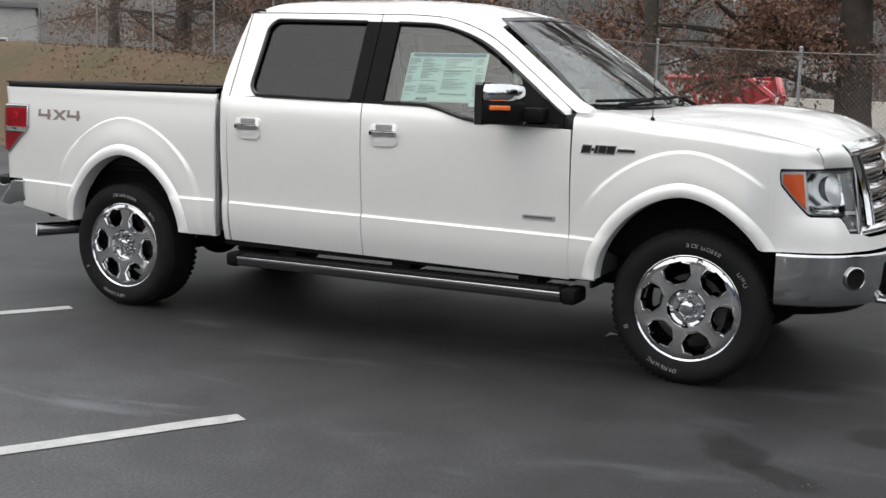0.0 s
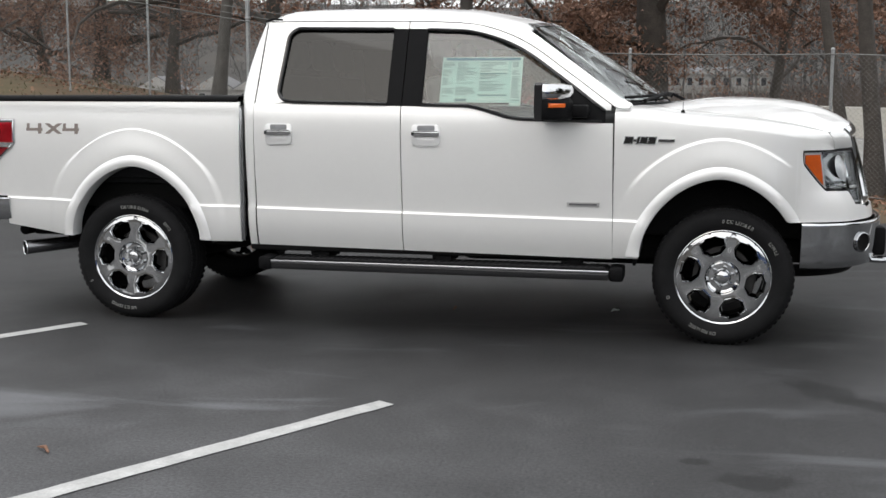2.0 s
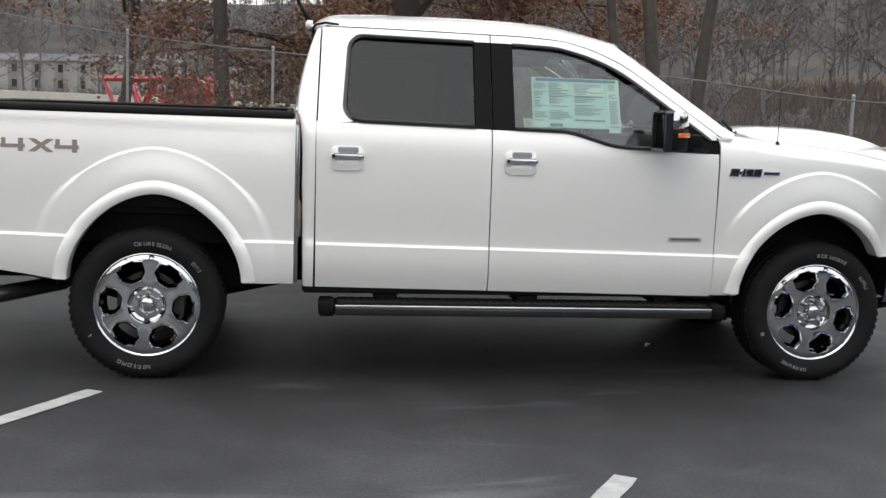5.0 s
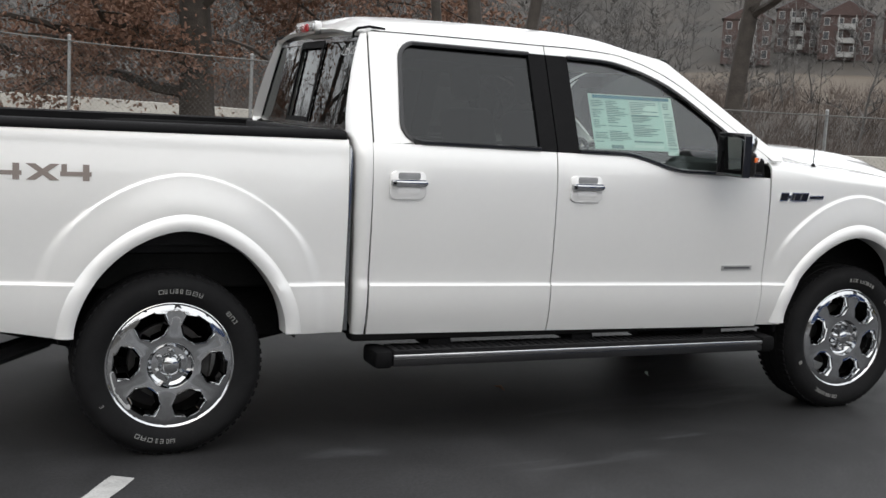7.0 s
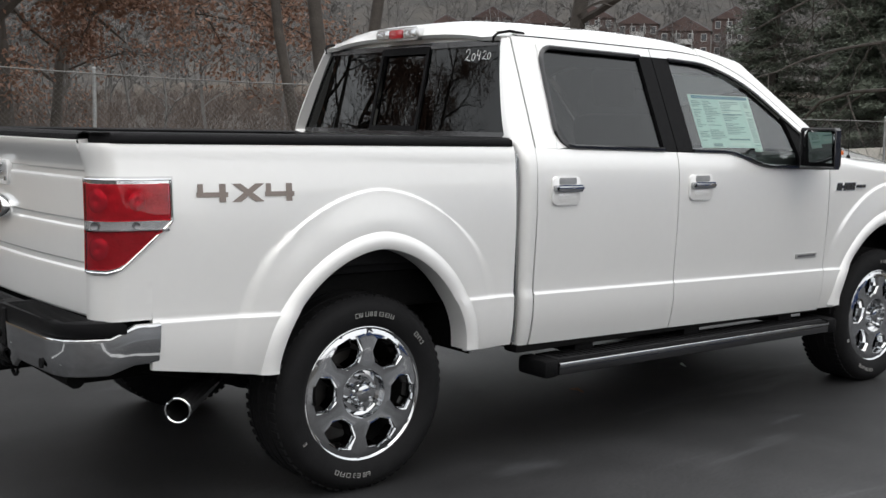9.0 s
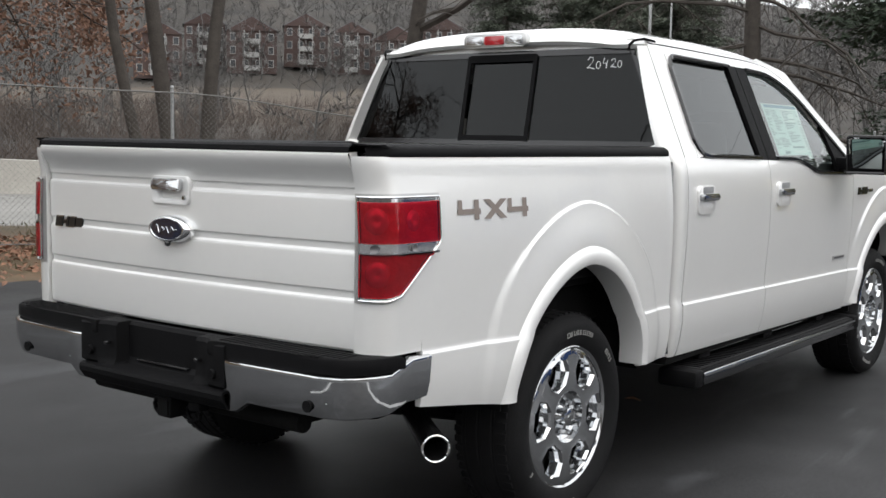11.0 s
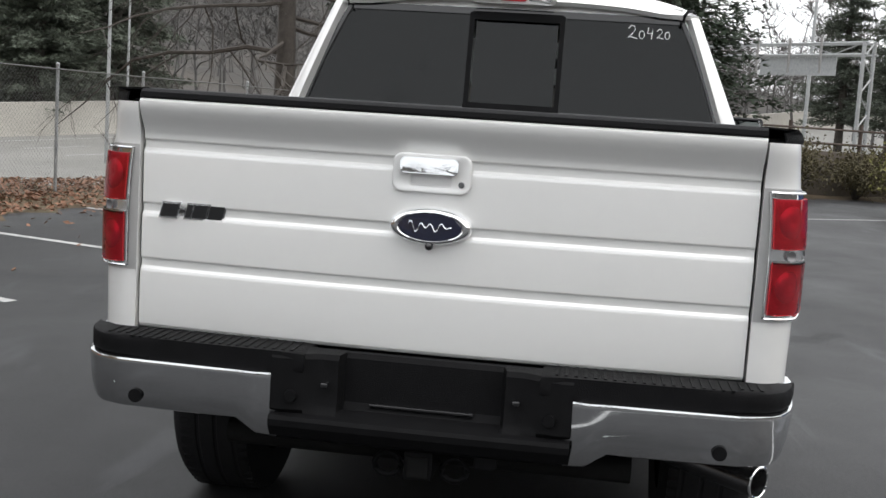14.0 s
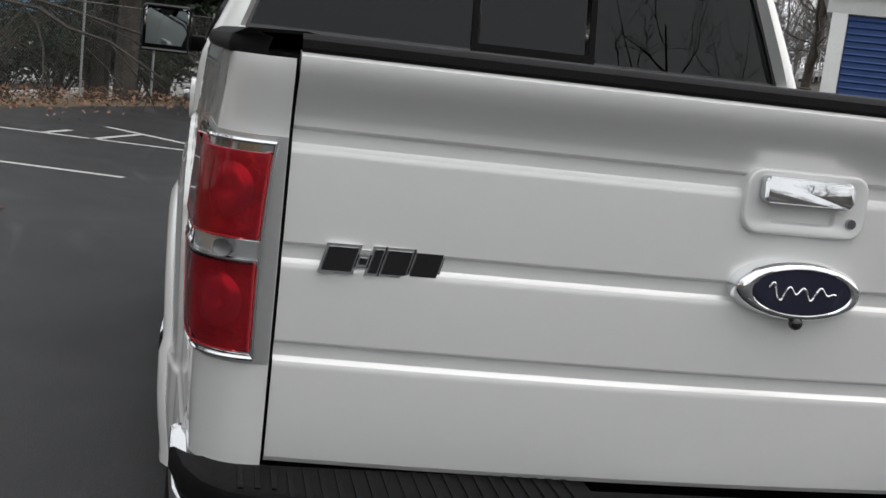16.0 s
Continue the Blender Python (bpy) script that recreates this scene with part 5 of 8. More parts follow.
def corner_arc(cz, sz, r):
    zs = [(cz + sz * r * (1 - math.cos(a)), r * (1 - math.sin(a))) for a in span(0, math.pi / 2, 9)]
    return [(slant(z) + o, z) for z, o in zs]


def corner_fill(cx, cz, arc):
    """White metal filling a window corner up to its rounded edge."""
    bm = bmesh.new()
    sheet(bm, [[(x + (cx - x) * k, -(any_side(x + (cx - x) * k, z + (cz - z) * k) + 0.003), z + (cz - z) * k) for k in (0, 0.5, 1.0)] for x, z in arc])
    both_doors("window_frame", bm, PAINT, 0, t=0.012)


low_arc = corner_arc(1.388, 1, 0.085)
top_arc = corner_arc(1.832, -1, 0.070)
corner_fill(slant(1.384) - 0.010, 1.376, low_arc)
corner_fill(slant(1.832) - 0.010, 1.842, top_arc)
seal([(x, win_bot(x) + 0.004) for x in span(1.694, 1.10, 8)] + low_arc + [(slant(z), z) for z in span(1.48, 1.75, 5)] + top_arc[::-1] + [(x, win_top(x) - 0.004) for x in span(1.14, 1.694, 8)], 0.012, 0)
seal([(x, win_bot(x) + 0.004) for x in span(1.905, 2.97, 26)], 0.011, 1)
seal([(x, win_top(x) - 0.005) for x in span(1.905, 2.985, 34)], 0.010, 1)

# ---- cab rear corner posts and roof
bm = bmesh.new()
rows = []
rear_x = spline((0.50, 0.800), (1.0, 0.79), (1.36, 0.775), (1.42, 0.758), (1.665, 0.796), (1.80, 0.834), (1.862, 0.856), (1.89, 0.866))


def corner_in(z):
    """How far the upper cab corner draws in towards the rear."""
    return (0.070 - 0.075 * max(z - 1.42, 0)) * step(1.34, 1.42, z)


for z in span(0.508, 1.862, 60):
    x1 = 0.856 + (0.04 * (z - 1.378) if z > 1.378 else 0)
    xr = rear_x(z)
    rr = min(0.05, (x1 - xr) * 0.6)
    row = [(x1 - (x1 - xr - rr) * t, -any_side(x1, z), z) for t in span(0, 1, 3)]
    deep = max(rr, corner_in(z))
    long = rr + (x1 - xr - rr) * step(1.34, 1.42, z)
    if z > 1.38:
        row = [(x1, -any_side(x1, z), z)] * 4
    for a in span(0, 90, 8)[1:]:
        row.append((xr + long - long * math.sin(radians(a)), -(any_side(x1, z) - deep * (1 - math.cos(radians(a)))), z))
    yi = any_side(x1, z) - deep - (0.018 if z > 1.42 else 0.05)
    row.append((0.774 + 0.20 * (z - 1.42) + 0.047 * yi * yi if z > 1.42 else xr + 0.006, -yi, z))
    rows.append(row)
sheet(bm, rows)
rim(bm, 0.012)
truck_part("cab_corner", bm, PAINT, "pearl white rear cab post", both=True)

# grey moulding in the gap between bed and cab
bm = prism([(0.752, 0.53), (0.775, 0.53), (0.772, 1.33), (0.757, 1.36), (0.752, 1.36)], -0.972, -0.90, 0.004)
truck_part("gap_seal", bm, CHROME_D, "grey seal between bed and cab", both=True)


def roof_front(y):
    return 2.515 + 0.085 * (1 - (abs(y) / 0.75) ** 2)


zc = spline((0.80, 1.945), (0.95, 1.970), (1.3, 1.984), (1.8, 1.983), (2.2, 1.960), (2.5, 1.900), (2.66, 1.858))
bm = bmesh.new()
rows = []
for u in [0, 0.008, 0.018, 0.03, 0.045, 0.06, 0.08] + span(0.10, 1, 36):
    row = []
    for a in span(-1, 1, 40):
        ya = math.copysign(1 - (1 - abs(a)) ** 1.5, a)
        edge = 0.765
        y = ya * edge
        xf = roof_front(y)
        x = 0.862 - 0.034 * (1 - abs(ya) ** 4) + (xf - 0.862 + 0.034 * (1 - abs(ya) ** 4)) * u
        ze = min(door_top(x), 1.874) + 0.006
        if x > 2.24:
            ze = 1.842 - (x - 2.24) * 0.26
        z = ze + (zc(x) - ze) * (1 - abs(ya) ** 3.2) ** 0.72
        if u < 0.08:
            z -= min(0.05, max(z - 1.872, 0.0)) * (1 - u / 0.08) ** 2
        row.append((x, y, z))
    rows.append(row)
sheet(bm, rows)
thick(bm, 0.02)
roof = truck_part("roof", bm, PAINT, "pearl white cab roof", smooth=45)
# roof ditch seals and the cut lines at the rear corners
for s_ in (-1, 1):
    part("roof_seam", tube([(x, s_ * 0.760, min(door_top(x), 1.874) + 0.004) for x in span(0.9, 2.2, 14)], 0.005, 6), BLACK, roof)
    part("roof_joint", tube([(0.836, s_ * 0.702, 1.842), (0.836, s_ * 0.706, 1.868), (0.852, s_ * 0.718, 1.886), (0.90, s_ * 0.742, 1.896), (0.97, s_ * 0.757, 1.888)], 0.007, 6), BLACK, roof, "black joint between roof and cab post")
# A posts
for s_ in (-1, 1):
    bm = bmesh.new()
    rows = []
    for x in span(2.16, 3.12, 30):
        zo = door_top(x) + 0.006
        yo = -(any_side(x, zo) - 0.001)
        wz = 1.856 - (x - 2.47) * 0.725 if x > 2.47 else 1.856 + (2.47 - x) * 0.14
        wz = max(zo + 0.70 * (wz - zo), zo + 0.012)
        rows.append([(x, s_ * -yo, zo), (x + 0.006, s_ * (-yo - 0.014), zo + (wz - zo) * 0.7), (x + 0.014, s_ * (-yo - 0.034), max(wz, zo + 0.016) + 0.006), (x + 0.02, s_ * (-yo - 0.062), max(wz, zo + 0.016) - 0.004)])
    sheet(bm, rows)
    thick(bm, 0.012)
    part("windscreen_post", bm, PAINT, truck)


# ---- windscreen
def screen(u, v, off=0.0):
    """u across from -1 to 1, v from the bottom to the top."""
    yb, yt = 0.845, 0.735
    y = u * (yb + (yt - yb) * v)
    q = 1 - abs(u) ** 2.2
    xb, xt = 3.05 + 0.31 * q, 2.50 + 0.10 * q
    z = 1.372 + 0.004 * q + (1.846 + 0.030 * q - 1.372) * v
    x = xb + (xt - xb) * v + 0.025 * math.sin(math.pi * v)
    return (x + off, y, z + off)


bm = bmesh.new()
sheet(bm, [[screen(u, v) for v in span(0, 1, 12)] for u in span(-1, 1, 24)])
wsc = truck_part("windscreen", bm, SHIELD, "sloping clear windscreen")
wsc.visible_shadow = False
bm = bmesh.new()
sheet(bm, [[screen(u, v, 0.003) for v in (0.0, 0.05)] for u in span(-1, 1, 24)])
sheet(bm, [[screen(u, v, 0.003) for v in (0.96, 1.0)] for u in span(-1, 1, 24)])
for k in (-1, 1):
    sheet(bm, [[screen(k * u, v, 0.003) for u in (0.965, 1.0)] for v in span(0, 1, 10)])
part("screen_band", thick(bm, 0.003), BLACK_G, wsc)

# ---- rear window with a sliding middle pane
def back(y, z, off=0.0):
    return Vector((0.780 + 0.20 * max(z - 1.42, 0) + 0.03 * (abs(y) / 0.8) ** 2 - off, y, z))


def back_half(z):
    return 0.868 - (z - 1.42) * 0.29 - (z - 1.42) ** 2 * 0.25


def back_panel(y0, y1, z0, z1, off, nx=8, nz=8, f0=None, f1=None):
    bm = bmesh.new()
    rows = []
    for v in span(z0, z1, nz):
        a, b = (f0(v) if f0 else y0), (f1(v) if f1 else y1)
        rows.append([back(a + (b - a) * i / nx, v, off) for i in range(nx + 1)])
    sheet(bm, rows)
    return bm


rear_win = new("rear_window")
rear_win.parent = truck
rear_win["label"] = "dark tinted rear window with a sliding middle pane"
GLZ = glass_mat("rear_privacy_glass", (0.8, 0.8, 0.84), 0.10, ior=1.37)
for f0, f1, y0, y1, off in ((None, lambda z: back_half(z) + 0.008, 0.18, 0, 0.004), (lambda z: -back_half(z) - 0.008, None, 0, -0.22, 0.004), (None, None, -0.192, 0.152, -0.004)):
    ob = part("window_pane", thick(back_panel(y0, y1, 1.435 if off > 0 else 1.458, 1.838 if off > 0 else 1.812, off, f0=f0, f1=f1), 0.004), GLZ, rear_win)
    ob.visible_shadow = False
bm = bmesh.new()
for y in (-0.21, 0.17):
    sheet(bm, [[back(y + d, z, 0.010) for d in (-0.010, 0.010)] for z in span(1.435, 1.84, 6)])
sheet(bm, [[back(y, z, 0.010) for z in (1.438, 1.462)] for y in span(-0.21, 0.17, 8)])
sheet(bm, [[back(y, z, 0.010) for z in (1.810, 1.845)] for y in span(-0.21, 0.17, 8)])
part("slider_frame", thick(bm, 0.008), BLACK, rear_win)
bm = bmesh.new()
for k in (-1, 1):
    sheet(bm, [[back(k * (back_half(z) + d), z, 0.009) for d in (-0.008, 0.012)] for z in span(1.425, 1.852, 10)])
sheet(bm, [[back(y, z, 0.009) for z in (1.418, 1.442)] for y in span(-0.865, 0.865, 20)])
sheet(bm, [[back(y, z, 0.009) for z in (1.832, 1.860)] for y in span(-0.69, 0.69, 20)])
part("window_seal", thick(bm, 0.006), BLACK_G, rear_win)
# white metal round the rear window
bm = bmesh.new()
for k in (-1, 1):
    sheet(bm, [[back(k * y, z, -0.004) for y in (back_half(z) + 0.004, (back_half(z) + green(0.9, z) - corner_in(z)) / 2, green(0.9, z) - corner_in(z) + 0.004)] for z in span(1.38, 1.862, 12)])
sheet(bm, [[back(y, z, -0.004 + 0.03 * ((z - 1.85) / 0.08) ** 2) for z in (1.85, 1.875, 1.90, 1.925 - 0.055 * (abs(y) / 0.75) ** 3)] for y in span(-0.70, 0.70, 20)])
sheet(bm, [[back(y, z, -0.004) for z in (0.9, 1.2, 1.425)] for y in span(-0.92, 0.92, 10)])
truck_part("cab_rear_panel", bm, PAINT)

# high brake lamp
stop = part("high_brake_lamp", prism(rounded(0.36, 0.064, 0.018), 0.795, 0.830, 0.006, axis="x"), SATIN, truck, "chrome high brake lamp over the rear window")
stop.location = (0.012, 0.0, 1.911)
part("red_lens", prism(rounded(0.11, 0.042, 0.008), 0.788, 0.80, 0.003, axis="x"), RED, stop)
for y in (-0.112, 0.112):
    b_ = prism(rounded(0.10, 0.040, 0.01), 0.789, 0.80, 0.003, axis="x")
    bmesh.ops.translate(b_, verts=b_.verts, vec=(0, y, 0))
    part("clear_lens", b_, CLEAR, stop)

# ---- nose: hood, fenders, cowl
fend_top = spline((3.04, 1.366), (3.20, 1.352), (3.41, 1.325), (3.84, 1.286), (4.05, 1.252), (4.17, 1.224), (4.25, 1.200), (4.34, 1.170), (4.45, 1.13))
hood_c = spline((3.30, 1.392), (3.6, 1.410), (3.95, 1.404), (4.20, 1.368), (4.35, 1.316), (4.42, 1.275))
nose_px = spline((0, 4.050), (0.1, 4.095), (0.3, 4.190), (0.5, 4.285), (0.7, 4.352), (0.85, 4.390), (1, 4.420), (1.3, 4.466), (1.7, 4.495), (2.2, 4.505))
nose_py = spline((0, 0.955), (0.1, 0.934), (0.3, 0.885), (0.5, 0.812), (0.7, 0.728), (0.85, 0.675), (1, 0.615), (1.3, 0.45), (1.7, 0.22), (2.2, 0.0))


def nose_pt(t, z, off=0.0):
    """The front corner: t runs from the fender (0) past the grille's edge (1) to the middle (2.2)."""
    x, y = nose_px(t), nose_py(t)
    d = Vector((nose_px(t + 0.02) - nose_px(t - 0.02), nose_py(t - 0.02) - nose_py(t + 0.02))).normalized()
    slant = -0.26 * (z - 1.0) * step(0.0, 0.6, t)
    fit_side = (side(4.05, min(z, 1.25)) - 0.955) * (1 - step(0.0, 0.30, t))
    return Vector((x + slant + d.y * off, -(y + fit_side + d.x * off), z))


def nose_edge(y):
    """Front edge of the hood's top."""
    a = abs(y)
    return 4.42 - 0.096 * (a / 0.69) ** 2.2 if a < 0.69 else 4.324 - 0.100 * ((a - 0.69) / 0.137) ** 1.5


def hood_z(x, y):
    a = min(abs(y) / 0.83, 1.0)
    t = a**2.3
    bulge = 0.012 * (1 - step(0.40, 0.48, abs(y))) * step(3.4, 3.7, x)
    return hood_c(x) * (1 - t) + (fend_top(x) + 0.014) * t + bulge * (1 - step(4.2, 4.4, x))


def hood_side(x):
    return 0.775 + 0.05 * step(3.1, 4.1, x)


seam_t = [(0.0, 4.050, 0.827), (0.15, 4.120, 0.8275), (0.30, 4.185, 0.8285), (0.40, 4.224, 0.827)]


def seam(t):
    """Where the fender meets the hood above the lamp."""
    if t <= 0.40:
        x = linear(*[(a, b) for a, b, c in seam_t])(t)
        return Vector((x, -linear(*[(a, c) for a, b, c in seam_t])(t), hood_z(x, 0.827) - 0.002))
    k = (t - 0.40) / 0.13
    a, b = seam(0.40), nose_pt(0.53, 1.134)
    m = Vector((4.262, -0.828, 1.185))
    return a * (1 - k) ** 2 + m * 2 * k * (1 - k) + b * k * k


bm = bmesh.new()
rows = []
for a in span(-1, 1, 44):
    a = math.copysign(1 - (1 - abs(a)) ** 1.25, a)
    y = a * 0.824
    x0, x1 = 3.385 - 0.22 * abs(a) ** 2.2, nose_edge(y)
    rows.append([(x, y * hood_side(x) / 0.825, hood_z(x, y * hood_side(x) / 0.825)) for x in (x0 + (x1 - x0) * (1 - (1 - t) ** 1.6) for t in span(0, 1, 30))])
sheet(bm, rows)
# the hood's front corners, down to the lamps
for s_ in (-1, 1):
    rows = []
    for k in span(0, 1, 12):
        y = 0.824 - (0.824 - 0.688) * k
        top = Vector((nose_edge(y), -y, hood_z(nose_edge(y), y)))
        low = nose_pt(0.535 + 0.425 * k, 1.134)
        low.z = 1.131 + 0.004 * k
        row = []
        for v in span(0, 1, 8):
            p = top * (1 - v) + low * v
            o = 0.016 * math.sin(math.pi * v)
            row.append((p.x + o * 0.75, s_ * -(p.y - o * 0.5), p.z + o * 0.25))
        rows.append(row)
    sheet(bm, rows)
thick(bm, 0.015)
truck_part("hood", bm, PAINT, "pearl white hood with a raised centre", smooth=50)

bm = bmesh.new()
rows = []
xs = sorted(set(span(3.043, 4.05, 56) + span(3.0432, 3.26, 40)))
for x in xs:
    lo = max(arch_z(x, True), 0.492 if x < 3.6 else 0.722)
    zt = fend_top(x) - 0.055
    c = crease_z(x)
    a = max(c - 0.012, lo + 0.014)
    zs = span(lo, a, 14) + span(a + 0.002, a + 0.028, 10) + span(a + 0.032, zt, 54)
    row = [(x, -side(x, z), z) for z in zs]
    w, h = side(x, zt), hood_side(x) + 0.0012
    for t in span(0, 1, 10)[1:]:
        y = w - (w - h) * (1 - math.cos(t * math.pi / 2)) if t < 1 else h
        row.append((x, -y, zt + (hood_z(x, y) - 0.002 - zt) * math.sin(t * math.pi / 2)))
    rows.append(row)
for t in span(0, 0.53, 26)[1:]:
    e = seam(t)
    lo = 1.126 if t > 0.07 else 0.722
    zt = 1.197 - 0.062 * (t / 0.53) ** 1.6
    row = [nose_pt(t, z) for z in span(lo, max(zt, lo + 0.004), 80)]
    b = row[-1]
    for q in span(0, 1, 10)[1:]:
        u, v = 1 - math.cos(q * math.pi / 2), math.sin(q * math.pi / 2)
        p = b + (e - b) * u
        p.z = b.z + (e.z - b.z) * v
        row.append(p)
    rows.append(row)
sheet(bm, rows)
thick(bm, 0.012)
truck_part("front_fender", bm, PAINT, "pearl white front fender", both=True, smooth=40)

# lower front corner below the lamp, running on under the grille
lamp_lo = linear((0.06, 1.08), (0.085, 1.055), (0.33, 0.902), (0.60, 0.900), (0.63, 0.880), (0.68, 0.822), (0.84, 0.818), (1.0, 0.80), (2.2, 0.795))
bm = bmesh.new()
rows = []
for t in sorted(set(span(0, 1, 44) + span(1, 2.2, 16))):
    lo = 0.722 + 0.006 * step(0.3, 1.0, t)
    hi = 1.120 if t < 0.072 else lamp_lo(t) - 0.007
    row = []
    for v in span(0, 1, 16):
        z = lo + (hi - lo) * v
        row.append(nose_pt(t, z, 0.006 * math.sin(math.pi * min(v * (hi - lo) / 0.18, 1.0)) * step(0.05, 0.3, t)))
    rows.append(row)
sheet(bm, rows)
thick(bm, 0.012)
truck_part("front_corner_panel", bm, PAINT_B, both=True)

# cowl and wipers
bm = bmesh.new()
sheet(bm, [[(3.06 + 0.30 * (1 - abs(u) ** 2.2) + d * 0.08, u * 0.80, 1.372 - 0.02 * math.sin(math.pi * d) + 0.006 * (1 - abs(u))) for d in span(0, 1, 4)] for u in span(-1, 1, 24)])
truck_part("cowl", thick(bm, 0.02), BLACK)
for y0, y1 in ((-0.66, 0.0), (0.02, 0.62)):
    piv = screen(y0 / 0.765, 0.0, 0.012)
    mid = screen(y0 / 0.765 * 0.55, 0.06, 0.03)
    w = part("wiper", tube([(piv[0] + 0.05, piv[1], piv[2] + 0.012), mid, screen((y0 + y1) / 2 / 0.765, 0.085, 0.03)], [0.012, 0.010, 0.007], 6), BLACK, truck, "black windscreen wiper")
    bm = bmesh.new()
    part("blade", tube([screen(y / 0.765, 0.055 + 0.045 * i / 8, 0.018) for i, y in enumerate(span(y0 - 0.05, y1, 8))], 0.009, 6), RUBBER, w)

# antenna
ant = part("antenna", tube([(3.42, -0.865, 1.315), (3.421, -0.866, 1.6), (3.417, -0.868, 2.06)], [0.0022, 0.0014, 0.0009], 6), BLACK, truck, "thin black whip antenna on the fender")
bm = bmesh.new()
bmesh.ops.create_cone(bm, segments=16, radius1=0.021, radius2=0.007, depth=0.035, cap_ends=True, matrix=Matrix.Translation((3.42, -0.865, 1.330)))
part("antenna_base", bm, BLACK, ant)
# hood cut line and fender joint are open gaps; dark structure lies behind them
truck_part("engine_bay", box(3.1, 4.25, -0.74, 0.74, 0.60, 1.22, 0.03), UNDER)


# ---- headlamps
def lamp_hi(t):
    return 1.121 + 0.006 * t


def lamp_end(z):
    return 0.845 + 0.115 * (z - 0.82) / 0.31


def lamp_sheet(t0, t1, lo, hi, off, n=16, m=8, t=0.006, dish=0.0):
    """A patch on the front corner; the far end follows the slant of the grille; dish sinks its middle."""
    bm = bmesh.new()
    rows = []
    for u in span(0, 1, n):
        row = []
        for v in span(0, 1, m):
            tt = t0 + (t1 - t0) * u
            z = lo(tt) + (hi(tt) - lo(tt)) * v
            if t1 > 0.9:
                tt = t0 + (lamp_end(z) - 0.96 + t1 - t0) * u
                z = lo(tt) + (hi(tt) - lo(tt)) * v
            row.append(nose_pt(tt, z, off - dish * (1 - (2 * u - 1) ** 2) * (1 - (2 * v - 1) ** 2)))
        rows.append(row)
    sheet(bm, rows)
    return thick(bm, t) if t else bm


LAMPG = glass_mat("clear_lamp_lens", (0.96, 0.97, 0.97), 0.97)
for flip in (True, False):
    pick = (lambda b: mirrored(b)) if flip else (lambda b: b)
    hl = part("headlamp", pick(lamp_sheet(0.075, 0.975, lambda t: lamp_lo(t) - 0.002, lambda t: lamp_hi(t) + 0.002, -0.062, 40)), CLEAR, truck, "clear wraparound headlamp with an amber corner")
    # black gasket round the lens
    loop = [(t, lamp_hi(t)) for t in span(0.085, 0.955, 16)] + [(lamp_end(z), z) for z in span(1.10, 0.83, 8)] + [(t, lamp_lo(t)) for t in (0.84, 0.76, 0.69, 0.66, 0.63, 0.60, 0.50, 0.40, 0.335, 0.27, 0.20, 0.14, 0.09)] + [(0.080, 1.08), (0.080, 1.105), (0.085, lamp_hi(0.085))]
    part("gasket", pick(tube([nose_pt(t, z, -0.003) for t, z in loop], 0.0042, 6)), BLACK, hl, "black seal round the lamp")
    part("inner_frame", pick(lamp_sheet(0.10, 0.345, lambda t: max(lamp_lo(t) + 0.010, 0.912), lambda t: lamp_hi(t) - 0.009, -0.010)), LAMPW, hl, "bright frame round the amber lens")
    part("amber_lens", pick(lamp_sheet(0.115, 0.315, lambda t: max(lamp_lo(t) + 0.020, 0.920), lambda t: lamp_hi(t) - 0.022, -0.003)), AMBER, hl, "amber turn lens")
    part("reflector", pick(lamp_sheet(0.345, 0.72, lambda t: 0.950, lambda t: lamp_hi(t) - 0.018, -0.010, dish=0.030, n=20, m=12)), SILVERR, hl, "bright curved reflector")
    part("reflector", pick(lamp_sheet(0.345, 0.62, lambda t: 0.912, lambda t: 0.944, -0.010, dish=0.012)), SILVERR, hl, "bright lower reflector")
    bm = bmesh.new()
    rows = []
    for q in span(0, 1, 8):
        row = []
        for a in span(0, 2 * math.pi, 28):
            u, v = 0.085 * q * math.cos(a), 0.078 * q * math.sin(a)
            row.append(nose_pt(min(0.635 + u * (1.35 if u < 0 else 0.95), 0.72), 1.018 + v, 0.002 - 0.020 * q * q))
        rows.append(row)
    sheet(bm, rows)
    part("lamp_bowl", pick(bm), LAMPW, hl, "pale round lamp bowl")
    part("dark_bezel", pick(lamp_sheet(0.725, 0.965, lambda t: 0.925, lambda t: lamp_hi(t) - 0.012, -0.014)), CLEAR, hl, "bright inner bezel")
    part("lamp_edge", pick(lamp_sheet(0.36, 0.93, lambda t: lamp_hi(t) - 0.017, lambda t: lamp_hi(t) - 0.008, -0.008, m=2)), GREYB, hl)
    part("side_reflector", pick(lamp_sheet(0.70, 0.88, lambda t: 0.905, lambda t: 0.922, -0.009, m=3)), LAMPW, hl)
    part("parking_lamp", pick(lamp_sheet(0.665, 0.865, lambda t: max(lamp_lo(t), 0.818) + 0.016, lambda t: 0.895, -0.010, dish=0.012)), CLEAR, hl, "small clear parking lamp")
    part("lamp_lip", pick(lamp_sheet(0.69, 0.855, lambda t: 0.826, lambda t: 0.834, -0.006, m=2)), LAMPW, hl)
    ob = part("lens", pick(lamp_sheet(0.085, 0.965, lambda t: lamp_lo(t) + 0.003, lambda t: lamp_hi(t) - 0.003, -0.001, 40, t=0)), LAMPG, hl, "clear outer lens")
    ob.visible_shadow = False


# ---- grille
def front_pt(y, z, off=0.0):
    return Vector((4.50 - 0.11 * (abs(y) / 0.69) ** 2 - 0.26 * (z - 1.0) + off, y, z))


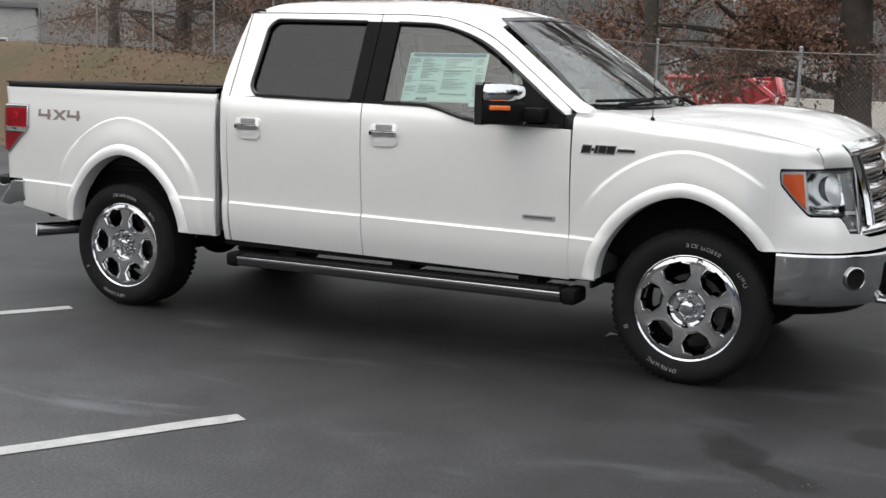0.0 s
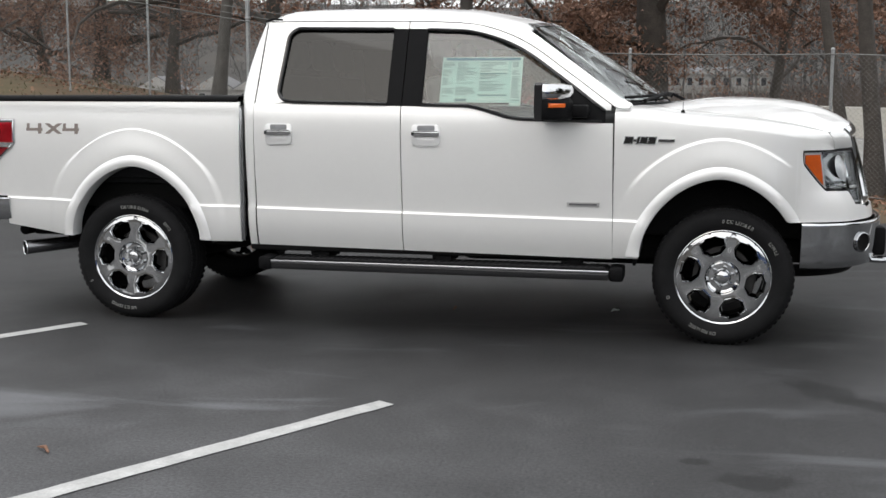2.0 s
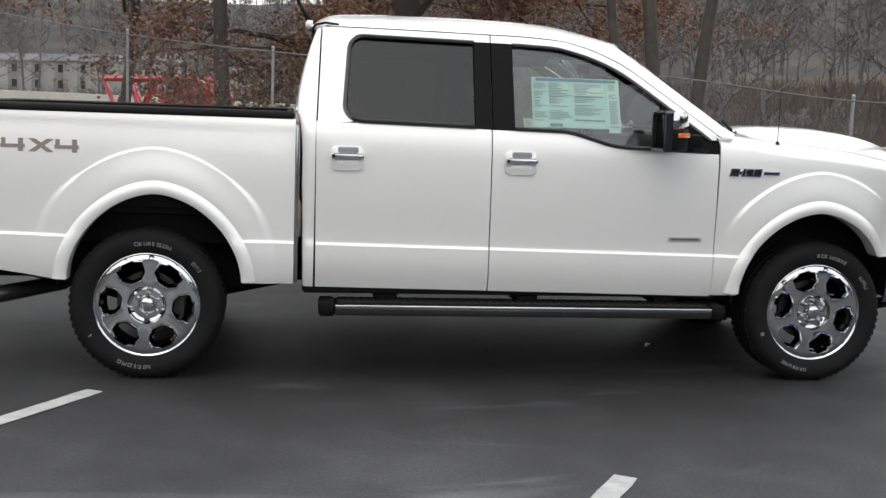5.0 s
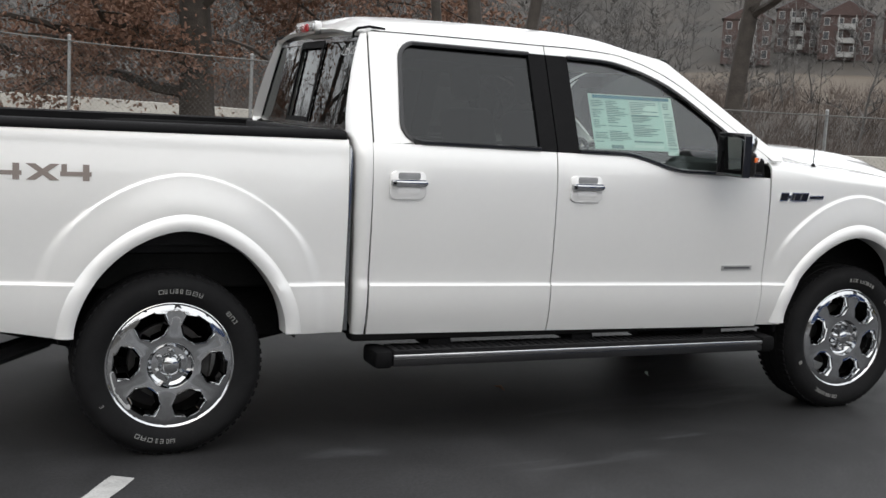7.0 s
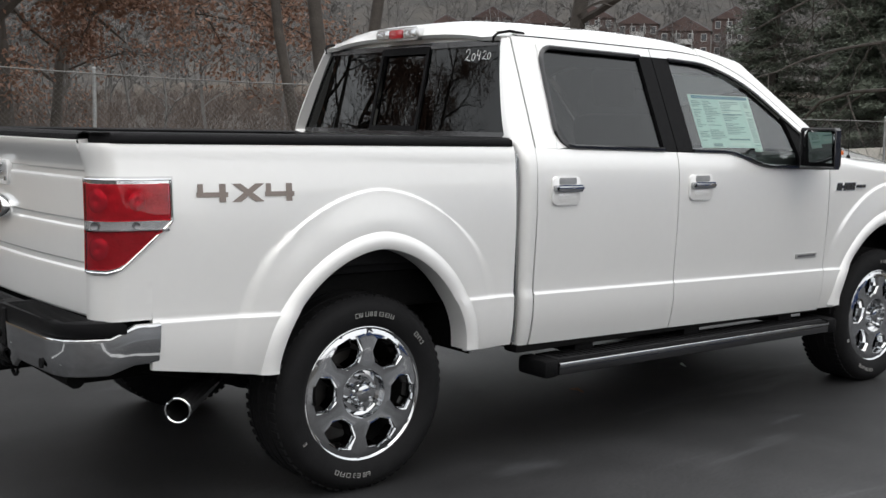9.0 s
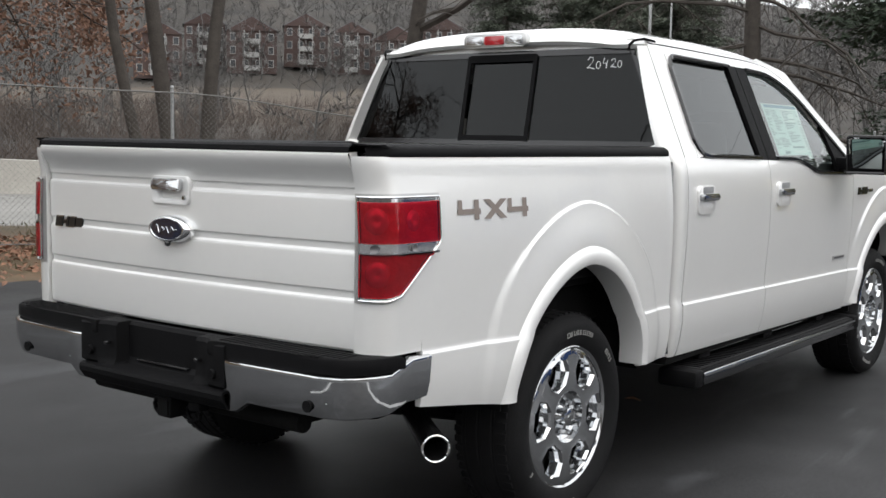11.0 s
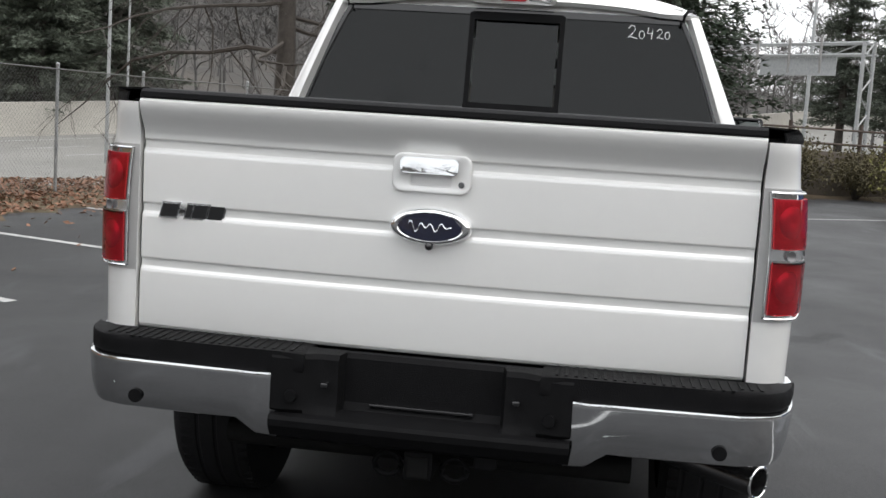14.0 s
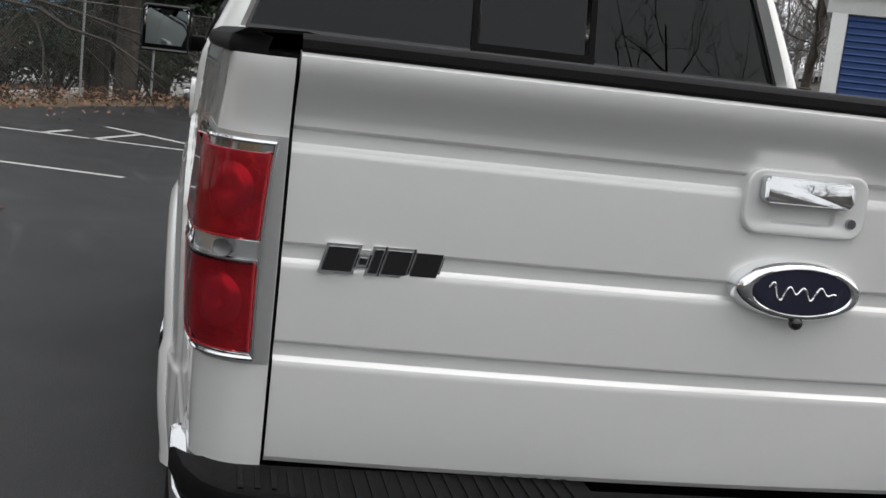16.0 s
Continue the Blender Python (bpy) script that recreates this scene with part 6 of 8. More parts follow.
def grille_sheet(edge0, edge1, n, m, off, t, crown=0.0):
    """A band between two edges, each a function of u giving (y, z)."""
    bm = bmesh.new()
    rows = []
    for u in span(0, 1, n):
        (y0, z0), (y1, z1) = edge0(u), edge1(u)
        rows.append([front_pt(y0 + (y1 - y0) * v, z0 + (z1 - z0) * v, off + crown * (1 - (2 * v - 1) ** 2)) for v in span(0, 1, m)])
    sheet(bm, rows)
    return thick(bm, t)


def grille_edge(z):
    """Half-width of the grille at height z."""
    return 0.695 - 0.07 * (z - 0.82) / 0.31 if z < 1.13 else 0.625 + 0.064 * (z - 1.13) / 0.114


grille = part("grille", grille_sheet(lambda u: (-0.60 + 1.2 * u, 0.80), lambda u: (-0.60 + 1.2 * u, 1.22), 24, 6, -0.06, 0.01), BLACK_G, truck, "large chrome grille with bright cross bars")
part("header_bar", grille_sheet(lambda u: (-0.685 + 1.37 * u, 1.247 + 0.028 * (1 - (2 * u - 1) ** 2)), lambda u: (-0.640 + 1.28 * u, 1.168 + 0.02 * (1 - (2 * u - 1) ** 2)), 30, 8, -0.002, 0.012, 0.022), CHROME, grille, "chrome bar along the hood edge")
part("lower_bar", grille_sheet(lambda u: (-0.685 + 1.37 * u, 0.800), lambda u: (-0.66 + 1.32 * u, 0.845), 30, 6, -0.006, 0.012, 0.014), CHROME, grille)
for s_ in (-1, 1):
    # chrome side band; its shadow and dark reflection are put into the tone
    part("side_bar", grille_sheet(lambda u: (s_ * grille_edge(0.815 + 0.40 * u), 0.815 + 0.40 * u), lambda u: (s_ * (grille_edge(0.815 + 0.40 * u) - 0.055), 0.815 + 0.40 * u), 16, 5, -0.004, 0.012, 0.006), CHROME_D, grille, "chrome grille edge, its shade put into a darker tone")
    part("nostril_bar", grille_sheet(lambda u: (s_ * (0.625 - 0.035 * u - 0.035 * math.sin(math.pi * u)), 1.195 - 0.345 * u), lambda u: (s_ * (0.545 - 0.02 * u - 0.035 * math.sin(math.pi * u)), 1.195 - 0.345 * u), 18, 8, 0.002, 0.02, 0.026), CHROME, grille, "chrome nostril bar")
for z in (0.915, 1.015, 1.115):
    part("cross_bar", grille_sheet(lambda u: (-0.53 + 1.06 * u, z - 0.026), lambda u: (-0.53 + 1.06 * u, z + 0.026), 20, 6, -0.02, 0.012, 0.018), CHROME, grille)
for i in range(16):
    z = 0.85 + 0.33 * i / 15
    part("mesh_bar", grille_sheet(lambda u: (-0.60 + 1.2 * u, z - 0.005), lambda u: (-0.60 + 1.2 * u, z + 0.005), 12, 2, -0.032, 0.006), CHROME_D, grille)


# ---- bumpers
def ring_sheet(plan, prof, t=0.012):
    """A skin along plan points (x, y) with outward normals; prof: (z, outward)."""
    bm = bmesh.new()
    rows = []
    for i, (x, y) in enumerate(plan):
        a, b = plan[max(i - 1, 0)], plan[min(i + 1, len(plan) - 1)]
        d = Vector((b[0] - a[0], b[1] - a[1])).normalized()
        n = Vector((d.y, -d.x))
        rows.append([(x + n.x * o, y + n.y * o, z) for z, o in prof])
    sheet(bm, rows)
    return thick(bm, t)


plan_y = spline((4.09, 0.952), (4.15, 0.946), (4.22, 0.928), (4.29, 0.893), (4.36, 0.844), (4.43, 0.775), (4.49, 0.690), (4.54, 0.585), (4.58, 0.45), (4.605, 0.25))
plan_f = [(x, -plan_y(x)) for x in span(4.092, 4.54, 22)] + [(4.562, -0.52), (4.582, -0.44), (4.598, -0.34), (4.606, -0.24), (4.612, 0.0)]
plan_f = plan_f + [(x, -y) for x, y in plan_f[-2::-1]]
bump_prof = [(0.712, -0.03), (0.717, -0.012), (0.716, -0.003), (0.711, 0.002), (0.704, 0.003), (0.695, 0.0025), (0.64, 0.001), (0.56, -0.003), (0.50, -0.010), (0.475, -0.018), (0.462, -0.028), (0.455, -0.045)]
fb = truck_part("front_bumper", ring_sheet(plan_f, bump_prof), CHROME, "chrome front bumper with fog lamp openings")
for s_ in (-1, 1):
    fog_m = Matrix.Translation((4.442, s_ * 0.774, 0.602)) @ Matrix.Rotation(s_ * radians(47), 4, "Z")
    rec = lathe([(0.060, -0.020), (0.058, 0.006), (0.052, 0.010), (0.048, 0.004), (0.046, -0.018)], 32)
    bmesh.ops.transform(rec, matrix=fog_m @ Matrix.Rotation(radians(-90), 4, "Z"), verts=rec.verts)
    rec = part("fog_lamp_recess", rec, CHROME_D, fb, "black round fog lamp opening")
    # near-black disc puts the shade of the open fog lamp hole into colour
    cup = lathe([(0.0, 0.003), (0.03, 0.003), (0.047, 0.004), (0.053, 0.009)], 28)
    bmesh.ops.transform(cup, matrix=fog_m @ Matrix.Rotation(radians(-90), 4, "Z"), verts=cup.verts)
    part("fog_hole_disc", cup, UNDER, rec)
    tow = tube([(4.45, s_ * 0.52, 0.47), (4.59, s_ * 0.52, 0.465), (4.63, s_ * 0.50, 0.465), (4.63, s_ * 0.46, 0.465), (4.58, s_ * 0.44, 0.465)], 0.016, 8)
    part("tow_hook", tow, CHROME_D, fb)
part("lower_intake", box(4.50, 4.615, -0.50, 0.50, 0.49, 0.66, 0.02), BLACK, fb)
truck_part("valance", ring_sheet([(x - 0.08, y * 0.93) for x, y in plan_f], [(0.47, 0), (0.43, -0.03), (0.395, -0.07), (0.39, -0.10)]), BLACK, "black plastic air dam under the front bumper")

# rear bumper
def rear_plan(y):
    return -1.205 - 0.03 * (1 - (abs(y) / 0.9) ** 2)


plan_c = [(-0.862, -0.953), (-0.95, -0.951), (-1.04, -0.941), (-1.10, -0.926), (-1.150, -0.902), (-1.185, -0.868), (-1.202, -0.828)] + [(rear_plan(y), -y) for y in span(0.80, 0.372, 8)]
rear_bumper = new("rear_bumper")
rear_bumper.parent = truck
rear_bumper["label"] = "chrome and black step bumper with round parking sensors"
rb_prof = [(0.738, -0.025), (0.737, -0.006), (0.728, 0.0), (0.69, 0.002), (0.64, 0.000), (0.60, -0.010), (0.582, -0.028)]


def chrome_corner():
    bm = bmesh.new()
    rows = []
    n = len(plan_c)
    for i, (x, y) in enumerate(plan_c):
        a, b = plan_c[max(i - 1, 0)], plan_c[min(i + 1, n - 1)]
        d = Vector((b[0] - a[0], b[1] - a[1])).normalized()
        nv = Vector((d.y, -d.x))
        if nv.x > 0.2 or nv.y > 0.2:
            nv = -nv
        top, drop = (0.762, 0.585) if x > -0.99 else (0.724, 0.583)
        if x > -0.99:
            drop = 0.612
        if abs(y) < 0.5:
            drop = 0.59 - 0.05 * step(0.5, 0.40, abs(y))
        ins = -0.014 if i == n - 1 else 0.0
        row = []
        for k, o in ((0.0, -0.030), (0.006, -0.008), (0.03, 0.001), (0.07, 0.003), (0.12, 0.0025), (0.3, 0.001), (0.6, -0.003), (0.85, -0.012), (0.96, -0.020), (1.0, -0.034)):
            z = top + (drop - top) * k
            row.append((x + nv.x * (o + ins), y + nv.y * (o + ins), z))
        rows.append(row)
    sheet(bm, rows)
    return thick(bm, 0.010)


for flip in (True, False):
    bm = chrome_corner()
    ch = part("chrome_corner", mirrored(bm) if flip else bm, CHROME, rear_bumper, "polished chrome bumper end")
    bm = bmesh.new()
    s_ = 1 if flip else -1
    bmesh.ops.create_cone(bm, segments=24, radius1=0.019, radius2=0.018, depth=0.007, cap_ends=True, matrix=Matrix.Translation((rear_plan(0.75) + 0.001, s_ * 0.75, 0.622)) @ Euler((0, radians(-90), 0)).to_matrix().to_4x4())
    part("parking_sensor", bm, BLACK, ch, "black round parking sensor")

# black step pads with ribs, centre section with a number plate recess
pad_plan = [(-0.985, 0.952), (-1.08, 0.931), (-1.14, 0.903), (-1.178, 0.862), (-1.195, 0.81)] + [(rear_plan(y) + 0.012, y) for y in span(0.72, 0.30, 6)]
for s_ in (-1, 1):
    poly = [(x, s_ * y) for x, y in pad_plan] + [(-1.075, s_ * 0.30), (-1.075, s_ * 0.80), (-1.06, s_ * 0.90)]
    pad = part("step_pad", prism(poly, 0.722, 0.776, 0.012, axis="z"), BLACK, rear_bumper, "black ribbed step pad")
    for i in range(22):
        y = s_ * (0.34 + 0.024 * i)
        part("rib", box(-1.20 + (0.03 if i > 18 else 0), -1.085, y - 0.004, y + 0.004, 0.775, 0.7785), BLACK, pad)
bm = bmesh.new()
rows = []
for y in (-0.385, -0.36, -0.30, -0.26, -0.215, -0.205, -0.10, 0.0, 0.10, 0.205, 0.215, 0.26, 0.30, 0.36, 0.385):
    inset = 0.078 if abs(y) < 0.21 else (0.03 if abs(y) < 0.27 else (0.012 if abs(y) < 0.31 else 0.0))
    x = rear_plan(y) + 0.006
    rows.append([(x + 0.10, y, 0.775), (x + inset + 0.012, y, 0.772), (x + inset, y, 0.76), (x + inset, y, 0.645), (x + inset * 0.75, y, 0.628), (x + 0.012, y, 0.618), (x - 0.006, y, 0.612), (x - 0.012, y, 0.602), (x - 0.010, y, 0.585), (x + 0.012, y, 0.555), (x + 0.06, y, 0.535)])
sheet(bm, rows)
centre = part("centre_section", thick(bm, 0.01), BLACK, rear_bumper, "black plastic bumper centre with an empty plate recess", 25)
for y in (-0.245, 0.245):
    part("plate_lamp", box(rear_plan(0) + 0.010, rear_plan(0) + 0.034, y - 0.010, y + 0.010, 0.692, 0.706, 0.004), BLACK_G, centre)
part("plate_ledge", box(rear_plan(0) + 0.066, rear_plan(0) + 0.088, -0.135, 0.135, 0.640, 0.648, 0.002), BLACK_G, centre)
for y in (-0.33, 0.33):
    bm = bmesh.new()
    bmesh.ops.create_cone(bm, segments=20, radius1=0.017, radius2=0.015, depth=0.010, cap_ends=True, matrix=Matrix.Translation((rear_plan(y) + 0.002, y, 0.665)) @ Euler((0, radians(-90), 0)).to_matrix().to_4x4())
    part("parking_sensor", bm, BLACK, centre)
# hitch
hitch = part("hitch_receiver", box(-1.16, -0.75, -0.038, 0.038, 0.455, 0.531, 0.006), BLACK, truck, "black square tow hitch receiver")
part("receiver_mouth", box(-1.166, -1.155, -0.027, 0.027, 0.466, 0.520), UNDER, hitch)
for s_ in (-1, 1):
    part("chain_loop", tube([(-1.10, s_ * (0.09 + 0.035 * math.cos(a)), 0.475 + 0.03 * math.sin(a)) for a in span(0, 2 * math.pi, 12)], 0.008, 6), BLACK, hitch)
part("cross_tube", tube([(-1.02, -0.55, 0.50), (-1.02, 0.55, 0.50)], 0.035, 10), UNDER, hitch)
part("connector_box", box(-1.175, -1.13, -0.205, -0.145, 0.505, 0.565, 0.008), BLACK, hitch)

# ---- tailgate
gate_prof = [(0.772, 0.018), (0.777, 0.006), (0.785, 0.001), (0.80, 0.0)]
for zt, zb in ((0.966, 0.938), (1.116, 1.088), (1.287, 1.259)):
    gate_prof += [(zb - 0.012, -0.0008), (zb - 0.006, -0.0004), (zb - 0.0015, 0.0008), (zb + 0.003, 0.0062), (zb + 0.0055, 0.0078), (zt - 0.007, 0.0085), (zt - 0.003, 0.0078), (zt, 0.0030), (zt + 0.003, 0.0012), (zt + 0.014, 0.0010)]
gate_prof += [(1.308, -0.0015), (1.325, -0.010), (1.345, -0.025), (1.365, -0.038), (1.380, -0.0425), (1.390, -0.042), (1.395, -0.036), (1.398, 0.0)]


def gate_x(y):
    return -1.062 - 0.040 * (1 - (abs(y) / 0.80) ** 2)


bm = bmesh.new()
sheet(bm, [[(gate_x(y) + d, y, z) for z, d in gate_prof] for y in span(-0.8095, 0.8095, 28)])
tailgate = part("tailgate", thick(bm, 0.03), PAINT, truck, "closed pearl white tailgate with three pressed lines", 24)
part("top_cap", (lambda b: (sheet(b, [[(gate_x(y) + d, y, z) for d, z in ((-0.036, 1.396), (-0.040, 1.401), (-0.037, 1.413), (-0.022, 1.421), (0.05, 1.424), (0.075, 1.415), (0.078, 1.36))] for y in span(-0.8095, 0.8095, 28)]), thick(b, 0.004))[1])(bmesh.new()), BLACK, tailgate, "black plastic cap along the top edge")
part("inner_skin", box(-1.03, -0.995, -0.79, 0.79, 0.80, 1.40, 0.01), LINER, tailgate)
# handle
bm = bmesh.new()


def bezel_ring(w, h, r, off, dy=0.0, dz=0.0):
    ring = rounded(w, h, r)
    return [(gate_x(0) - off, dy + p[0], dz + p[1]) for p in ring + ring[:1]]


sheet(bm, [bezel_ring(0.205, 0.100, 0.026, -0.012), bezel_ring(0.205, 0.100, 0.026, 0.009), bezel_ring(0.202, 0.097, 0.025, 0.0112), bezel_ring(0.196, 0.091, 0.022, 0.0118), bezel_ring(0.186, 0.081, 0.018, 0.0100), bezel_ring(0.114, 0.046, 0.009, 0.0098, 0.003, -0.012), bezel_ring(0.110, 0.042, 0.008, 0.0085, 0.003, -0.012), bezel_ring(0.104, 0.036, 0.008, 0.0008, 0.003, -0.012), bezel_ring(0.02, 0.006, 0.002, 0.0006, 0.003, -0.012)])
hz = part("handle_bezel", bm, PAINT_B, tailgate, "white handle surround with a lock and a hollow below the pull", 50)
hz.location = (0, 0.018, 1.250)
pull = prism(rounded(0.150, 0.040, 0.008), gate_x(0) - 0.024, gate_x(0) - 0.003, 0.006, axis="x")
for v in pull.verts:
    v.co.x += 0.16 * v.co.z - 0.004
part("chrome_pull", pull, CHROME, hz, "chrome pull handle").location = (0, 0.006, 0.020)
bm = bmesh.new()
bmesh.ops.create_cone(bm, segments=20, radius1=0.0085, radius2=0.0075, depth=0.008, cap_ends=True, matrix=Matrix.Translation((gate_x(0) - 0.012, -0.078, -0.024)) @ Euler((0, radians(-90), 0)).to_matrix().to_4x4())
part("lock", bm, CHROME_D, hz)


def ellipse_pad(a, b, x0, x1, bevel):
    return prism([(a * math.cos(t), b * math.sin(t)) for t in span(0, 2 * math.pi, 48)[:-1]], x0, x1, bevel, axis="x")


# oval badge: dark enamel in a chrome rim, the mark a plain pale stroke
bx = gate_x(0)
bm = bmesh.new()
sheet(bm, [[(bx - o, 0.110 * k * math.cos(t), 0.049 * (k - 0.10 * (1 - k)) * math.sin(t)) for t in span(0, 2 * math.pi, 72)] for k, o in ((1.0, -0.012), (1.0, 0.006), (0.985, 0.016), (0.95, 0.024), (0.90, 0.0295), (0.84, 0.0325), (0.78, 0.033), (0.755, 0.031), (0.74, 0.027))])
ov = part("oval_badge", bm, CHROME_B, tailgate, "chrome oval badge with a dark blue centre", 60)
ov.location = (0, 0.012, 1.115)
part("badge_centre", ellipse_pad(0.0835, 0.0358, bx - 0.031, bx - 0.022, 0.001), EMBLEM, ov)
bm = tube([(bx - 0.0318, 0.056 - 0.112 * k / 90, 0.0105 * math.sin(k * 0.30) * (1 - k / 160) + 0.005 * math.cos(k * 0.17)) for k in range(91)], 0.0017, 6)
part("badge_mark", bm, SILVERR, ov)
bm = bmesh.new()
bmesh.ops.create_uvsphere(bm, u_segments=14, v_segments=8, radius=0.011, matrix=Matrix.Translation((bx - 0.026, 0.0, -0.050)))
part("camera_eye", bm, BLACK_G, ov, "small black reversing camera")


def badge(name, blocks, place, parent, depth=0.012, label="", slope=0.25, mats=(SILVERR, BLACK_G), grow=0.006):
    """A row of slanted plain blocks, dark on a chrome edge; place(u, v, off) lays them on a surface."""
    base = None
    for material, g, o0, o1 in ((mats[0], grow, 0.0, depth * 0.7), (mats[1], 0.0, depth * 0.6, depth)):
        bm = bmesh.new()
        for u, v, w, h in blocks:
            q = [(u - g, v - g), (u + w + g, v - g), (u + w + g, v + h + g), (u - g, v + h + g)]
            lo = [bm.verts.new(place(a + slope * b, b, o0)) for a, b in q]
            hi = [bm.verts.new(place(a + slope * b, b, o1)) for a, b in q]
            bm.faces.new(hi)
            bm.faces.new(lo[::-1])
            for i in range(4):
                j = (i + 1) % 4
                bm.faces.new((lo[i], lo[j], hi[j], hi[i]))
        base = part(name if base is None else "badge_face", bm, material, parent if base is None else base, label if base is None else "", weld=False)
    return base


blocks = [(0.0, 0.0, 0.044, 0.036), (0.0505, 0.012, 0.012, 0.010), (0.069, 0.0, 0.013, 0.036), (0.0885, 0.0, 0.037, 0.036), (0.132, 0.0, 0.040, 0.036)]
badge("name_badge", blocks, lambda u, v, o: (gate_x(0.65) - o + 0.008, 0.752 - u, 1.084 + v), tailgate, 0.014, "dark slanted name badge edged in chrome", grow=0.0045)
side_blocks = [(u, v, w, h) for u, v, w, h in blocks] + [(0.19, 0.012, 0.085, 0.010)]
for s_ in (1, -1):
    badge("name_badge", side_blocks, lambda u, v, o: (3.098 + u, -s_ * (side(3.098 + u, 1.165 + v) + o), 1.158 + v + 0.0), truck, 0.010, "dark slanted name badge edged in chrome", grow=0.0045)
    bm = bmesh.new()
    for dx in span(0, 0.18, 1)[:1]:
        rows = [[(2.778 + u, -s_ * (side(2.778 + u, 0.792 + v) + 0.005), 0.790 + v) for v in (0.0, 0.024)] for u in span(0, 0.186, 6)]
        sheet(bm, rows)
    plate = part("engine_badge", thick(bm, 0.005), SATIN, truck, "small silver engine badge on the door")
    bm = bmesh.new()
    sheet(bm, [[(2.790 + u, -s_ * (side(2.790 + u, 0.802) + 0.0068), 0.797 + v) for v in (0.0, 0.010)] for u in span(0, 0.160, 6)])
    part("badge_print", thick(bm, 0.001), GREYB, plate)


# 4X4 decals on the bed sides
def decal(s_, which):
    bm = bmesh.new()
    H, W = 0.066, 0.118

    def put(u, v):
        x = -0.722 + 1.055 * (u if s_ > 0 else 0.37 - u)
        z = 1.178 + v
        return (x, -s_ * (side(x, z) + 0.0025), z)

    if which == 1:
        for u0, u1 in ((0.128, 0.216), (0.216, 0.128)):
            bm.faces.new([bm.verts.new(put(a, b)) for a, b in ((u0, 0.0), (u0 + 0.034, 0.0), (u1 + 0.034, H), (u1, H))])
    else:
        u = 0.252 if which else 0.0
        for p, q, w, h in ((u + 0.004, 0.030, 0.020, H - 0.030), (u, 0.018, W - 0.004, 0.018), (u + 0.082, 0.0, 0.024, H)):
            bm.faces.new([bm.verts.new(put(a, b)) for a, b in ((p, q), (p + w, q), (p + w, q + h), (p, q + h))])
    bmesh.ops.subdivide_edges(bm, edges=bm.edges[:], cuts=2, use_grid_fill=True)
    return bm


for s_ in (1, -1):
    dec = new("decal")
    dec.parent = truck
    dec["label"] = "taupe block decal reading 4X4"
    for k in range(3):
        part("character", decal(s_, k), TAUPE, dec, weld=False)

# ---- tail lamps
def tl_lo(s):
    return 0.945 if s < -0.05 else linear((-0.05, 0.945), (-0.012, 0.958), (0.172, 1.122), (0.3, 1.2))(s)


def tl_sheet(s0, s1, lo, hi, off, n=18, m=8, t=0.008):
    bm = bmesh.new()
    sheet(bm, [[bed_path(s, z, off) for z in span(lo(s), hi(s), m)] for s in span(s0, s1, n)])
    return thick(bm, t)


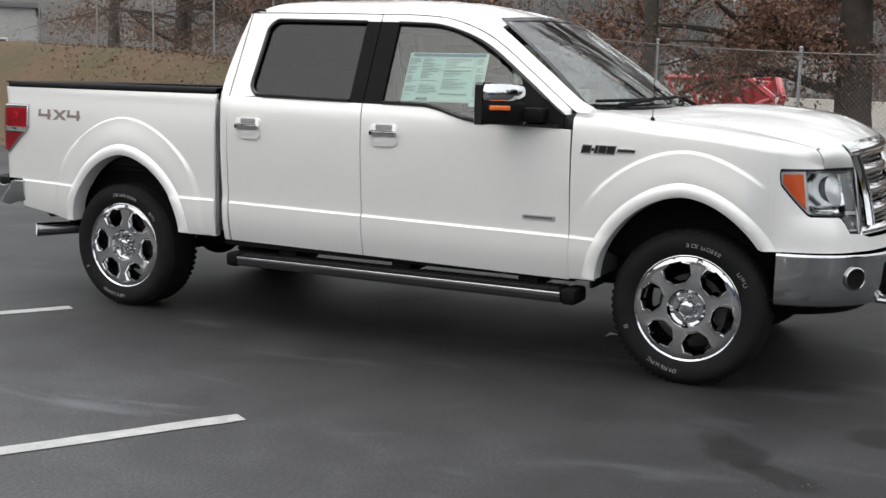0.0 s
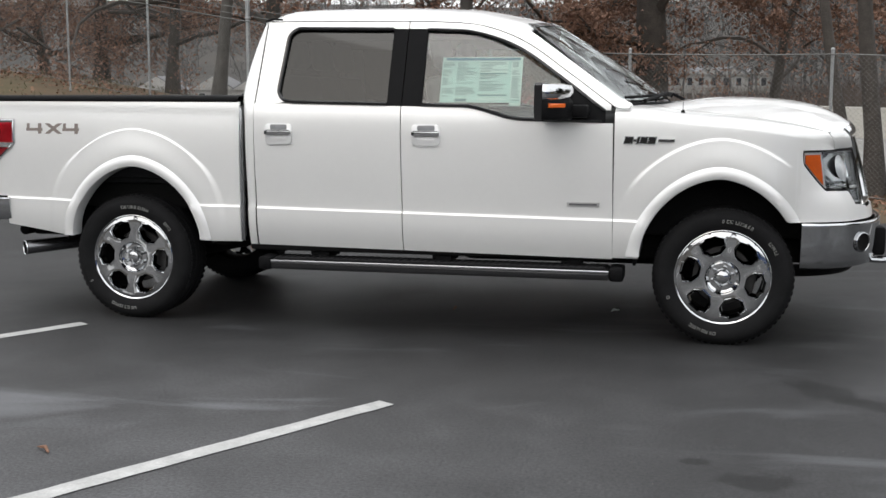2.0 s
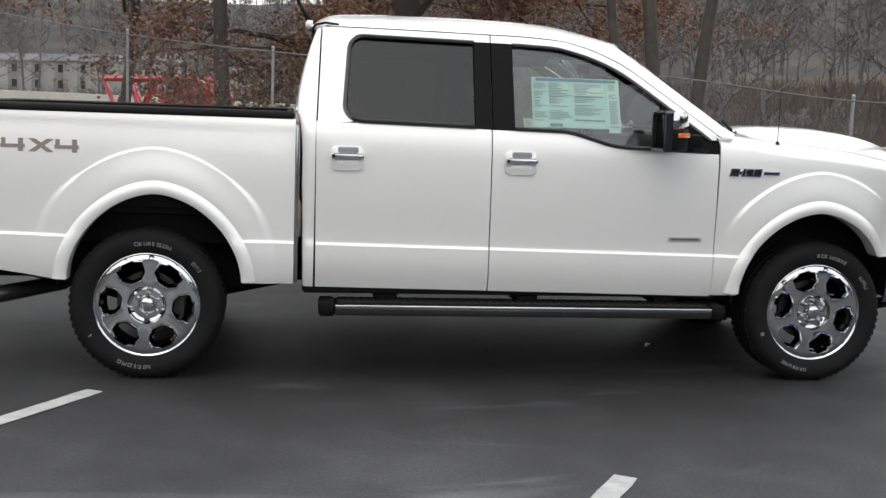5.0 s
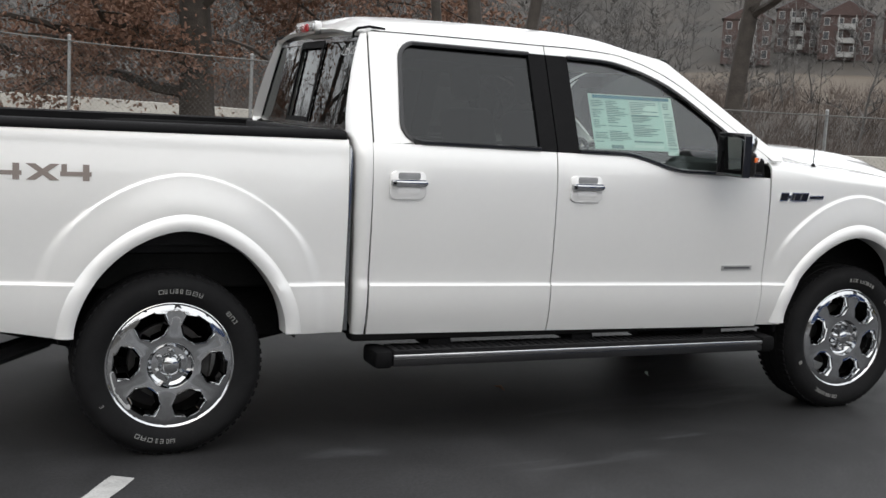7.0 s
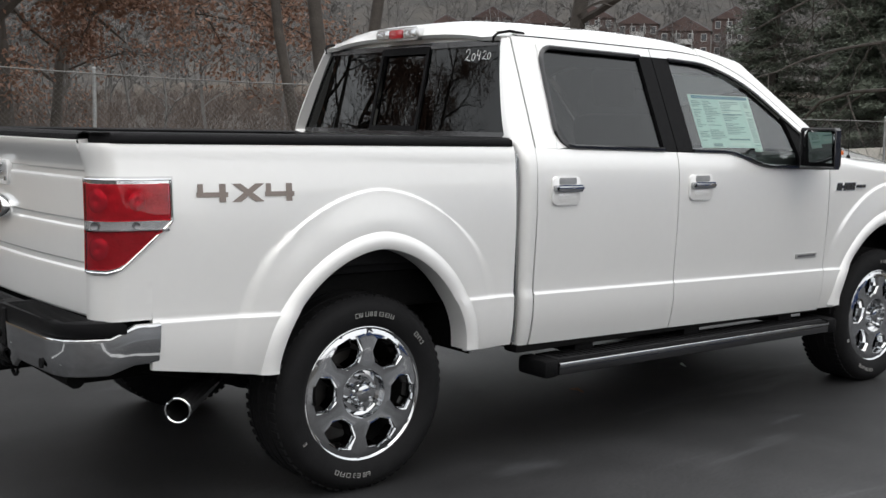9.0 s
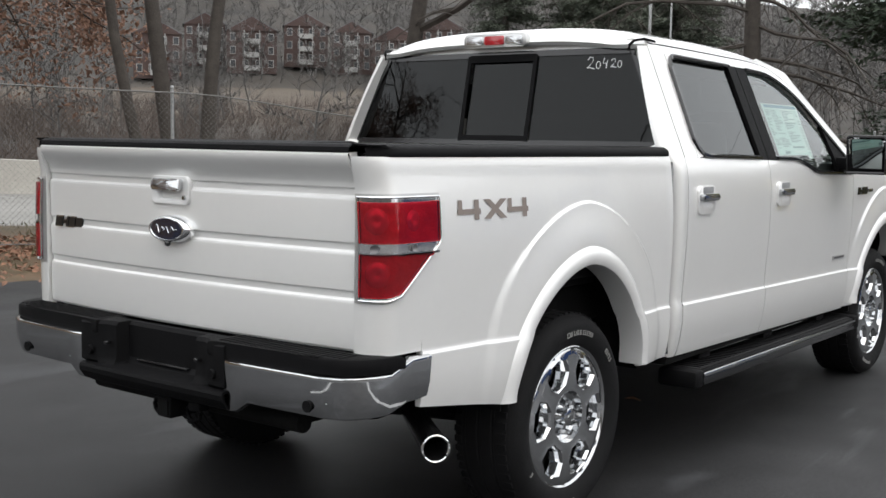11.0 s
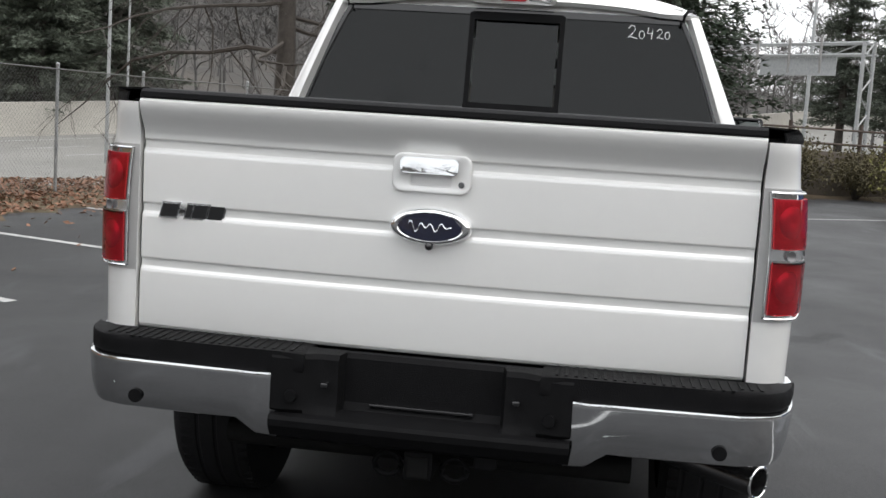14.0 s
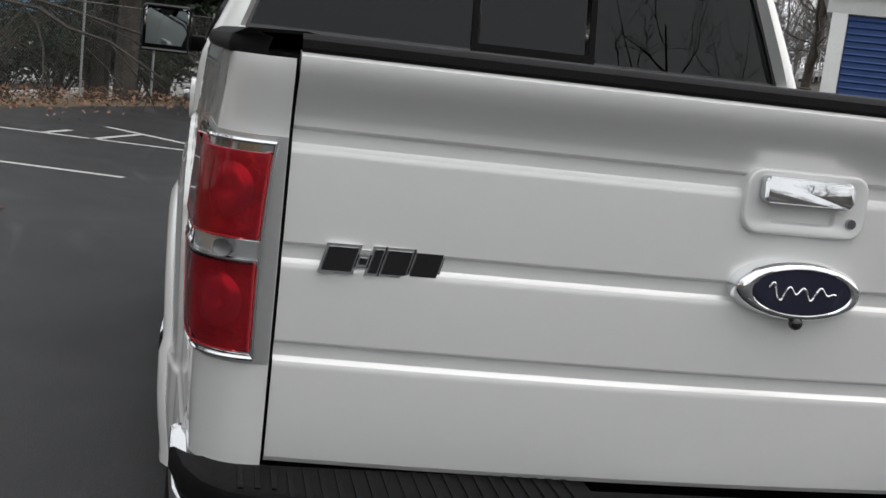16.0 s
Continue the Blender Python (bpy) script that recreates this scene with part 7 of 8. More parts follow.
for flip in (True, False):
    pick = (lambda b: mirrored(b)) if flip else (lambda b: b)
    tl = part("tail_lamp", pick(tl_sheet(-0.1515, 0.178, lambda s: tl_lo(s) - 0.012, lambda s: 1.272, 0.0015, t=0.004)), SATIN, truck, "red tail lamp in a thin chrome frame with a clear middle band")
    part("chrome_frame", pick(tl_sheet(-0.1415, 0.169, lambda s: tl_lo(s) - 0.003, lambda s: 1.264, 0.006)), CHROME, tl, "thin chrome lamp frame")
    for lo, hi, s1 in ((lambda s: 1.122, lambda s: 1.247, 0.158), (lambda s: min(tl_lo(s) + 0.010, 1.080), lambda s: 1.088, 0.128)):
        part("red_reflector", pick(tl_sheet(-0.132, s1, lo, hi, 0.0085, t=0.002)), REDDEEP, tl)
        zc_ = (max(lo(-0.1), 0.955) + hi(-0.1)) / 2
        for s0, r_ in ((-0.085, 0.036), (0.045, 0.030))[: 2 if s1 > 0.15 else 1]:
            bm = bmesh.new()
            rows = []
            for q in span(0, 1, 6):
                rows.append([bed_path(s0 + r_ * q * math.cos(a), zc_ + 0.004 + r_ * 1.15 * q * math.sin(a), 0.0145 - 0.0055 * (2 * q - 1) ** 2 * (1 if q > 0.5 else 0.7)) for a in span(0, 2 * math.pi, 20)])
            sheet(bm, rows)
            part("reflector_bowl", pick(bm), PINKB, tl)
        ob = part("red_lens", pick((lambda b: (sheet(b, [[bed_path(s, z, 0.0165) for z in span(lo(s), hi(s), 8)] for s in span(-0.134, s1 + 0.002, 24)]), b)[1])(bmesh.new())), REDG, tl, "clear red lens")
        ob.visible_shadow = False
        edge = [(-0.133, hi(-0.133)), (s1, hi(s1)), (s1, lo(s1))] + [(s, lo(s)) for s in span(s1, -0.133, 14)] + [(-0.133, hi(-0.133))]
        part("lens_edge", pick(tube([bed_path(s, z, 0.0155) for s, z in edge], 0.0022, 5)), RED, tl)
    part("clear_band", pick(tl_sheet(-0.138, 0.150, lambda s: 1.092, lambda s: 1.118, 0.009, m=3)), CLEAR, tl)
    for s0, r_ in ((-0.09, 0.013), (0.04, 0.012)):
        bm = bmesh.new()
        sheet(bm, [[bed_path(s0 + r_ * q * math.cos(a), 1.105 + r_ * q * math.sin(a), 0.0185 - 0.004 * (1 - q * q)) for a in span(0, 2 * math.pi, 16)] for q in span(0, 1, 4)])
        part("bulb", pick(bm), GREYB, tl)
    edge = [(s, 1.262) for s in span(-0.139, 0.167, 16)] + [(0.167, z) for z in span(1.25, 1.13, 6)] + [(s, tl_lo(s) - 0.001) for s in span(0.165, -0.139, 24)] + [(-0.139, z) for z in span(0.95, 1.262, 10)]
    part("frame_edge", pick(tube([bed_path(s, z, 0.011) for s, z in edge], 0.0036, 6)), CHROME_B, tl, "bright chrome lamp edge")
    part("chrome_strip", pick(tl_sheet(-0.138, 0.156, lambda s: 1.084, lambda s: 1.091, 0.016, m=2)), CHROME, tl)

# ---- bed
bed = part("cargo_bed", box(-0.99, 0.735, -0.80, 0.80, 0.86, 0.93, 0.01), LINER, truck, "black lined cargo bed with a ribbed floor")
for s_ in (-1, 1):
    part("bed_wall", box(-1.04, 0.735, min(s_ * 0.80, s_ * 0.86), max(s_ * 0.80, s_ * 0.86), 0.90, 1.395, 0.012), LINER, bed)
    part("wheel_housing", box(-0.46, 0.54, min(s_ * 0.56, s_ * 0.82), max(s_ * 0.56, s_ * 0.82), 0.92, 1.14, 0.06, 3), LINER, bed)
    bm = bmesh.new()
    rows = []
    for x in span(-1.075, 0.742, 30):
        w = side(max(x, -1.03), 1.385)
        ins = 0.0 if x > -1.02 else 0.05 * ((-1.02 - x) / 0.055) ** 2
        rows.append([(x, s_ * (w + 0.004 - ins), 1.384), (x, s_ * (w + 0.007 - ins), 1.394), (x, s_ * (w + 0.002 - ins), 1.410), (x, s_ * (w - 0.018), 1.421), (x, s_ * (w - 0.10), 1.424), (x, s_ * (w - 0.145), 1.416), (x, s_ * (w - 0.15), 1.36)])
    sheet(bm, rows)
    part("rail_cap", thick(bm, 0.005), BLACK, bed, "black plastic bed rail cap", 50)
    part("tie_down", tube([(-0.93, s_ * 0.79, 1.31), (-0.93, s_ * 0.765, 1.33), (-0.93, s_ * 0.765, 1.37), (-0.93, s_ * 0.79, 1.385)], 0.008, 6), STEEL, bed, "bare steel tie-down loop")
part("front_wall", box(0.70, 0.74, -0.83, 0.83, 0.90, 1.415, 0.012), LINER, bed)
for i in range(13):
    y = -0.72 + 0.12 * i
    part("floor_rib", box(-0.97, 0.70, y - 0.03, y + 0.03, 0.925, 0.94, 0.005), LINER, bed)

# ---- door handles
def door_handle(x0, which):
    for flip in (True, False):
        s_ = 1 if flip else -1
        y = side(x0, 1.19)
        def pr(bmx):
            return mirrored(bmx) if flip else bmx
        def at(bmx):
            bmesh.ops.translate(bmx, verts=bmx.verts, vec=(x0, -y, 1.193))
            return pr(bmx)
        base = part("handle_bezel", at(prism(rounded(0.172, 0.124, 0.028), -0.012, 0.02, 0.004)), PAINT_B, doors[1 if flip else 0][which], "white handle surround")
        part("pull_recess", at(prism(rounded(0.106, 0.030, 0.008), -0.0135, -0.008, 0.001)), HANDLE_G, base).location = (0.004, 0, 0.042)
        part("pull_bar", at(prism(rounded(0.166, 0.030, 0.010), -0.033, -0.012, 0.008)), CHROME, base, "chrome pull handle").location = (0.004, 0, 0.011)
        bmx = box(-0.082, -0.060, -0.033, -0.008, -0.013, 0.013, 0.004)
        part("handle_end", at(bmx), CHROME_D, base).location = (0.0, 0, 0.011)
        part("finger_cup", at(prism(rounded(0.112, 0.034, 0.014), -0.0128, -0.008, 0.001)), PAINT_B, base).location = (0.004, 0, -0.026)


HANDLE_G = mat("grey_handle_recess", (0.22, 0.225, 0.23), 0.5, var=0.1, scale=30)
door_handle(1.020, 0)
door_handle(1.938, 1)

# ---- mirrors
for flip in (True, False):
    def pr(b):
        return mirrored(b) if flip else b
    def shell(k0, k1):
        return [(2.648, -1.095 - k0), (2.646, -1.292 + k1), (2.665, -1.300 + k1), (2.705, -1.282 + k1), (2.755, -1.228 + k1), (2.795, -1.158), (2.815, -1.105), (2.81, -1.085 - k0)]
    mi = part("side_mirror", pr(prism(shell(0, 0), 1.290, 1.405, 0.018, axis="z")), BLACK, truck, "black side mirror with a chrome cap and amber lamp")
    part("chrome_cap", pr(prism(shell(0.004, 0.004), 1.392, 1.492, 0.030, axis="z")), CHROME, mi, "chrome upper mirror cap", 60)
    part("arm", pr(box(2.78, 2.90, -1.115, -0.955, 1.302, 1.375, 0.016)), BLACK, mi)
    part("amber_lens", pr((lambda q: (bmesh.ops.transform(q, matrix=pose(2.738, -1.250, 1.372, 0, 0, 44), verts=q.verts), q)[1])(box(-0.055, 0.055, -0.010, 0.012, -0.012, 0.012, 0.004))), AMBER, mi, "amber turn lamp")
    ring_o = [(-1.302, 1.285), (-1.092, 1.285), (-1.088, 1.484), (-1.102, 1.497), (-1.290, 1.497), (-1.302, 1.484)]
    bmx = bmesh.new()
    rows = []
    for y_, z_ in ring_o + ring_o[:1]:
        yi, zi = -1.195 + (y_ + 1.195) * 0.92, 1.394 + (z_ - 1.394) * 0.86
        rows.append([(2.662, y_, z_), (2.622, y_, z_), (2.618, y_ * 0.5 + yi * 0.5, z_ * 0.5 + zi * 0.5), (2.622, yi, zi), (2.646, yi, zi)])
    sheet(bmx, rows)
    part("mirror_rim", pr(bmx), BLACK_G, mi)
    gl = prism([(-1.284, 1.318), (-1.106, 1.318), (-1.104, 1.464), (-1.116, 1.475), (-1.274, 1.475), (-1.284, 1.464)], -0.0015, 0.0015, 0.0, axis="x")
    bmesh.ops.transform(gl, matrix=Matrix.Translation((2.634, -1.195, 1.396)) @ pose(0, 0, 0, 0, -3, -9) @ Matrix.Translation((0, 1.195, -1.396)), verts=gl.verts)
    part("mirror_glass", pr(gl), MIRROR, mi)
    bmx = bmesh.new()
    bmesh.ops.create_uvsphere(bmx, u_segments=20, v_segments=10, radius=0.06, matrix=Matrix.Translation((2.682, -1.250, 1.437)))
    bmesh.ops.bisect_plane(bmx, geom=bmx.verts[:] + bmx.edges[:] + bmx.faces[:], plane_co=(2.634, 0, 0), plane_no=(1, 0, 0), clear_outer=True)
    part("spot_mirror", pr(bmx), MIRROR, mi, "small round blind-spot mirror")

# ---- running boards
for s_ in (-1, 1):
    def bx2(x0, x1, y0, y1, z0, z1, bevel=0.0):
        return box(x0, x1, min(s_ * y0, s_ * y1), max(s_ * y0, s_ * y1), z0, z1, bevel)
    rbd = part("running_board", bx2(0.975, 3.03, 0.86, 1.048, 0.368, 0.434, 0.012), BLACK, truck, "black running board with a chrome edge strip")
    part("tread_mat", bx2(0.99, 3.01, 0.875, 1.025, 0.432, 0.440, 0.002), LINER, rbd)
    part("side_band", bx2(0.975, 3.03, 1.046, 1.054, 0.372, 0.410, 0.003), BLACK_G, rbd)
    part("chrome_strip", bx2(0.975, 3.03, 1.044, 1.0585, 0.411, 0.427, 0.004), CHROME, rbd, "bright chrome strip")
    for a, b in ((0.888, 0.976), (3.029, 3.115)):
        part("end_cap", bx2(a, b, 0.865, 1.056, 0.362, 0.445, 0.02), BLACK, rbd)
    for x in (1.25, 2.02, 2.80):
        part("bracket", bx2(x - 0.06, x + 0.06, 0.70, 0.93, 0.425, 0.475, 0.008), BLACK, rbd)
    for i in range(48):
        x = 1.02 + i * 0.042
        part("tread_rib", bx2(x, x + 0.018, 0.89, 1.01, 0.4395, 0.4435), BLACK, rbd)

# ---- cabin
cabin = part("cabin_floor", box(0.86, 3.2, -0.90, 0.90, 0.50, 0.62, 0.02), CLOTHD, truck)
part("firewall", box(3.05, 3.12, -0.90, 0.90, 0.55, 1.33, 0.02), CLOTHD, cabin)
part("dashboard", box(2.72, 3.14, -0.86, 0.86, 1.02, 1.335, 0.07, 3), CLOTHD, cabin, "dark dashboard")
part("headliner", (lambda b: (sheet(b, [[(x, y, 1.865 - 0.10 * (abs(y) / 0.70) ** 4) for y in span(-0.70, 0.70, 12)] for x in span(0.88, 2.42, 6)]), thick(b, 0.01))[1])(bmesh.new()), CLOTH, cabin, "pale headliner")
for s_ in (-1, 1):
    for x0, x1 in ((0.88, 1.76), (1.80, 2.98)):
        part("door_trim", box(x0, x1, min(s_ * 0.86, s_ * 0.945), max(s_ * 0.86, s_ * 0.945), 0.58, 1.345, 0.03), CLOTHD, cabin)


def seat(x, y, w):
    s = part("seat", box(x - 0.02, x + 0.50, y - w / 2, y + w / 2, 0.84, 1.00, 0.05, 3), CLOTH, cabin, "pale leather seat")
    b = box(-0.08, 0.08, -w / 2 + 0.01, w / 2 - 0.01, 0.0, 0.62, 0.06, 3)
    bmesh.ops.transform(b, matrix=pose(x + 0.02, y, 0.94, 0, -12, 0), verts=b.verts)
    part("seat_back", b, CLOTH, s)
    h = box(-0.05, 0.05, -0.13, 0.13, 0.66, 0.86, 0.04, 3)
    bmesh.ops.transform(h, matrix=pose(x + 0.02, y, 0.94, 0, -10, 0), verts=h.verts)
    part("head_rest", h, CLOTH, s)


for y in (-0.42, 0.42):
    seat(2.02, y, 0.54)
for y in (-0.5, 0.0, 0.5):
    seat(1.08, y, 0.49)
bm = bmesh.new()
wheel_m = pose(2.62, 0.42, 1.22, 0, -64, 0)
ring = [wheel_m @ Vector((0.19 * math.cos(a), 0.19 * math.sin(a), 0)) for a in span(0, 2 * math.pi, 28)]
tube(ring, 0.016, 8, bm)
for a in (0, 2.1, 4.2):
    tube([wheel_m @ Vector((0, 0, -0.03)), wheel_m @ Vector((0.185 * math.cos(a), 0.185 * math.sin(a), 0))], 0.018, 6, bm)
part("steering_wheel", bm, CLOTHD, cabin, "dark steering wheel")
part("steering_column", tube([(2.60, 0.42, 1.21), (2.85, 0.42, 1.10)], 0.035, 8), CLOTHD, cabin)
part("rear_view_mirror", box(2.50, 2.53, -0.13, 0.13, 1.70, 1.765, 0.012), CLOTHD, cabin)

# ---- price sticker inside the front side window
sx0, sx1, sz0, sz1 = 2.008, 2.485, 1.385, 1.652


def on_glass(x, z, off):
    return (x, -(any_side(x, z) - 0.020 + off), z)


def glass_rect(x0, x1, z0, z1, off):
    bm = bmesh.new()
    sheet(bm, [[on_glass(x, z, off) for z in span(z0, z1, 3)] for x in span(x0, x1, 4)])
    return bm


sticker = part("window_sticker", thick(glass_rect(sx0, sx1, sz0, sz1, -0.002), 0.001), PAPER, truck, "large pale green printed price sheet behind the glass", weld=False)
part("side_tab", glass_rect(2.425, 2.492, 1.366, 1.650, 0.0), PAPER2, sticker)
part("blue_band", glass_rect(2.03, 2.475, 1.632, 1.648, 0.001), INKB, sticker)
rnd = random.Random(5)
part("panel", glass_rect(2.235, 2.405, 1.560, 1.628, 0.001), PAPER2, sticker)
part("panel", glass_rect(2.235, 2.405, 1.398, 1.412, 0.001), PAPER2, sticker)
bm = bmesh.new()
def ink(x0, x1, z0, z1):
    sheet(bm, [[on_glass(x, z, 0.0022) for z in (z0, z1)] for x in span(x0, x1, 3)])
for c0, c1, za, zb in ((2.018, 2.09, 1.42, 1.62), (2.10, 2.225, 1.43, 1.62), (2.24, 2.40, 1.44, 1.62), (2.432, 2.486, 1.40, 1.63)):
    z = zb
    while z > za:
        if rnd.random() < 0.85:
            ink(c0, c0 + (c1 - c0) * rnd.uniform(0.35, 1.0), z - 0.0035, z)
        z -= 0.0085
ink(2.24, 2.40, 1.553, 1.558)
ink(2.235, 2.405, 1.424, 1.432)
ink(2.10, 2.17, 1.392, 1.408)
part("print", bm, INK, sticker, weld=False)

# handwritten stock number on the rear window
digits = {"2": [(0.0, 0.75), (0.25, 1.0), (0.6, 0.95), (0.7, 0.7), (0.4, 0.35), (0.0, 0.05), (0.3, 0.12), (0.95, 0.0)], "0": [(0.35 + 0.35 * math.sin(a), 0.42 + 0.42 * math.cos(a)) for a in span(0, 2 * math.pi, 12)], "4": [(0.1, 1.0), (0.0, 0.45), (0.55, 0.45), (0.62, 0.95), (0.55, 0.45), (0.5, -0.05)]}
number = new("stock_number")
number.parent = rear_win
number["label"] = "white handwritten stock number 20420"
at = 0.0
for k, (ch, hgt, drop) in enumerate((("2", 0.054, 0.0), ("0", 0.040, 0.0), ("4", 0.046, 0.003), ("2", 0.040, 0.004), ("0", 0.036, 0.004))):
    pts = [back(-0.483 - at - 0.75 * hgt * u, 1.768 + drop + hgt * v, 0.008) for u, v in digits[ch]]
    part("digit", tube(pts, 0.0021, 5), WHITEINK, number, weld=False)
    at += 0.84 * hgt


# ---- wheels
def make_rim():
    """A six-window chrome wheel about the origin, its face towards -y."""
    bm = bmesh.new()
    hexa = [(0.134, -12), (0.134, 12), (0.176, 22), (0.226, 18.5), (0.234, 9), (0.243, 7.5), (0.243, -7.5), (0.234, -9), (0.226, -18.5), (0.176, -22)]
    corner = [(r * math.cos(radians(a)), r * math.sin(radians(a))) for r, a in hexa]
    rc, ro, ri = 0.186, 0.262, 0.100
    outs = [(ro, 30), (ro, -30), (ri, 30), (ri, -30)]
    angles = {round(math.atan2(z, x - rc), 5) for x, z in corner}
    angles |= {round(math.atan2(r * math.sin(radians(a)), r * math.cos(radians(a)) - rc), 5) for r, a in outs}
    angles |= {round(a, 5) for a in span(-math.pi, math.pi, 48)[:-1]}
    angles = sorted(angles)

    def hit_window(a):
        best = 9.0
        for i in range(len(corner)):
            (x0, z0), (x1, z1) = corner[i], corner[(i + 1) % len(corner)]
            dx, dz, c, s = x1 - x0, z1 - z0, math.cos(a), math.sin(a)
            det = c * -dz + s * dx
            if abs(det) > 1e-12:
                px, pz = x0 - rc, z0
                k = (px * -dz + pz * dx) / det
                q = (c * pz - s * px) / det
                if k > 0 and -1e-6 <= q <= 1 + 1e-6:
                    best = min(best, k)
        return best

    def hit_sector(a):
        c, s = math.cos(a), math.sin(a)
        ks = []
        for sg in (-1, 1):
            den = s - sg * c * math.tan(radians(30))
            if abs(den) > 1e-9:
                ks.append(sg * rc * math.tan(radians(30)) / den)
        for r in (ro, ri):
            b, q = rc * c, rc * rc - r * r
            if b * b - q >= 0:
                ks += [-b - math.sqrt(b * b - q), -b + math.sqrt(b * b - q)]
        return min(k for k in ks if k > 1e-6)

    prof = spline((0.08, 0.003), (0.11, 0.0), (0.16, -0.001), (0.22, -0.0005), (0.25, 0.0015), (0.262, 0.006))
    for k in range(6):
        m = Matrix.Rotation(radians(-60 * k), 4, "Y")
        loops = []
        for lv, (f, y, sh) in enumerate(((0, 0.060, 0.78), (0, 0.016, 0.90), (0, 0.0035, 0.985), (0.07, 0, 1), (0.35, 0, 1), (0.68, 0, 1), (1.0, 0, 1))):
            loop = []
            for a in angles:
                d0, d1 = hit_window(a) * sh, hit_sector(a)
                d = d0 + (d1 - d0) * f
                x, z = rc + d * math.cos(a), d * math.sin(a)
                lift = -0.0015 if lv == 3 else 0.0
                loop.append(bm.verts.new(m @ Vector((x, y + prof(math.hypot(x, z)) + lift, z))))
            loops.append(loop)
        for a, b in zip(loops, loops[1:]):
            for i in range(len(a)):
                j = (i + 1) % len(a)
                bm.faces.new((a[i], a[j], b[j], b[i]))
    bmesh.ops.remove_doubles(bm, verts=bm.verts, dist=4e-4)
    lathe([(0.262, 0.006), (0.266, 0.001), (0.270, -0.001), (0.274, 0.001), (0.277, 0.007), (0.262, 0.022), (0.248, 0.04)], 72, bm)
    lathe([(0.100, 0.0), (0.097, 0.012), (0.091, 0.024), (0.078, 0.031), (0.050, 0.030), (0.036, 0.012)], 48, bm)
    return bm


TYRE = [(0.245, 0.030), (0.262, 0.010), (0.276, -0.002), (0.292, -0.012), (0.318, -0.021), (0.345, -0.022), (0.362, -0.017), (0.378, -0.004), (0.390, 0.014), (0.397, 0.034), (0.399, 0.070), (0.395, 0.074), (0.395, 0.082), (0.399, 0.086), (0.400, 0.132), (0.396, 0.136), (0.396, 0.144), (0.400, 0.148), (0.399, 0.195), (0.395, 0.199), (0.395, 0.206), (0.398, 0.212), (0.390, 0.240), (0.372, 0.258), (0.33, 0.270), (0.25, 0.255)]


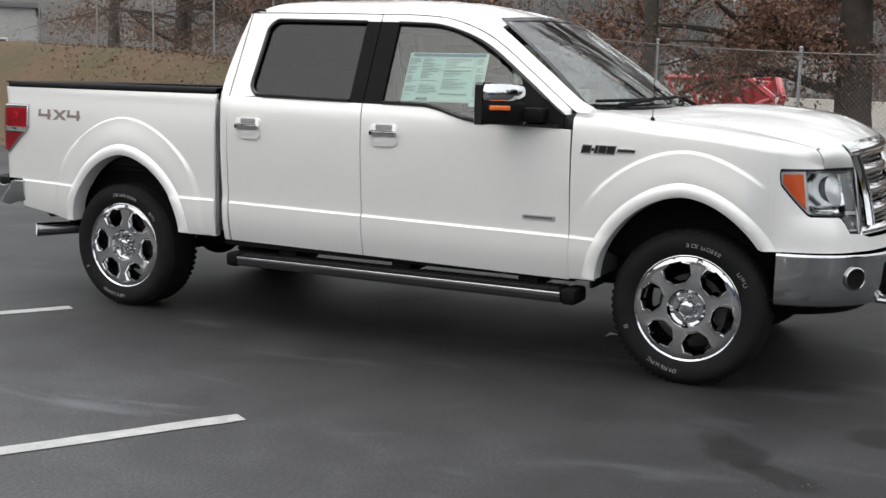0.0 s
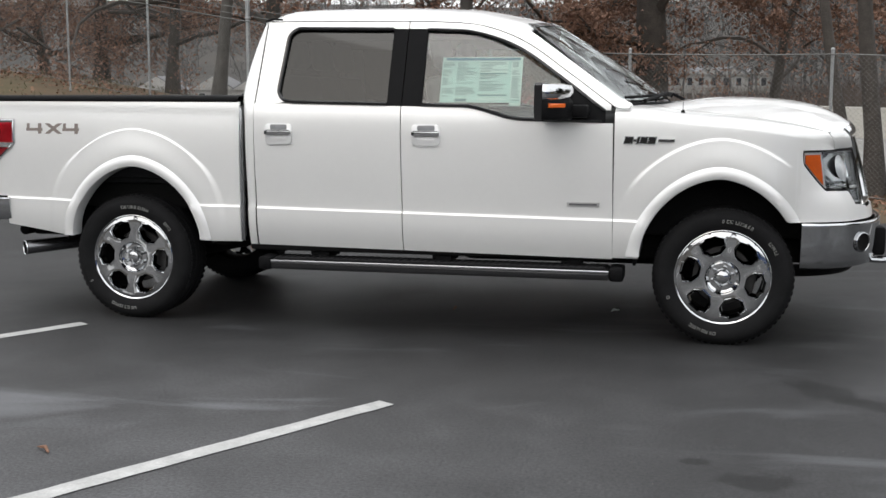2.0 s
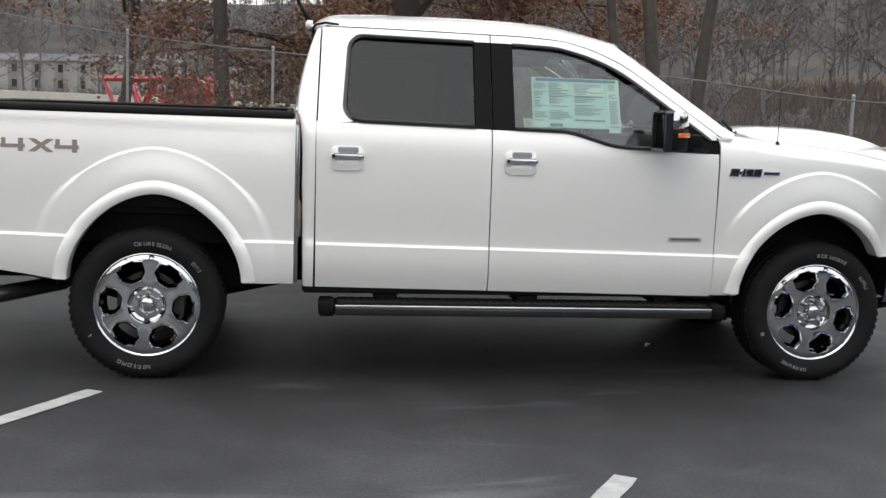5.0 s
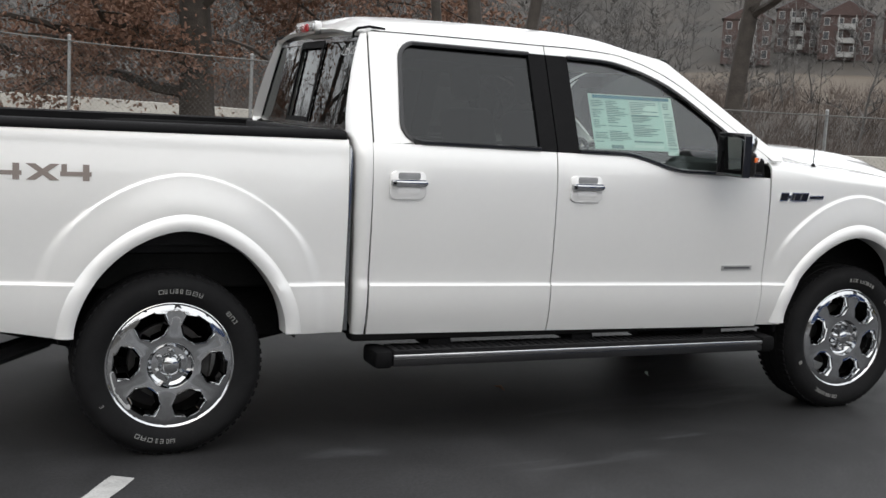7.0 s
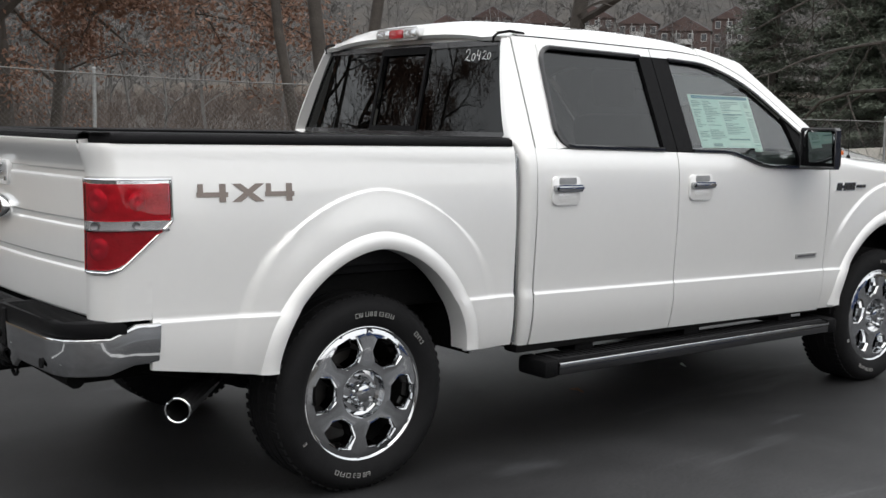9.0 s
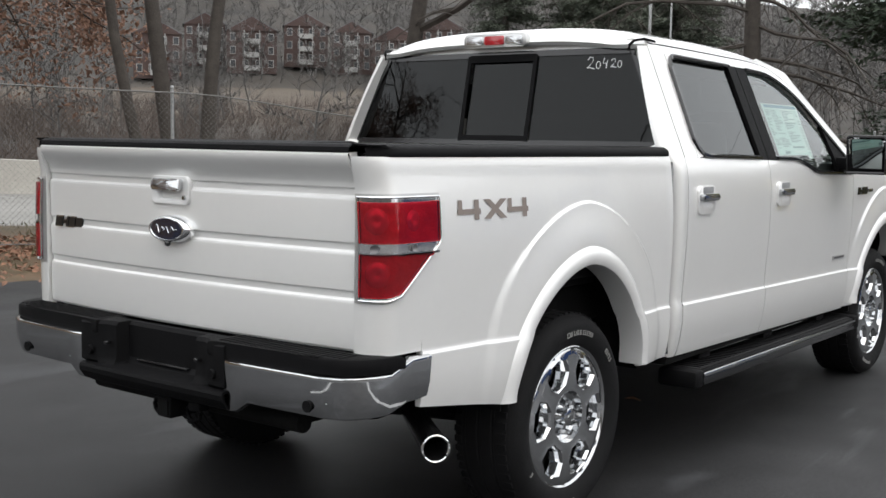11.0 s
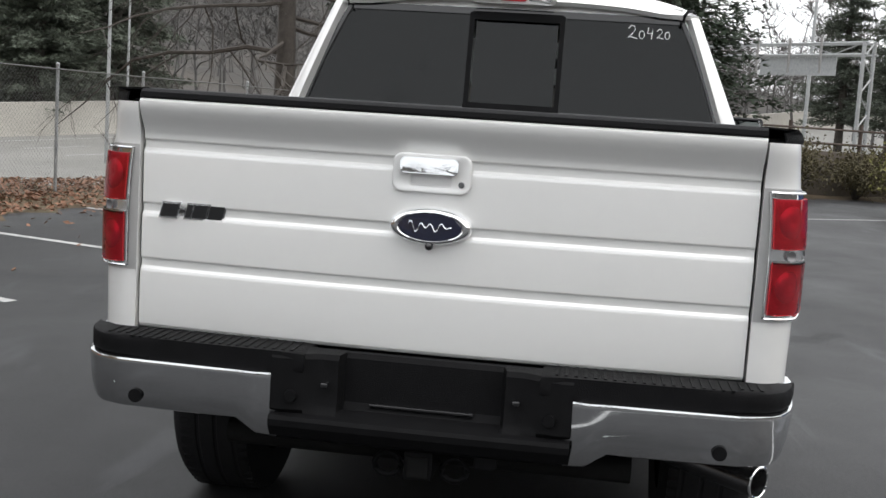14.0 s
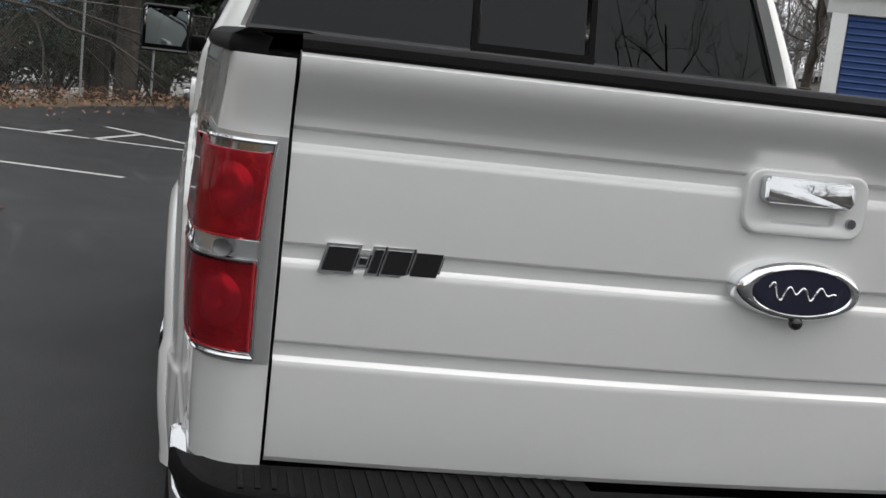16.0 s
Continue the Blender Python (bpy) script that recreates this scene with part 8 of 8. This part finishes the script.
def wheel(x, y, flip):
    w = new("wheel")
    w.parent = truck
    w["label"] = "six-window chrome wheel with a black all-terrain tyre"
    w.matrix_local = Matrix.Translation((x, y, AXLE_Z)) @ pose(0, 0, 0, 0, 12 if x > 1 else 5, 180 if flip else 0)
    t = part("tyre", lathe(TYRE, 96), RUBBER, w, "black tyre with raised outlined lettering")
    bm = bmesh.new()
    for k in range(64):
        a = 2 * math.pi * k / 64
        for y0, y1, r0 in ((0.020, 0.062, 0.3995), (0.215, 0.245, 0.398)):
            b = box(-0.011, 0.011, y0, y1, r0 - 0.012, r0, 0.0)
            bmesh.ops.transform(b, matrix=Matrix.Rotation(a, 4, "Y"), verts=b.verts)
            me = bpy.data.meshes.new("tmp")
            b.to_mesh(me)
            b.free()
            bm.from_mesh(me)
            bpy.data.meshes.remove(me)
    tagged(part("tread_pattern", bm, RUBBER, w, weld=False), kind="stuff")
    bm = bmesh.new()
    rnd = random.Random(int(x * 10) + (3 if flip else 1))
    for start, count in ((74, 8), (40, 3), (214, 1), (250, 7)):
        at = start
        for i in range(count):
            ww = rnd.choice((0.008, 0.014, 0.016, 0.018))
            strokes = [(0.0, 0.008, ww, 0.0024), (0.0, -0.008, ww, 0.0024), (-ww / 2, 0.0, 0.0024, 0.018), (ww / 2, 0.0, 0.0024, 0.018)]
            if rnd.random() < 0.6:
                strokes.pop(rnd.randrange(4))
            if rnd.random() < 0.5:
                strokes.append((0.0, 0.0, ww, 0.0014))
            a = radians(at)
            at += math.degrees((ww + 0.012) / 0.33)
            ca, sa = math.cos(a), math.sin(a)
            for du, dv, w2, h2 in strokes:
                q = [(du - w2 / 2, dv - h2 / 2), (du + w2 / 2, dv - h2 / 2), (du + w2 / 2, dv + h2 / 2), (du - w2 / 2, dv + h2 / 2)]
                vs = [bm.verts.new((u * -sa + (v + 0.326) * ca, -0.0237, u * ca + (v + 0.326) * sa)) for u, v in q]
                vb = [bm.verts.new((u * -sa + (v + 0.326) * ca, -0.0205, u * ca + (v + 0.326) * sa)) for u, v in q]
                bm.faces.new(vs)
                for i2 in range(4):
                    j2 = (i2 + 1) % 4
                    bm.faces.new((vs[i2], vs[j2], vb[j2], vb[i2]))
    tagged(part("sidewall_lettering", bm, LETTER, t, "pale raised bars of sidewall lettering", weld=False), kind="stuff")
    rim = part("rim", make_rim(), CHROME, w, "polished chrome rim with six openings", 28)
    part("barrel", lathe([(0.246, 0.03), (0.235, 0.06), (0.232, 0.20), (0.245, 0.245)], 48), UNDER, w)
    part("brake_disc", lathe([(0.03, 0.10), (0.165, 0.10), (0.168, 0.104), (0.168, 0.122), (0.03, 0.126)], 48), DISC, w)
    part("caliper", box(0.09, 0.19, 0.085, 0.15, -0.07, 0.07, 0.015), DISC, w)
    part("centre_cap", lathe([(0.0, -0.008), (0.022, -0.007), (0.034, -0.002), (0.037, 0.012)], 36), CHROME, rim)
    part("cap_badge", prism([(0.017 * math.cos(a), 0.009 * math.sin(a)) for a in span(0, 2 * math.pi, 20)[:-1]], -0.011, -0.006, 0.0), CHROME_D, rim)
    for k in range(6):
        a = radians(60 * k + 30)
        bm = bmesh.new()
        bmesh.ops.create_cone(bm, segments=6, radius1=0.0135, radius2=0.010, depth=0.040, cap_ends=True, matrix=Matrix.Translation((0.058 * math.cos(a), 0.004, 0.058 * math.sin(a))) @ Euler((radians(90), 0, 0)).to_matrix().to_4x4())
        part("lug_nut", bm, CHROME_D, rim)
    return w


WY = 0.948
for x in (AX_R, AX_F):
    wheel(x, -WY, False)
    wheel(x, WY, True)

# ---- underbody
chassis = part("chassis", box(-1.0, 4.3, -0.46, -0.36, 0.46, 0.60, 0.01), UNDER, truck)
part("frame_rail", box(-1.0, 4.3, 0.36, 0.46, 0.46, 0.60, 0.01), UNDER, chassis)
part("floor_pan", box(0.80, 3.1, -0.93, 0.93, 0.485, 0.56, 0.02), UNDER, chassis)
part("bed_underside", box(-1.02, 0.75, -0.78, 0.78, 0.70, 0.86, 0.02), UNDER, chassis)
part("rear_axle", tube([(0, -0.75, AXLE_Z), (0, 0.75, AXLE_Z)], 0.05, 12), UNDER, chassis)
bm = bmesh.new()
bmesh.ops.create_uvsphere(bm, u_segments=20, v_segments=12, radius=0.17, matrix=Matrix.Translation((0, 0.05, AXLE_Z)))
part("differential", bm, UNDER, chassis)
part("front_axle", tube([(AX_F, -0.75, AXLE_Z), (AX_F, 0.75, AXLE_Z)], 0.045, 12), UNDER, chassis)
part("transfer_case", box(2.0, 3.4, -0.25, 0.25, 0.35, 0.62, 0.05), UNDER, chassis)
part("spare_wheel", (lambda b: (bmesh.ops.transform(b, matrix=pose(-0.62, 0.0, 0.52, 90, 0, 0), verts=b.verts), b)[1])(lathe([(0.05, 0.0), (0.24, 0.0), (0.37, -0.02), (0.39, 0.05), (0.39, 0.15), (0.36, 0.2), (0.05, 0.2)], 32)), UNDER, chassis)
for s_ in (-1, 1):
    part("leaf_spring", tube([(-0.75, s_ * 0.52, 0.52), (0, s_ * 0.52, 0.33), (0.70, s_ * 0.52, 0.48)], 0.03, 8), UNDER, chassis)
    part("shock_absorber", tube([(0.22, s_ * 0.55, 0.36), (0.30, s_ * 0.5, 0.82)], 0.032, 10), STEEL, chassis)
    for xc, front in ((0.042, False), (3.637, True)):
        bm = bmesh.new()
        rows = []
        for i in range(25):
            a = math.pi * i / 24
            x = xc - 0.50 * math.cos(a)
            z = (0.50) + 0.56 * math.sin(a) ** 0.9
            rows.append([(x, s_ * y, z) for y in (0.62, 0.80, 0.915 if front else 0.945)])
        sheet(bm, rows)
        sheet(bm, [[(xc - 0.50 * math.cos(math.pi * i / 24), s_ * 0.62, 0.45), (xc - 0.50 * math.cos(math.pi * i / 24), s_ * 0.62, 0.5 + 0.56 * math.sin(math.pi * i / 24) ** 0.9)] for i in range(25)])
        part("wheel_well", thick(bm, 0.006), UNDER, chassis)
    part("rocker", box(0.80, 3.08, min(s_ * 0.86, s_ * 0.955), max(s_ * 0.86, s_ * 0.955), 0.47, 0.56, 0.02), UNDER, chassis)
    part("mud_flap", box(3.16, 3.18, min(s_ * 0.78, s_ * 0.97), max(s_ * 0.78, s_ * 0.97), 0.45, 0.62, 0.005), BLACK, chassis)
part("fuel_tank", box(0.85, 1.9, 0.05, 0.6, 0.38, 0.5, 0.04), UNDER, chassis)
# exhaust
ex = part("exhaust_pipe", tube([(1.9, -0.30, 0.46), (0.6, -0.42, 0.50), (0.15, -0.56, 0.56), (-0.20, -0.50, 0.53), (-0.38, -0.50, 0.47), (-0.50, -0.59, 0.448)], 0.034, 12), UNDER, truck, "exhaust pipe with a bright rim behind the rear wheel")
bm = bmesh.new()
d0, d1 = Vector((-0.485, -0.572, 0.448)), Vector((-0.785, -0.918, 0.430))
tube([d0, d1], [0.040, 0.046], 28, bm, caps=False)
tube([d0 + (d1 - d0) * 0.1, d1], [0.036, 0.042], 28, bm, caps=False)
part("exhaust_tip", bm, mat("dark_tail_pipe", (0.24, 0.24, 0.245), 0.24, 0.95, var=0.2, scale=14), ex, "dark steel tail pipe tip with a bright rim")
axis = (d1 - d0).normalized()
across = axis.cross(Vector((0, 0, 1))).normalized()
rim_pts = [d1 + (across * math.cos(a) + across.cross(axis) * math.sin(a)) * 0.045 for a in span(0, 2 * math.pi, 28)]
part("tip_rim", tube(rim_pts, 0.0045, 6), CHROME_B, ex, "bright rolled rim of the tail pipe")
